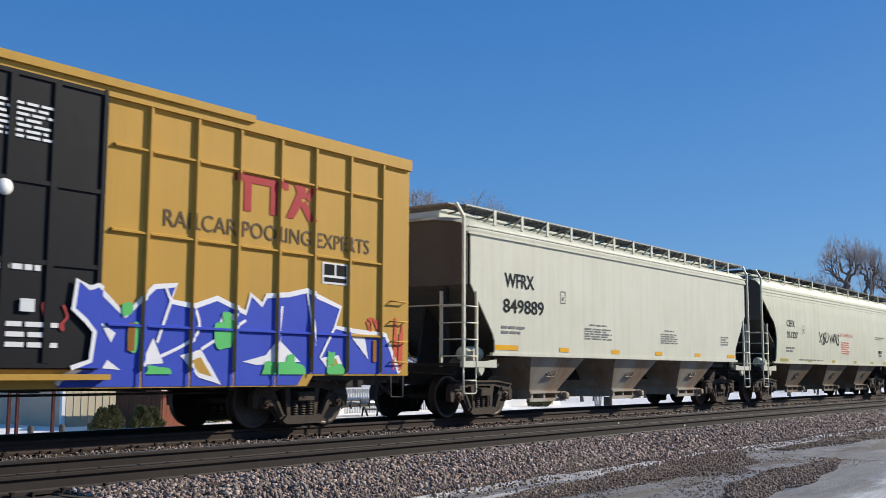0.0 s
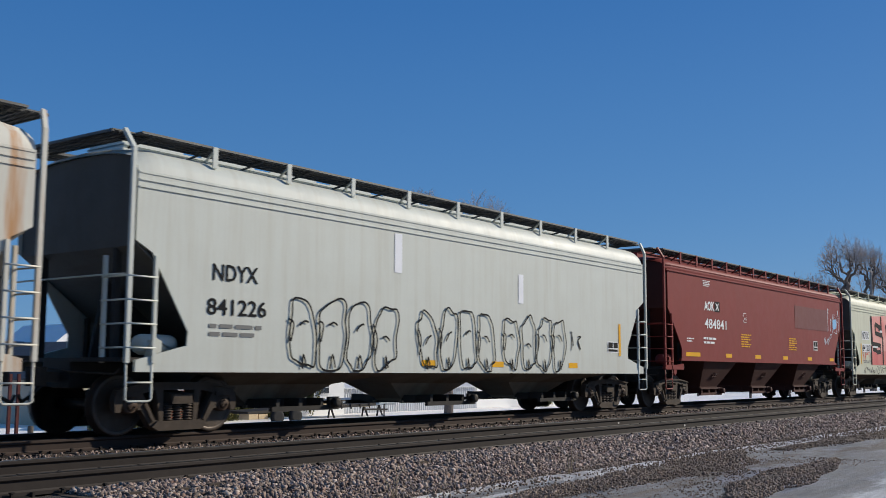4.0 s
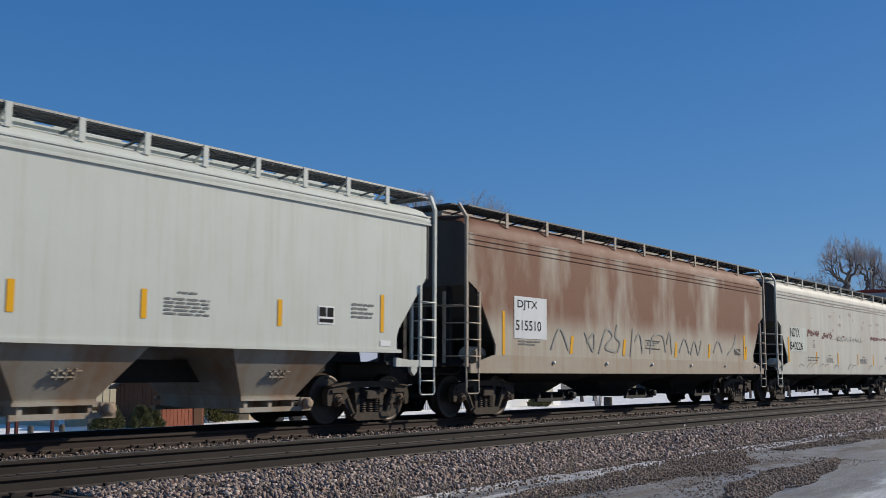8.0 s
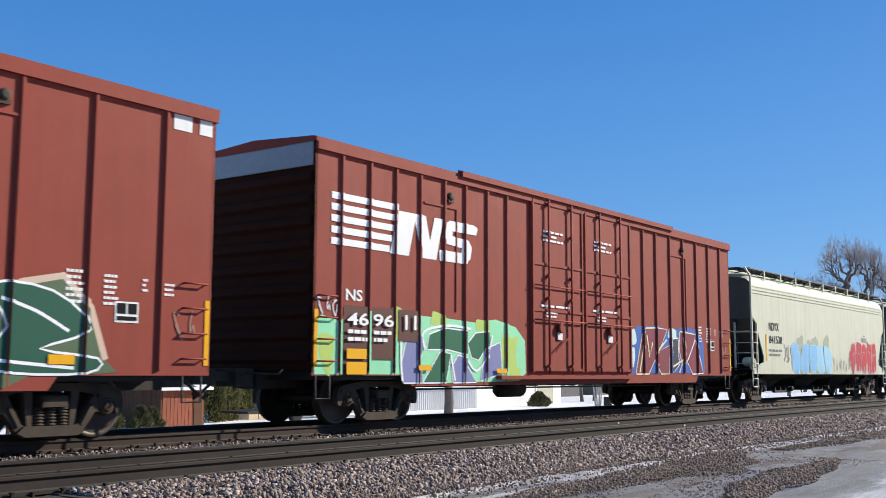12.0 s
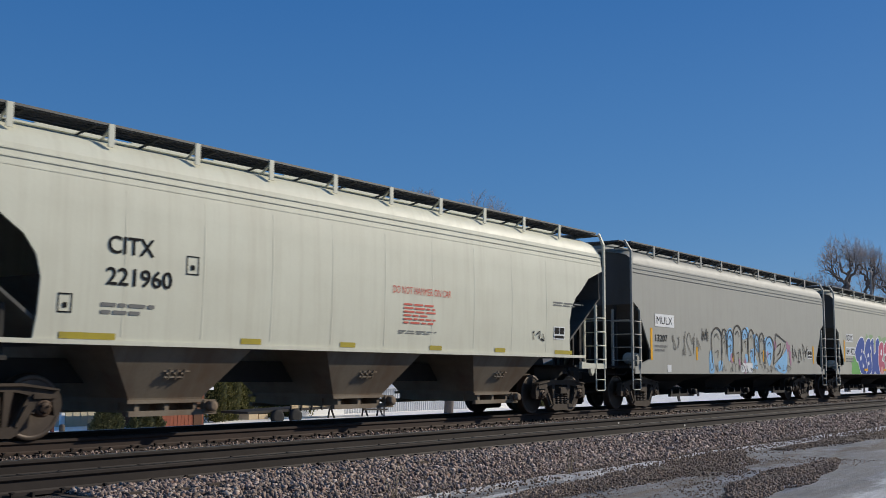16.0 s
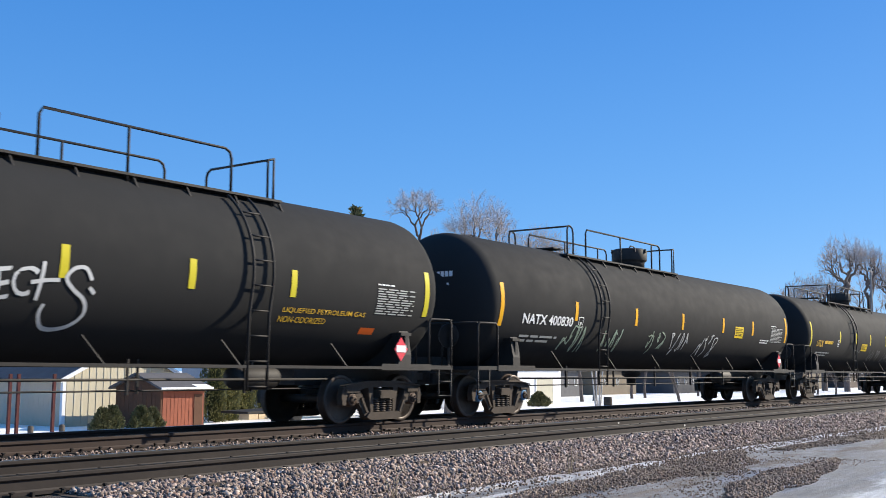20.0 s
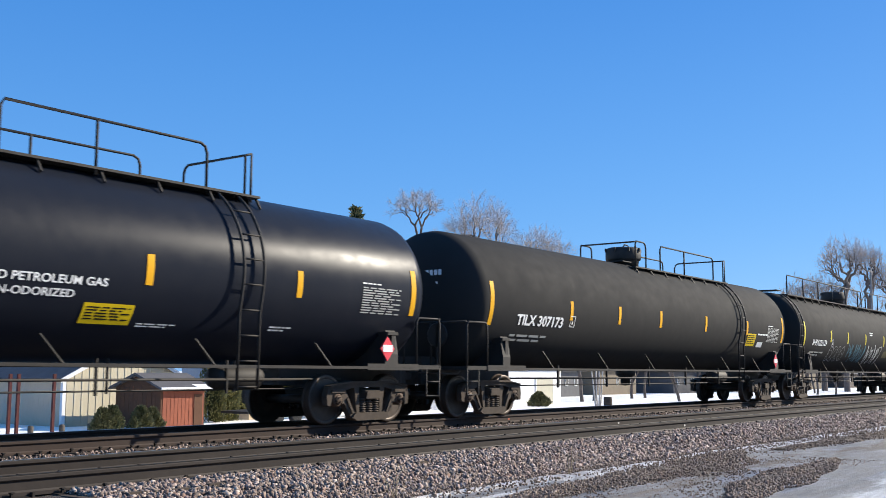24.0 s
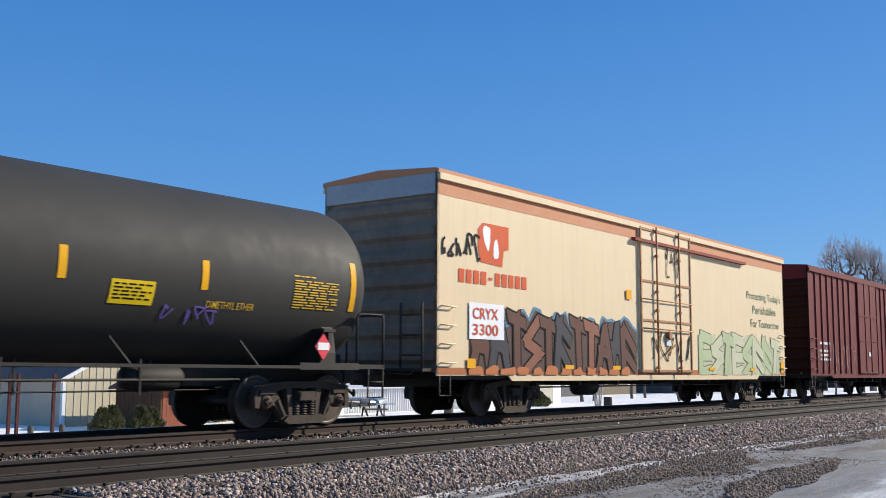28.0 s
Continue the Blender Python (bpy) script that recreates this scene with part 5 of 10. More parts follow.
# rust-streaked car
c, s = hopper("covered_hopper", "white covered hopper car streaked with orange rust", 53.75, 17.0, "C", streaked, under=brown_under)
s.text("SHPX", 2.06, 2.94, 2.55, 2.77, black_ink)
s.text("454394", 2.02, 3.34, 2.06, 2.30, black_ink)
small_square(s, 3.55, 2.4, grey_ink)
common(s, 17, 53, (1.9, 3.0, 1.5, 1.72), [(1.34, 1.47, 1.45, 2.34), (3.85, 3.95, 1.5, 1.88)], (14.51, 15.06, 1.57, 1.93), None, ())
graffiti_shards(s, 5.75, 10.5, 1.0, 1.98, [ink("silver", (0.55, 0.55, 0.60)), ink("silver_white", (0.72, 0.72, 0.76))], black_ink, ink("lilac", (0.33, 0.31, 0.47)), 6, 14, black_ink, 0.05)
s.bars(4.4, 5.7, 1.02, 1.16, 1, black_ink, seed=2)

# cream car with drawn tags
c, s = hopper("covered_hopper", "pale grey covered hopper car with black outline graffiti", 72.4, 16.5, "C", pale, under=brown_under)
s.text("NDYX", 1.45, 2.4, 2.38, 2.64, black_ink)
s.text("841226", 1.35, 2.6, 1.84, 2.1, black_ink)
common(s, 16, 72, (1.4, 2.5, 1.45, 1.7), [(15.02, 15.14, 1.4, 2.22), (12.45, 12.87, 1.08, 1.2), (9.2, 9.65, 1.08, 1.2), (6.75, 7.2, 1.08, 1.2)], (14.41, 15.0, 1.48, 1.76), None, ())
graffiti_bubbles(s, 3.1, 6.0, 1.0, 2.2, [None], black_ink, 4, 30, width=0.045, name="graffiti")
graffiti_bubbles(s, 6.6, 9.3, 1.0, 2.2, [None], black_ink, 4, 31, width=0.045, name="graffiti")
graffiti_bubbles(s, 9.6, 12.35, 1.0, 2.2, [None], black_ink, 4, 32, width=0.045, name="graffiti")
scrawl(s, 12.5, 13.1, 1.5, 1.9, black_ink, 2, 33, 0.03)
s.quads([(5.9, 6.12, 2.85, 3.6), (10.25, 10.45, 2.5, 3.15)], ink("white", (0.85, 0.85, 0.87)), "paint_smear")

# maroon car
# its end walls take a darker maroon that holds their shade
c, s = hopper("covered_hopper", "maroon covered hopper car with white lettering", 90.3, 16.75, "A", maroon, end_mat=paint("shaded_maroon_end", (0.07, 0.02, 0.016), 0.65, 0.3, (0.04, 0.02, 0.015), 0.3, (0.05, 0.02, 0.015)), under=paint("maroon_grime", (0.075, 0.026, 0.02), 0.7, 0.4, (0.04, 0.02, 0.015), 0.3, (0.05, 0.02, 0.015)))
s.text("AOK", 2.71, 3.5, 2.86, 3.15, white_ink, 0.03)
s.quads([(3.52, 3.92, 2.85, 3.17)], black_ink, "black_patch")
s.text("X", 3.58, 3.86, 2.9, 3.12, white_ink, 0.02)
s.text("484841", 2.72, 4.43, 2.32, 2.62, white_ink)
s.bars(2.65, 3.2, 3.57, 3.77, 4, white_ink, seed=3)
small_square(s, 5.9, 2.62, white_ink, 0.26)
common(s, 16, 90, (2.62, 3.6, 1.8, 2.05), [(1.32, 2.35, 1.46, 1.58), (4.34, 4.82, 1.46, 1.58), (6.87, 7.41, 1.46, 1.58), (9.6, 10.1, 1.46, 1.58), (12.3, 12.8, 1.46, 1.58), (15.0, 15.5, 1.46, 1.58)], (13.03, 13.53, 1.85, 2.2), ink_mat=white_ink, warn=())
s.bars(5.66, 6.53, 1.78, 2.24, 6, yellow_tape, seed=4)
s.bars(10.26, 11.1, 1.77, 2.24, 6, yellow_tape, seed=5)
s.quads([(11.0, 14.9, 2.62, 3.45)], paint("maroon_patch", (0.14, 0.022, 0.018), 0.5, 0.05, streak=0.05, bumpy=0), "repaint_patch")
scrawl(s, 14.9, 16.3, 2.6, 3.5, ink("white_thin", (0.6, 0.65, 0.7)), 5, 44, 0.03)
scrawl(s, 14.4, 15.4, 2.1, 2.5, ink("white_thin", (0.6, 0.65, 0.7)), 3, 45, 0.04)
s.shape([blob(15.75, 2.95, 0.4, 0.45, random.Random(2), 9, 0.2)], ink("skyblue", (0.25, 0.5, 0.75)), "paint_blot", layer=4)
s.bars(1.4, 1.9, 1.85, 2.0, 2, white_ink, seed=8)

# cream car with large pink block letters
c, s = hopper("covered_hopper", "cream covered hopper car with tall pink block graffiti", 108.5, 16.5, "C", cream_old, under=brown_under)
s.quads([(1.47, 2.58, 2.44, 2.82), (1.5, 2.78, 1.9, 2.27)], white_patch, "repaint_patch")
s.text("NDYX", 1.49, 2.54, 2.49, 2.78, black_ink)
s.text("841207", 1.54, 2.7, 1.95, 2.22, black_ink)
scrawl(s, 1.4, 2.6, 1.55, 1.9, ink("red", (0.65, 0.10, 0.06)), 4, 50, 0.03)
common(s, 16, 108, (1.6, 2.7, 1.4, 1.55), [(1.23, 1.36, 1.39, 2.27), (14.2, 14.32, 1.4, 1.9)], (14.3, 14.9, 1.45, 1.75), None, ())
pink = paint("spray_pink", (0.70, 0.20, 0.19), 0.65, 0.75, (0.72, 0.52, 0.43), 0.3, (0.6, 0.12, 0.12), bumpy=0, spec=0.15)
pink_hot = paint("spray_pink_red", (0.55, 0.09, 0.09), 0.65, 0.6, (0.70, 0.36, 0.31), 0.3, (0.5, 0.07, 0.07), bumpy=0, spec=0.15)
BODIES = ([(3.04, 3.50), (3.08, 2.34), (2.81, 2.14), (2.82, 1.36), (4.72, 1.36), (4.81, 2.65), (4.63, 3.58)], [(4.66, 3.60), (4.86, 2.6), (4.80, 1.36), (6.45, 1.36), (6.66, 2.6), (6.64, 3.64)],
          [(6.50, 1.36), (6.70, 2.6), (6.68, 3.66), (8.55, 3.66), (8.66, 2.96), (8.78, 1.36)], [(8.82, 1.36), (8.74, 3.62), (10.82, 3.60), (10.84, 2.76), (10.78, 1.36)],
          [(10.88, 1.36), (10.92, 3.60), (12.66, 3.60), (12.95, 2.64), (13.55, 2.25), (13.65, 1.9), (13.5, 1.36)])
for p in BODIES:
    s.shape([p], pink, "graffiti_fill", layer=2)
s.quads([(2.86, 4.7, 1.38, 1.95), (4.84, 5.4, 1.38, 2.0), (6.02, 6.45, 1.38, 1.95), (6.55, 7.05, 1.38, 1.8), (8.05, 8.72, 1.38, 2.0), (8.86, 10.75, 1.38, 1.86), (10.95, 11.45, 1.38, 1.96), (12.6, 13.4, 1.38, 1.8)], pink_hot, "graffiti_shade", layer=3)
# heavy black strokes between and inside the letters
HEAVY = ([(3.02, 3.52), (3.06, 2.30)], [(2.88, 2.2), (2.84, 1.38)], [(4.63, 3.56), (4.63, 2.66)], [(4.62, 2.74), (4.83, 2.6), (4.76, 1.38)], [(3.63, 3.18), (4.62, 3.03)], [(3.63, 3.18), (3.65, 2.79), (4.65, 2.70)], [(4.28, 3.08), (4.28, 2.9)],
         [(3.0, 2.29), (3.78, 2.27), (4.41, 2.24), (4.39, 1.96), (3.74, 1.93)], [(3.1, 2.08), (3.75, 2.0)], [(5.49, 3.18), (6.04, 3.16), (6.02, 2.83), (5.5, 2.8), (5.49, 3.2)], [(5.48, 2.21), (5.99, 2.19), (5.96, 1.69), (5.46, 1.67), (5.48, 2.23)], [(5.71, 1.66), (5.69, 1.38)],
         [(6.64, 3.64), (6.68, 2.59), (6.47, 1.38)], [(7.2, 3.59), (7.17, 2.71), (7.81, 2.73), (7.83, 3.6)], [(7.08, 1.68), (7.18, 2.15), (7.73, 2.18), (8.02, 2.03), (7.91, 1.7), (7.8, 1.38)], [(7.31, 1.75), (7.29, 1.38)], [(8.62, 3.64), (8.66, 2.76), (8.07, 2.6)], [(8.7, 2.6), (8.8, 1.38)],
         [(9.45, 3.14), (9.51, 2.85), (10.15, 2.9), (10.78, 2.88)], [(9.45, 3.16), (9.95, 3.23), (10.01, 3.01), (10.68, 3.03)], [(9.46, 2.27), (9.46, 1.93), (10.36, 1.99), (10.36, 2.32), (9.46, 2.29)], [(10.36, 2.28), (10.72, 2.28)], [(10.85, 3.58), (10.84, 1.38)],
         [(11.56, 3.06), (11.67, 2.8), (12.49, 2.88), (12.45, 3.16), (11.56, 3.08)], [(11.44, 1.7), (11.67, 2.2), (12.36, 2.17), (12.72, 1.76)], [(11.78, 2.08), (11.66, 1.38)], [(12.48, 1.72), (12.24, 1.38)], [(12.79, 3.58), (13.1, 2.59), (13.61, 2.29), (13.68, 1.89)], [(13.50, 1.69), (13.46, 1.38)])
for ln in HEAVY:
    s.strokes([ln], 0.20, black_ink, "graffiti_outline", layer=5)
for x0, x1, z0, z1 in ((4.38, 4.8, 2.83, 2.93), (3.1, 3.95, 2.13, 2.2), (5.62, 5.9, 2.92, 3.06), (5.6, 5.84, 1.82, 2.08), (7.33, 7.66, 2.84, 3.56), (7.40, 7.7, 1.4, 1.98), (9.66, 9.92, 2.96, 3.1), (9.64, 10.2, 2.06, 2.18), (11.78, 12.32, 2.92, 3.04), (11.84, 12.12, 1.4, 2.0)):
    s.quads([(x0, x1, z0, z1)], white_patch, "graffiti_gap", layer=6)
scrawl(s, 1.5, 10.8, 1.0, 1.27, ink("soft_black", (0.06, 0.05, 0.04)), 34, 52, 0.028)
scrawl(s, 13.5, 14.3, 1.7, 2.0, black_ink, 3, 53, 0.03)

# pale car, angled ends
c, s = hopper("covered_hopper", "pale grey covered hopper car with orange upright bars", 126.6, 15.85, "A", pale, under=rust_under, walk_mat=walk_light)
s.text("NAHX", 1.48, 2.67, 3.29, 3.64, grey_ink, 0.004)
s.text("66134", 1.5, 2.78, 2.82, 3.14, grey_ink, 0.006)
small_square(s, 3.43, 3.12, grey_ink, 0.27)
common(s, 15, 126, (1.43, 2.35, 1.76, 1.97), [(1.21, 1.35, 1.71, 2.59), (4.11, 4.23, 1.7, 2.14), (6.82, 6.93, 1.72, 2.15), (8.92, 9.02, 1.73, 2.16), (11.66, 11.76, 1.72, 2.16), (14.3, 14.4, 1.7, 2.4)], (12.63, 13.04, 1.79, 2.11), None, ((5.62, 6.41), (9.34, 10.2)), (1.78, 2.16))
s.quads([(1.1, 1.35, 1.45, 1.56), (14.3, 14.6, 1.45, 1.55)], white_ink, "reflective_bar")
s.bars(13.5, 14.1, 1.9, 2.2, 4, grey_ink, seed=9)

# rusted car
c, s = hopper("covered_hopper", "heavily rusted covered hopper car with a white number patch", 143.75, 17.25, "C", rusty, trim=paint("rusty_sill", (0.42, 0.36, 0.28), 0.6, 0.3, (0.2, 0.12, 0.06), 0.3, (0.3, 0.14, 0.05)), under=steel_black)
part("roof_rust", geo_roof("C", 17.25), rust_roof, c, at=(0, 0, 0.004))
s.quads([(1.72, 3.1, 1.72, 2.66)], white_patch, "repaint_patch")
s.text("DJTX", 1.85, 2.7, 2.35, 2.58, black_ink)
s.text("515510", 1.78, 2.85, 1.9, 2.13, black_ink)
common(s, 17, 143, (1.9, 2.8, 1.55, 1.68), [(1.25, 1.35, 1.35, 2.3), (15.4, 15.52, 1.4, 2.2)], None, None, ())
s.quads([(14.62, 15.1, 1.55, 1.75)], ink("panel_dark", (0.08, 0.07, 0.06)), "inspection_panel")
for x in (3.4, 6.0, 8.6, 11.2, 13.8, 16.4):
    part("marker_lens", Geo().lathe([(0.001, -1.60), (0.04, -1.59), (0.045, -1.57)], 10, "y", (x, 0, 1.2)), white_ink, c)
for x in (4.15, 6.88, 10.07, 12.47, 15.5):
    s.shape([[(x, 1.42), (x + 0.13, 1.42), (x + 0.21, 1.84), (x + 0.08, 1.84)]], yellow_tape, "reflective_bar")
s.strokes([[(8.24, 1.64), (9.11, 1.62), (9.11, 1.83), (8.24, 1.85), (8.24, 1.64)]], 0.025, ink("panel_dark", (0.08, 0.07, 0.06)), "panel_outline")
s.bars(8.32, 9.03, 1.68, 1.8, 2, grey_ink, seed=12)
# a big faded tag, letter after letter, worn through by the weather
tag = [[(3.3, 1.5), (3.7, 2.0), (4.1, 1.5)], [(4.9, 1.95), (5.3, 1.5), (5.36, 1.95), (5.0, 1.7)], [(5.6, 1.45), (6.0, 2.05), (6.35, 1.9), (5.95, 1.6), (6.5, 1.5)], [(6.61, 2.2), (6.5, 1.9), (6.75, 1.75), (6.6, 1.5)], [(7.33, 1.39), (7.5, 2.14)], [(7.6, 1.8), (7.9, 2.0), (8.05, 1.49)],
       [(8.5, 1.5), (8.7, 1.95), (9.3, 2.0), (9.5, 1.55)], [(9.57, 1.78), (9.8, 2.1), (9.9, 1.5)], [(10.4, 1.55), (10.8, 1.95), (11.1, 1.55)], [(11.2, 1.5), (11.5, 1.9), (11.75, 1.52), (12.0, 1.95)], [(12.9, 1.6), (13.3, 1.95), (13.6, 1.6)], [(14.0, 1.55), (14.5, 1.8), (14.77, 2.2)], [(14.6, 1.74), (15.12, 1.6)]]
s.strokes([smooth_line(p) for p in tag], 0.06, ink("scuff_grey", (0.355, 0.335, 0.29)), "spray_tag")

# weathered cream car
c, s = hopper("covered_hopper", "weathered cream covered hopper car with patched numbers", 162.4, 16.45, "C", weathered, under=steel_black)
s.quads([(1.33, 3.13, 1.78, 2.66)], pale, "repaint_patch")
s.text("NDYX", 1.35, 2.36, 2.3, 2.62, black_ink)
s.text("840226", 1.3, 2.67, 1.83, 2.12, black_ink)
small_square(s, 3.9, 1.95, grey_ink)
common(s, 16, 162, (3.2, 4.6, 1.4, 1.6), [(1.06, 1.2, 1.39, 2.28), (4.23, 4.35, 1.35, 1.8), (6.96, 7.07, 1.34, 1.79), (9.8, 9.9, 1.34, 1.79), (12.2, 12.3, 1.34, 1.79), (14.9, 15.0, 1.4, 1.9)], (14.23, 14.9, 1.48, 1.79), None, ((5.5, 6.4), (10.2, 11.2)), (1.4, 1.7))
rub = ink("scraped_red", (0.17, 0.06, 0.05))
rnd = random.Random(77)
rows = ((3.25, 4.71, 2.50, 46, 0.05), (5.07, 6.34, 2.46, 40, 0.06), (6.6, 9.6, 2.40, 10, 0.06), (11.9, 13.9, 2.52, 50, 0.035), (14.1, 15.7, 2.54, 34, 0.04))
s.shape([blob(rnd.uniform(x0, x1), z + rnd.gauss(0, dz), rnd.uniform(0.04, 0.26), rnd.uniform(0.02, 0.09), rnd, 7, 0.5) for x0, x1, z, n, dz in rows for _ in range(n)], rub, "scrape_mark")
s.shape([blob(rnd.uniform(1.0, 15.6), rnd.gauss(3.74, 0.05), rnd.uniform(0.15, 0.9), rnd.uniform(0.02, 0.08), rnd, 8, 0.5) for _ in range(30)] + [blob(rnd.uniform(3.0, 14.0), rnd.gauss(3.2, 0.25), rnd.uniform(0.1, 0.5), rnd.uniform(0.03, 0.16), rnd, 8, 0.5) for _ in range(16)], ink("scraped_pink", (0.47, 0.38, 0.32)), "scrape_mark")
scrawl(s, 7.0, 10.6, 2.3, 2.5, ink("faded_grey", (0.3, 0.29, 0.27)), 9, 55, 0.025)
s.strokes([smooth_line([(x, 1.15 + 0.1 * rnd.random()), (x + 0.2, 1.32), (x + 0.55, 1.2 + 0.2 * rnd.random())]) for x in (2.2, 3.1, 3.6, 4.6, 5.2, 6.5, 8.4, 9.0, 11.5, 13.2)], 0.05, ink("scuff_brown", (0.36, 0.33, 0.28)), "scuff")

# two tall oxide-red cars
for q, L, ribs, doors, num, seed in ((180.85, 18.98, [0.76, 1.93, 3.07, 4.22, 5.42, 6.72, 13.27, 14.43, 15.65, 16.78, 18.02], [(6.95, 9.3), (9.36, 11.75)], ("470", "237"), 60),
                                     (202.1, 18.95, [0.69, 1.47, 2.22, 2.98, 3.77, 4.5, 5.3, 6.06, 12.77, 13.57, 14.49, 15.38, 16.32, 17.22, 18.13], [(7.02, 9.4), (9.46, 11.97)], ("4696", "11"), 61)):
    first = seed == 60
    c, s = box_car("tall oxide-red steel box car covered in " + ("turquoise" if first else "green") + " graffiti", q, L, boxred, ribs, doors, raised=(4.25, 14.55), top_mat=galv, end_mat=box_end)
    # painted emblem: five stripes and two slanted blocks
    for i in range(5):
        z = 3.22 + i * 0.205
        s.quads([(0.42 + 0.0 * i, 2.28 - 0.06 * (4 - i), z, z + 0.125)], white_ink, "painted_stripe", layer=2)
    s.shape([[(2.05, 3.2), (2.62, 3.2), (2.85, 4.05), (2.28, 4.05)], [(2.75, 4.05), (3.05, 3.2), (3.4, 3.2), (3.15, 4.05)], [(3.2, 3.2), (3.5, 3.2), (3.73, 4.05), (3.43, 4.05)]], white_ink, "painted_emblem", layer=2)
    sx = [(3.62, 3.2), (4.5, 3.2), (4.68, 3.32), (4.74, 3.56), (4.62, 3.7), (4.05, 3.74), (4.05, 3.84), (4.9, 3.84), (4.95, 4.0), (4.8, 4.05), (3.95, 4.05), (3.78, 3.95), (3.72, 3.68), (3.85, 3.56), (4.38, 3.52), (4.36, 3.42), (3.6, 3.42)]
    s.shape([sx], white_ink, "painted_emblem", layer=2)
    if first:
        s.quads([(0.06, 0.32, 4.62, 4.95), (0.34, 0.72, 4.55, 4.9), (18.15, 18.5, 4.62, 4.92), (18.65, 18.9, 4.62, 4.92)], white_patch, "white_corner")
    s.text("NS", 0.93, 1.5, 2.25, 2.5, white_ink, 0.02) if first else s.text("NS", 0.83, 1.28, 2.24, 2.45, white_ink, 0.02)
    if first:
        s.text("470", 0.9, 1.6, 1.78, 2.02, white_ink, 0.02)
        s.text("237", 2.1, 2.72, 1.8, 2.04, white_ink, 0.02)
    else:
        s.quads([(0.76, 1.42, 0.9, 2.15), (1.5, 2.15, 1.2, 2.15), (2.3, 2.9, 1.55, 2.15)], paint("brown_patch", (0.09, 0.03, 0.022), 0.5, 0.05, streak=0, bumpy=0), "repaint_patch", layer=9)
    s.bars(1.0, 1.5, 1.45, 1.7, 2, white_ink, seed=seed) if first else None
    s.quads([(0.03, 0.12, 1.05, 2.05), (L - 0.12, L - 0.03, 1.05, 2.05)], yellow_tape, "reflective_bar", layer=2)
    for dx in (doors[0][0] + 0.5, doors[1][0] + 0.5):
        sd = Side(c, lambda z: 1.61)
        sd.bars(dx, dx + 0.9, 3.95, 4.25, 3, white_ink, seed=seed + 3)
        sd.bars(dx - 0.1, dx + 1.2, 2.42, 2.52, 1, white_ink, seed=seed + 4)
        sd.bars(dx + 0.1, dx + 0.6, 2.2, 2.36, 2, white_ink, seed=seed + 5)
    for x, w, z0, z1, n in ((L - 2.55, 0.28, 1.85, 2.35, 6), (L - 1.95, 0.24, 1.85, 2.32, 6), (L - 1.3, 0.1, 2.08, 2.3, 3), (L - 0.9, 0.2, 2.04, 2.26, 3)):
        s.bars(x, x + w, z0, z1, n, white_ink, seed=seed + 6)
    scrawl(s, 0.08, 0.6, 1.95, 2.3, ink("white_thin", (0.6, 0.65, 0.7)), 3, seed + 20, 0.025)
    scrawl(s, L - 0.75, L - 0.3, 1.4, 1.9, ink("faded_tan", (0.32, 0.2, 0.15)), 2, seed + 21, 0.025)
    mark_panel(s, L - 1.75, L - 1.35, 1.65, 1.95)
    # raised access panels beside the doors
    for x0, x1 in ((3.1, 4.2), (L - 4.55, L - 3.35)):
        part("access_panel", Geo().box(x0, x1, -1.575, -1.55, 4.3, 4.34).box(x1 - 0.03, x1, -1.575, -1.55, 2.2, 4.3), boxred, c)
        part("lifting_eye", Geo().lathe([(0.03, -1.62), (0.08, -1.62), (0.08, -1.56)], 12, "y", (x1 - 0.25, 0, 4.55)).box(x1 - 0.34, x1 - 0.16, -1.6, -1.55, 4.42, 4.48), steel_dark, c)
    if first:
        tq, navy, hl = ink("turquoise", (0.16, 0.62, 0.58)), ink("navy", (0.012, 0.07, 0.19)), ink("lime", (0.45, 0.50, 0.08))
        s.low = 0.72
        rim = [(0.85, 0.92), (1.12, 1.06), (1.47, 1.42), (1.89, 1.67), (2.28, 1.9), (2.64, 2.13), (2.77, 2.2), (2.91, 2.1), (3.03, 2.3), (3.36, 2.05), (3.59, 2.23), (3.83, 2.15), (4.25, 2.34), (4.64, 2.12), (4.97, 2.05), (5.17, 2.26), (5.45, 2.05), (5.72, 2.24), (6.02, 2.02), (6.24, 2.2), (6.54, 2.0), (6.77, 2.08), (7.28, 1.9), (7.59, 1.06), (7.9, 0.72), (2.7, 0.72), (2.6, 0.92)]
        s.shape([rim], ink("harbour_blue", (0.014, 0.11, 0.27)), "graffiti_back", layer=0)
        s.strokes([rim[:24]], 0.05, hl, "graffiti_halo", layer=1)
        s.shape([[(2.02, 1.1), (2.07, 1.43), (2.29, 1.65), (2.65, 1.79), (2.83, 1.45), (2.48, 1.03), (2.18, 0.9)], [(6.5, 1.5), (7.05, 1.6), (6.9, 1.0), (6.45, 0.95)], [(3.7, 2.0), (3.9, 1.9), (3.85, 1.6), (3.6, 1.65)]], ink("plum", (0.10, 0.085, 0.19)), "graffiti_patch", layer=1)
        aqua, edge = ink("aqua", (0.40, 0.80, 0.86)), ink("violet_dark", (0.05, 0.05, 0.12))
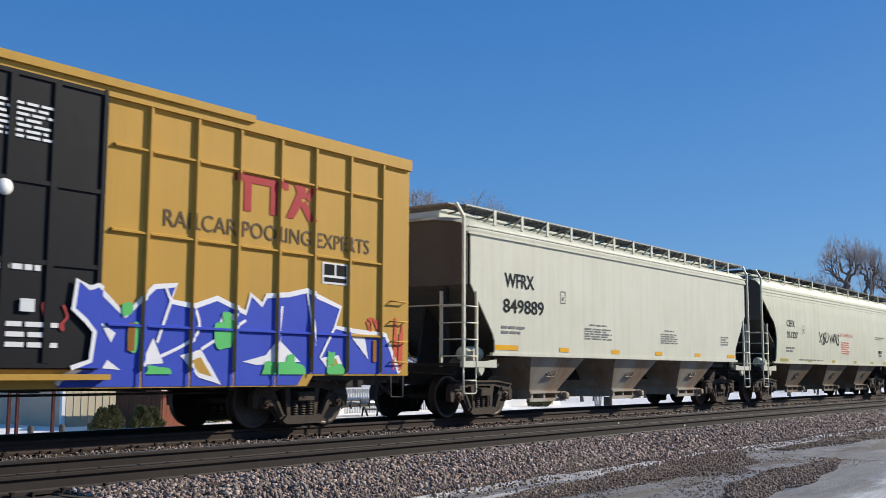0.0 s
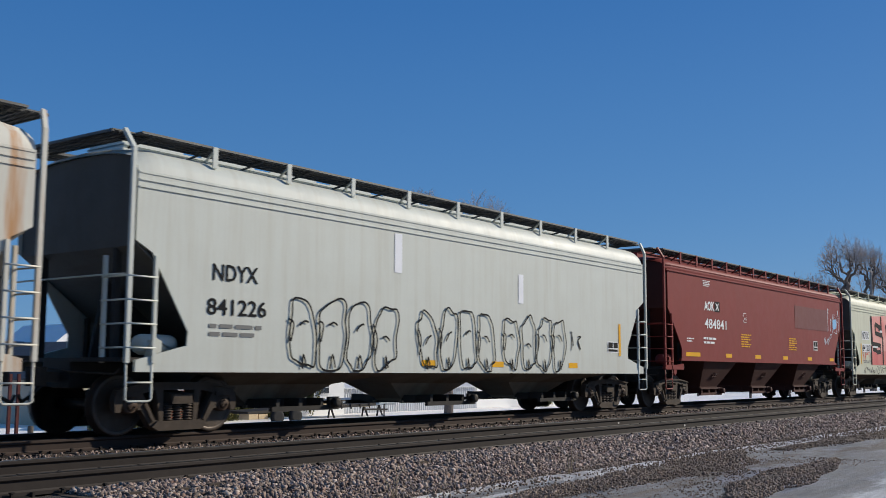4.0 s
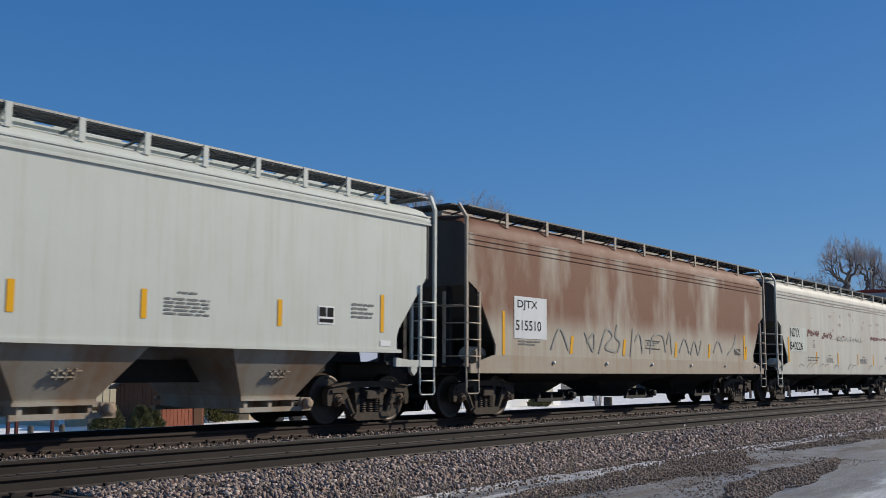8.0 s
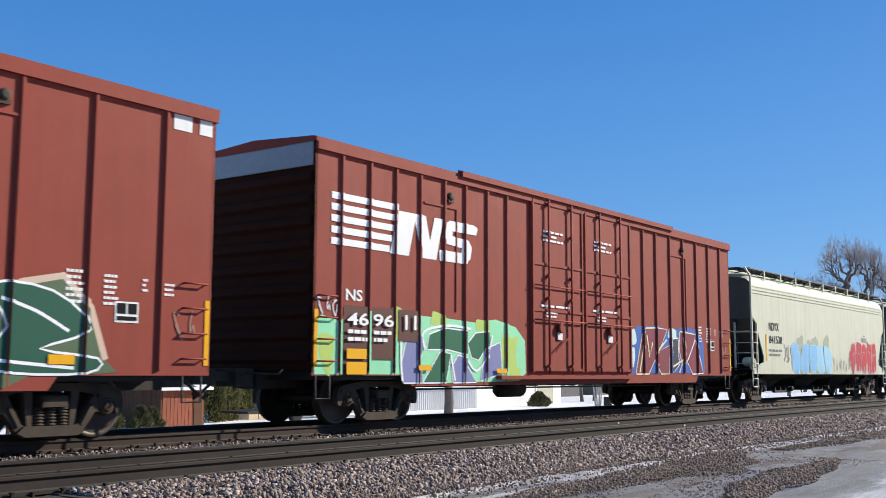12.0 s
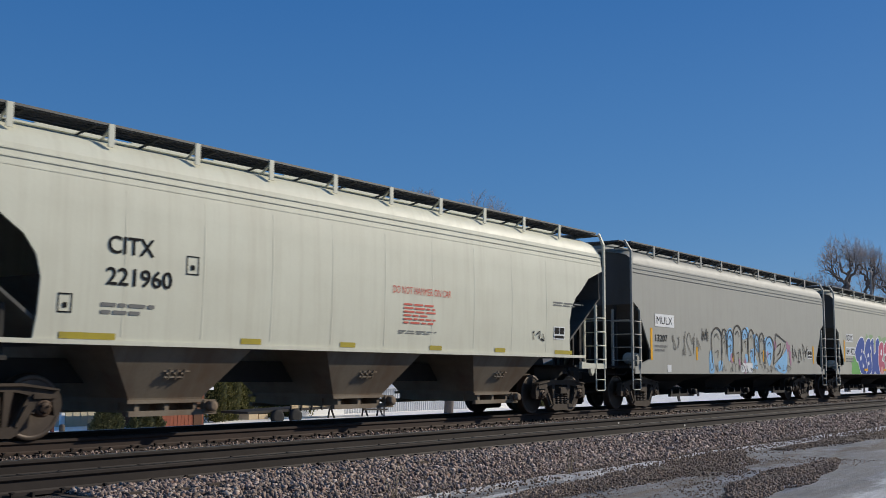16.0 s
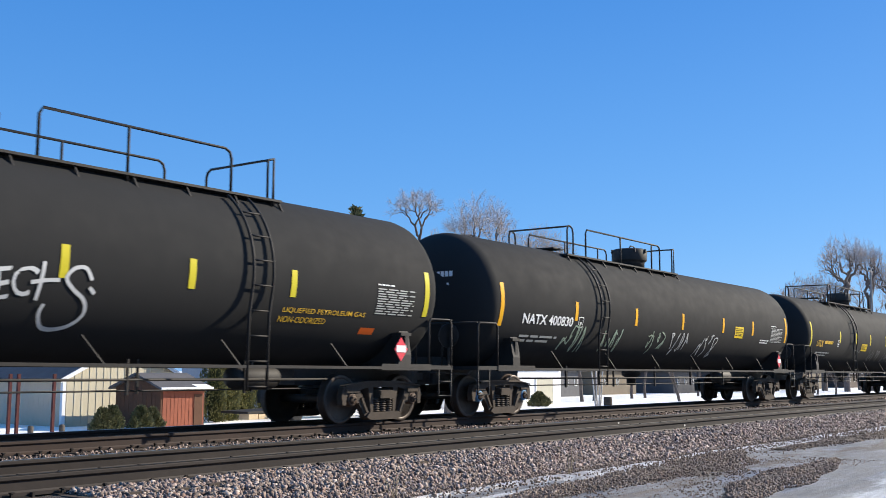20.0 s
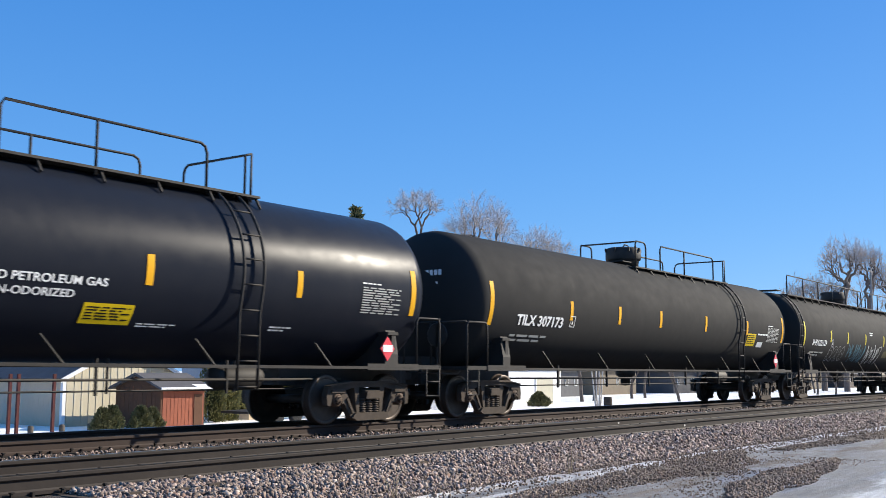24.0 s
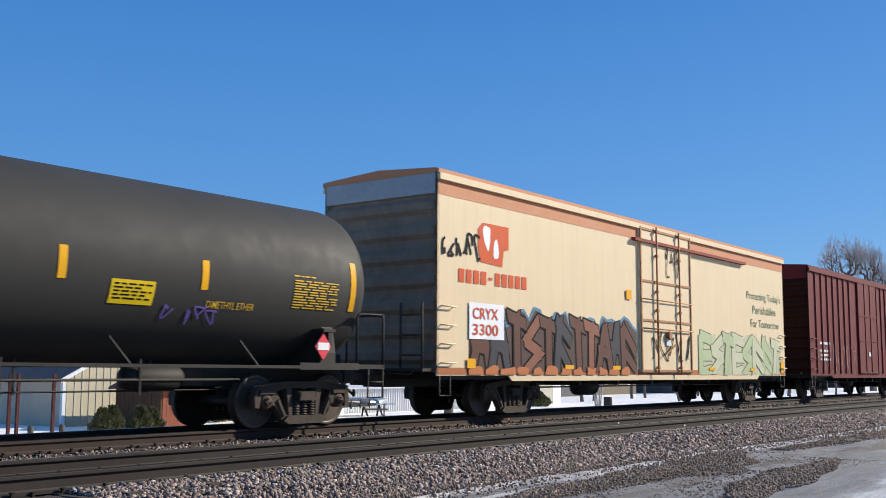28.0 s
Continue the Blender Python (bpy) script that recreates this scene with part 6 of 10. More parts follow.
        for k, p in enumerate(([(2.23, 0.80), (2.77, 1.54), (2.25, 1.62), (2.45, 1.75), (2.86, 2.01), (3.06, 2.09), (2.99, 1.46), (3.05, 0.73), (2.72, 0.73), (2.60, 1.02), (2.43, 0.80)],
                               [(3.16, 1.55), (3.22, 1.81), (3.48, 2.0), (3.59, 2.12), (3.72, 1.97), (3.55, 1.56), (3.91, 1.57), (3.84, 1.93), (4.01, 2.14), (4.16, 1.99), (4.25, 0.73), (3.88, 0.73), (3.8, 1.3), (3.51, 1.25), (3.42, 0.73), (3.12, 0.73)],
                               [(4.21, 1.77), (4.39, 1.98), (4.78, 1.84), (5.04, 2.06), (5.24, 2.05), (5.05, 1.7), (4.53, 1.59), (4.67, 1.27), (5.33, 1.33), (5.41, 1.04), (5.21, 0.86), (4.68, 0.86), (4.29, 1.22)],
                               [(5.39, 1.72), (5.66, 2.09), (5.8, 2.08), (6.02, 1.89), (6.54, 2.01), (6.6, 1.66), (7.2, 1.9), (6.78, 1.51), (6.25, 1.5), (6.04, 1.15), (6.2, 0.74), (5.62, 0.74), (5.41, 1.04), (5.74, 1.44)])):
            painted_letter(s, p, aqua, edge, 0.035, 2 + 1.2 * (k % 2), False)
        s.shape([[(2.42, 0.75), (2.68, 1.11), (2.98, 1.2), (3.02, 0.75)], [(3.16, 0.75), (3.2, 1.15), (3.42, 1.2), (3.40, 0.75)], [(3.9, 0.75), (3.86, 1.15), (4.2, 1.2), (4.22, 0.75)], [(5.66, 0.78), (5.5, 1.02), (5.9, 1.1), (6.12, 0.78)], [(4.7, 0.9), (4.5, 1.15), (5.3, 1.15), (5.2, 0.9)]], tq, "graffiti_patch", layer=4.5)
        s.strokes([[(3.3, 1.52), (4.2, 1.5)], [(4.5, 1.62), (4.55, 1.25)], [(2.8, 1.5), (3.0, 1.45)], [(5.75, 1.7), (6.5, 1.75)], [(2.3, 1.0), (2.6, 1.3)]], 0.03, edge, "graffiti_line", layer=5)
        wh, forest = ink("white", (0.85, 0.85, 0.87)), ink("forest", (0.025, 0.10, 0.065))
        tops = [(10.82, 1.44), (10.99, 1.92), (11.2, 1.8), (11.43, 2.06), (11.7, 1.95), (11.88, 2.27), (12.05, 2.0), (12.25, 2.24), (12.59, 2.2), (13.07, 1.95), (13.58, 2.21), (14.1, 2.03), (14.3, 2.4), (14.65, 2.1), (15.2, 2.14), (15.5, 1.98), (15.78, 2.12), (16.39, 2.25), (16.84, 1.84), (17.1, 1.12)]
        s.shape([tops + [(17.3, 0.95), (16.96, 0.92), (16.0, 0.92), (15.6, 0.74), (10.94, 0.74)]], ink("moss", (0.10, 0.15, 0.085)), "graffiti_back", layer=0)
        s.strokes([tops], 0.10, ink("peach", (0.62, 0.47, 0.36)), "graffiti_halo", layer=1)
        for k, p in enumerate(([(11.25, 1.69), (11.43, 2.0), (11.88, 2.05), (12.46, 1.98), (12.71, 2.18), (12.95, 1.86), (12.69, 1.09), (12.34, 1.47), (11.65, 1.7), (11.54, 1.33), (11.99, 1.09), (11.76, 0.76), (10.99, 0.76), (10.99, 1.32)],
                               [(13.07, 1.87), (13.45, 2.12), (13.71, 2.02), (13.57, 1.36), (13.18, 0.86), (12.9, 1.22)], [(13.83, 1.76), (14.37, 1.84), (14.92, 2.06), (14.91, 1.65), (14.36, 1.57), (14.4, 0.76), (13.68, 0.76), (13.82, 1.23)],
                               [(15.35, 2.06), (16.23, 2.02), (16.83, 1.55), (16.06, 1.25), (16.98, 1.12), (16.8, 0.95), (15.7, 0.95), (15.18, 1.11), (15.62, 1.53)])):
            painted_letter(s, p, forest, wh, 0.035, 2 + 1.2 * (k % 2), True)
        s.strokes([smooth_line(p) for p in ([(11.3, 1.3), (11.8, 1.45), (12.2, 1.3)], [(12.5, 1.9), (12.55, 1.5), (12.3, 1.0)], [(13.3, 1.9), (13.2, 1.4), (12.9, 0.85)], [(14.1, 1.7), (14.0, 1.2), (14.2, 0.9)], [(15.5, 1.9), (16.0, 1.75), (16.5, 1.5)], [(15.4, 1.1), (16.0, 1.05), (16.6, 1.0)], [(11.2, 1.05), (11.6, 0.95), (12.1, 0.9)], [(13.4, 1.2), (13.8, 1.0), (14.2, 0.8)])], 0.045, wh, "graffiti_line", layer=5)
        s.low = 0.92
        s.quads([(1.15 + 0.0, 2.2, 1.24, 1.34), (2.6, 3.1, 1.0, 1.12), (5.6, 6.0, 1.0, 1.12), (13.0, 13.4, 1.05, 1.18), (16.2, 16.6, 1.05, 1.18)], yellow_tape, "reflective_bar", layer=10)
    else:
        gr, lav, mint = ink("emerald", (0.03, 0.14, 0.075)), ink("lavender", (0.22, 0.23, 0.42)), ink("mint", (0.30, 0.72, 0.42))
        wh, lime = ink("white", (0.85, 0.85, 0.87)), ink("yellowgreen", (0.45, 0.60, 0.15))
        s.low = 0.74
        s.shape([[(0.05, 0.92), (0.05, 1.8), (0.21, 1.96), (0.66, 1.87), (0.85, 2.02), (2.24, 2.15), (2.85, 2.06), (3.82, 2.05), (4.88, 2.0), (5.63, 2.1), (6.43, 1.96), (6.81, 1.67), (6.85, 0.96), (6.54, 0.78), (2.9, 0.74), (2.6, 0.92)]], mint, "graffiti_cloud", layer=0)
        s.shape([blob(x, z, w, h, random.Random(int(x * 9)), 9, 0.3) for x, z, w, h in ((0.35, 1.3, 0.4, 0.7), (2.3, 1.9, 0.4, 0.5), (3.6, 2.0, 0.5, 0.3), (5.1, 1.95, 0.6, 0.3), (6.2, 1.4, 0.6, 0.8), (6.4, 0.95, 0.5, 0.3))], lime, "graffiti_patch", layer=1)
        for k, p in enumerate(([(2.5, 0.77), (2.44, 1.15), (2.58, 1.56), (2.85, 1.75), (3.1, 1.57), (2.9, 1.15), (3.1, 0.77)], [(3.11, 0.77), (3.66, 1.37), (4.0, 1.33), (3.84, 0.77)], [(3.22, 1.42), (3.3, 1.7), (3.82, 1.84), (4.61, 1.80), (4.52, 1.61), (4.56, 1.34), (3.91, 1.43)],
                               [(4.1, 0.77), (4.04, 1.06), (4.26, 1.3), (4.56, 1.25), (4.56, 1.1), (4.89, 0.77)], [(4.61, 1.56), (4.88, 1.77), (5.35, 1.82), (5.38, 1.58), (4.98, 1.23), (4.74, 1.28)], [(5.25, 1.45), (5.8, 1.6), (5.87, 0.96), (5.07, 0.80)])):
            painted_letter(s, p, (lav, gr, gr, lav, gr, lav)[k], wh, 0.03, 2 + 1.2 * (k % 2), False)
        s.strokes([smooth_line(p) for p in ([(3.15, 1.4), (3.1, 1.75), (3.9, 1.9), (4.7, 1.86)], [(4.6, 1.2), (4.9, 1.0), (5.3, 1.3), (5.5, 1.75)], [(2.4, 1.7), (2.4, 1.2), (2.45, 0.8)], [(4.0, 1.3), (4.15, 0.8)])], 0.05, wh, "graffiti_line", layer=6)
        s.shape([[(12.0, 0.95), (12.09, 1.96), (12.31, 2.2), (12.77, 2.22), (13.74, 2.28), (14.4, 2.1), (14.75, 2.2), (15.47, 2.3), (16.21, 2.25), (16.77, 1.95), (16.85, 0.98)]], ink("royal", (0.05, 0.13, 0.42)), "graffiti_back", layer=0)
        wine, cr = ink("wine", (0.22, 0.045, 0.06)), ink("cream_line", (0.75, 0.68, 0.42))
        for k, p in enumerate(([(12.30, 0.96), (12.7, 1.98), (12.93, 2.16), (13.57, 2.19), (14.24, 2.18), (13.71, 1.57), (14.39, 1.73), (14.35, 0.96), (13.85, 0.96), (13.44, 1.34), (13.04, 0.96)], [(14.5, 1.9), (14.95, 1.95), (15.0, 1.2), (14.6, 0.98)], [(15.1, 2.14), (16.2, 2.09), (15.8, 1.45), (15.24, 1.21), (15.08, 1.59)], [(16.19, 1.93), (16.54, 1.3), (16.7, 0.98), (15.96, 0.96), (15.6, 1.29)])):
            painted_letter(s, p, (wine, ink("charcoal", (0.05, 0.05, 0.06)), wine, wine)[k], (cr, wh, cr, wh)[k], 0.04, 2 + 1.2 * (k % 2), False)
        s.strokes([[(12.95, 2.0), (13.1, 1.4), (13.3, 1.8)], [(13.5, 1.5), (14.2, 1.9)], [(15.3, 2.0), (15.5, 1.5)], [(12.5, 1.0), (12.75, 1.7)], [(14.6, 1.15), (15.3, 1.35), (15.0, 0.98)]], 0.06, cr, "graffiti_line", layer=6)
        s.shape([blob(12.15, 1.95, 0.4, 0.4, random.Random(4), 9, 0.3), blob(14.6, 2.05, 0.5, 0.3, random.Random(5), 9, 0.3), blob(12.1, 1.4, 0.25, 0.5, random.Random(6), 9, 0.3)], ink("pale_mint", (0.62, 0.76, 0.70)), "graffiti_patch", layer=1.5)
        s.low = 0.92
        s2 = Side(c, lambda z: 1.55 + 0.055)
        s2.text("46", 0.82, 1.4, 1.8, 2.03, white_ink, 0.02)
        s2.text("96", 1.53, 2.12, 1.8, 2.03, white_ink, 0.02)
        s2.text("11", 2.46, 2.81, 1.77, 2.05, white_ink, 0.02)
        s2.bars(0.84, 1.38, 1.45, 1.72, 2, white_ink, seed=5)
        s2.bars(1.55, 2.1, 1.45, 1.72, 2, white_ink, seed=6)
        s2.quads([(0.82, 1.36, 1.2, 1.38), (0.82, 1.36, 0.92, 1.14), (2.9, 3.3, 1.0, 1.1), (5.6, 6.0, 0.95, 1.05)], yellow_tape, "reflective_bar")

# cream car with blue and red graffiti
c, s = hopper("covered_hopper", "cream covered hopper car with blue and red graffiti", 223.0, 16.5, "C", cream_old, under=steel_black)
s.text("NDYX", 1.56, 2.55, 2.44, 2.72, black_ink)
s.text("841538", 1.54, 2.85, 2.0, 2.27, black_ink)
common(s, 16, 223, (1.5, 2.8, 1.5, 1.8), [(1.2, 1.32, 1.4, 2.3), (14.95, 15.1, 1.4, 2.25)], None, None, ((12.9, 13.7),), (2.3, 2.6))
graffiti_bubbles(s, 3.85, 8.5, 1.0, 2.05, [ink("skyblue", (0.25, 0.5, 0.75)), ink("powder", (0.36, 0.62, 0.78))], ink("powder_line", (0.45, 0.66, 0.74)), 5, 70, cloud=ink("pale_sage", (0.40, 0.42, 0.30)), width=0.03)
graffiti_bubbles(s, 11.1, 15.1, 1.0, 2.3, [ink("crimson", (0.50, 0.045, 0.055))], ink("rose", (0.72, 0.45, 0.45)), 5, 71, width=0.045)
scrawl(s, 3.0, 3.8, 1.4, 2.0, ink("faded_grey", (0.3, 0.29, 0.27)), 4, 72, 0.04)
scrawl(s, 8.7, 11.0, 1.1, 1.6, ink("faded_grey", (0.3, 0.29, 0.27)), 7, 73, 0.03)

# ribbed pale car
c, s = hopper("covered_hopper", "pale grey covered hopper car with seamed rounded sides", 241.0, 15.65, "D", pale, under=brown_under, seams=[2.0 + 1.29 * i for i in range(10)])
s.text("FURX", 1.86, 2.81, 2.61, 2.84, black_ink)
s.text("851803", 1.83, 3.11, 2.15, 2.38, black_ink)
small_square(s, 4.35, 2.4, grey_ink)
common(s, 15, 241, (1.8, 2.7, 1.75, 1.95), [(1.0, 1.45, 1.71, 1.91), (6.4, 6.87, 1.72, 1.81), (9.0, 9.5, 1.7, 1.8), (11.6, 12.1, 1.7, 1.8), (14.1, 14.6, 1.66, 1.82)], None, None, ((5.1, 6.2),), (1.72, 1.9))
scrawl(s, 3.15, 4.75, 1.69, 2.05, ink("soft_black", (0.06, 0.05, 0.04)), 6, 74, 0.035)
s.quads([(7.6, 7.9, 1.95, 2.05)], white_ink, "sticker")
s.bars(12.4, 13.8, 1.7, 1.85, 2, grey_ink, seed=4)

# second rounded cream car
c, s = hopper("covered_hopper", "cream covered hopper car with bulging rounded sides", 258.2, 17.35, "E", cream, under=brown_under, seams=[3.0 + 1.45 * i for i in range(9)])
s.text("CITX", 2.7, 3.5, 2.62, 2.88, black_ink)
s.text("221960", 2.69, 3.84, 2.17, 2.43, black_ink)
small_square(s, 4.1, 2.42, black_ink)
common(s, 17, 258, (2.63, 3.54, 1.71, 1.92), [(2.0, 2.9, 1.40, 1.49), (5.26, 5.7, 1.40, 1.49), (7.6, 8.0, 1.4, 1.49), (10.2, 10.6, 1.4, 1.49), (12.5, 12.9, 1.4, 1.49), (15.0, 15.8, 1.4, 1.49)], (14.93, 15.42, 1.74, 2.04), yellow_dull, ())
s.text("DO NOT HAMMER ON CAR", 9.02, 10.86, 2.46, 2.6, red_ink, 0.0)
s.bars(9.35, 10.35, 1.86, 2.28, 6, red_ink, seed=5)
s.bars(14.9, 16.3, 2.5, 2.62, 2, grey_ink, seed=6)
s.bars(9.2, 10.4, 1.68, 1.76, 2, grey_ink, seed=7)
scrawl(s, 13.9, 14.5, 1.7, 1.9, black_ink, 3, 75, 0.025)
small_square(s, 1.95, 1.75, black_ink, 0.22)

# grey car with drawn arches
c, s = hopper("covered_hopper", "grey covered hopper car with outlined arch-shaped graffiti", 277.3, 16.35, "C", grey, under=steel_black)
s.quads([(1.3, 2.53, 2.25, 2.6)], white_ink, "repaint_patch")
s.text("MULX", 1.39, 2.42, 2.32, 2.53, black_ink, 0.0)
s.text("13207", 1.3, 2.07, 1.84, 2.03, black_ink)
common(s, 16, 277, (1.28, 2.05, 1.52, 1.74), [(0.99, 1.12, 1.33, 2.2), (4.05, 4.15, 1.35, 1.75), (6.85, 6.95, 1.35, 1.75), (9.6, 9.7, 1.35, 1.75), (14.9, 15.05, 1.35, 2.0)], (14.3, 14.82, 1.53, 1.83), None, ())
s.quads([(2.05, 2.3, 1.0, 1.2), (7.6, 8.6, 1.0, 1.3)], white_patch, "white_square")
sky_b, rose_p = ink("skyblue", (0.25, 0.5, 0.75)), ink("dusty_rose", (0.42, 0.22, 0.30))
rnd = random.Random(81)
s.shape([blob(rnd.uniform(4.9, 12.3), rnd.uniform(1.1, 2.2), rnd.uniform(0.2, 0.5), rnd.uniform(0.2, 0.5), rnd, 9, 0.3) for _ in range(7)], sky_b, "graffiti_patch", layer=0)
s.shape([blob(rnd.uniform(4.6, 12.4), rnd.uniform(1.1, 2.2), rnd.uniform(0.15, 0.35), rnd.uniform(0.2, 0.6), rnd, 9, 0.3) for _ in range(8)], rose_p, "graffiti_patch", layer=1)
soft = ink("soft_black", (0.06, 0.05, 0.04))
for x0, x1, top, foot in ((5.23, 6.03, 2.36, 1.30), (6.03, 6.43, 2.34, 1.6), (6.47, 6.94, 2.33, 1.5), (7.0, 7.68, 2.5, 1.28), (7.72, 8.24, 2.43, 1.65), (8.28, 8.82, 2.40, 1.36), (8.86, 9.23, 2.27, 1.56), (9.29, 9.75, 2.32, 1.32), (9.84, 10.65, 2.22, 1.3)):
    w = x1 - x0
    s.strokes([smooth_line([(x0, foot), (x0 - 0.01, top - 0.3), (x0 + 0.2 * w, top - 0.07), ((x0 + x1) / 2, top), (x0 + 0.8 * w, top - 0.07), (x1, top - 0.3), (x1 - 0.06, foot - 0.04)])], 0.055, soft, "graffiti_outline", layer=4)
    s.strokes([smooth_line([(x0 + 0.25 * w, top - 0.3), (x0 + 0.5 * w, top - 0.18), (x0 + 0.72 * w, top - 0.35)]), smooth_line([(x0 + 0.3 * w, foot + 0.3), (x0 + 0.6 * w, foot + 0.36), (x0 + 0.55 * w, foot + 0.14)])], 0.032, soft, "graffiti_line", layer=4)
s.strokes([[(10.9, 2.35), (11.91, 2.08), (11.38, 1.58), (10.64, 1.3), (10.9, 2.35)], smooth_line([(11.0, 1.9), (11.35, 2.0), (11.3, 1.75), (11.0, 1.6)])], 0.055, soft, "graffiti_outline", layer=4)
for p in ([(5.02, 1.0), (5.06, 1.61), (5.28, 1.56), (5.38, 1.0)], [(6.33, 2.11), (6.83, 2.40), (6.96, 1.67), (6.79, 1.66)], [(7.68, 2.3), (8.24, 2.48), (8.35, 2.2), (7.79, 2.06)], [(8.7, 2.25), (9.18, 2.15), (9.3, 1.73), (9.06, 1.72)], [(10.69, 1.2), (11.67, 1.66), (12.02, 1.81), (11.94, 1.05), (11.37, 1.0)], [(9.75, 2.07), (10.31, 2.2), (10.57, 1.77), (10.17, 1.23)]):
    s.shape([smooth_line(p, 4, True)], sky_b, "graffiti_patch", layer=1)
scrawl(s, 2.4, 4.4, 1.5, 2.15, ink("faded_dark", (0.16, 0.15, 0.13)), 6, 82, 0.03)
scrawl(s, 4.45, 5.0, 1.95, 2.3, ink("soft_black", (0.06, 0.05, 0.04)), 4, 83, 0.03)
scrawl(s, 12.5, 14.3, 1.4, 2.0, ink("soft_black", (0.06, 0.05, 0.04)), 6, 84, 0.035)
scrawl(s, 5.0, 12.5, 1.0, 1.28, ink("faded_dark", (0.16, 0.15, 0.13)), 20, 85, 0.025)

# grey car with blue, pink and light-blue letters
c, s = hopper("covered_hopper", "warm grey covered hopper car with blue and pink bubble graffiti", 295.2, 16.5, "C", grey_light, under=steel_black)
s.quads([(1.42, 2.4, 2.28, 2.62), (1.34, 2.62, 1.72, 2.08)], white_patch, "repaint_patch")
s.text("NDYX", 1.46, 2.36, 2.32, 2.58, black_ink)
s.text("841422", 1.4, 2.57, 1.77, 2.03, black_ink)
common(s, 16, 295, (1.3, 2.4, 1.4, 1.62), [(1.06, 1.2, 1.47, 2.34), (15.0, 15.12, 1.4, 1.95)], None, None, ())
leaf = ink("leaf_green", (0.16, 0.42, 0.10))
wl = ink("white", (0.85, 0.85, 0.87))
s.shape([smooth_line([(2.1, 0.97), (2.15, 1.3), (2.0, 1.5), (2.3, 1.55), (2.43, 1.8), (2.6, 1.6), (2.84, 1.55), (3.22, 1.2), (3.4, 0.97)], 3, True)], leaf, "graffiti_cloud", layer=0)
s.shape([blob(x, z, w, h, random.Random(int(x * 7)), 11, 0.3) for x, z, w, h in ((4.6, 2.45, 0.5, 0.4), (5.3, 2.4, 0.9, 0.5), (6.6, 2.45, 0.8, 0.4), (8.0, 2.45, 1.5, 0.4), (9.4, 2.5, 1.2, 0.3), (10.6, 2.45, 1.2, 0.35), (12.3, 2.42, 1.2, 0.35), (13.9, 2.38, 1.3, 0.3), (15.2, 2.3, 0.7, 0.3))], ink("spray_sage", (0.30, 0.42, 0.22)), "graffiti_cloud", layer=0)
cob, ros, azu, pal = ink("cobalt", (0.03, 0.075, 0.33)), ink("rose_red", (0.52, 0.10, 0.16)), ink("azure", (0.16, 0.42, 0.66)), ink("azure_pale", (0.36, 0.64, 0.80))
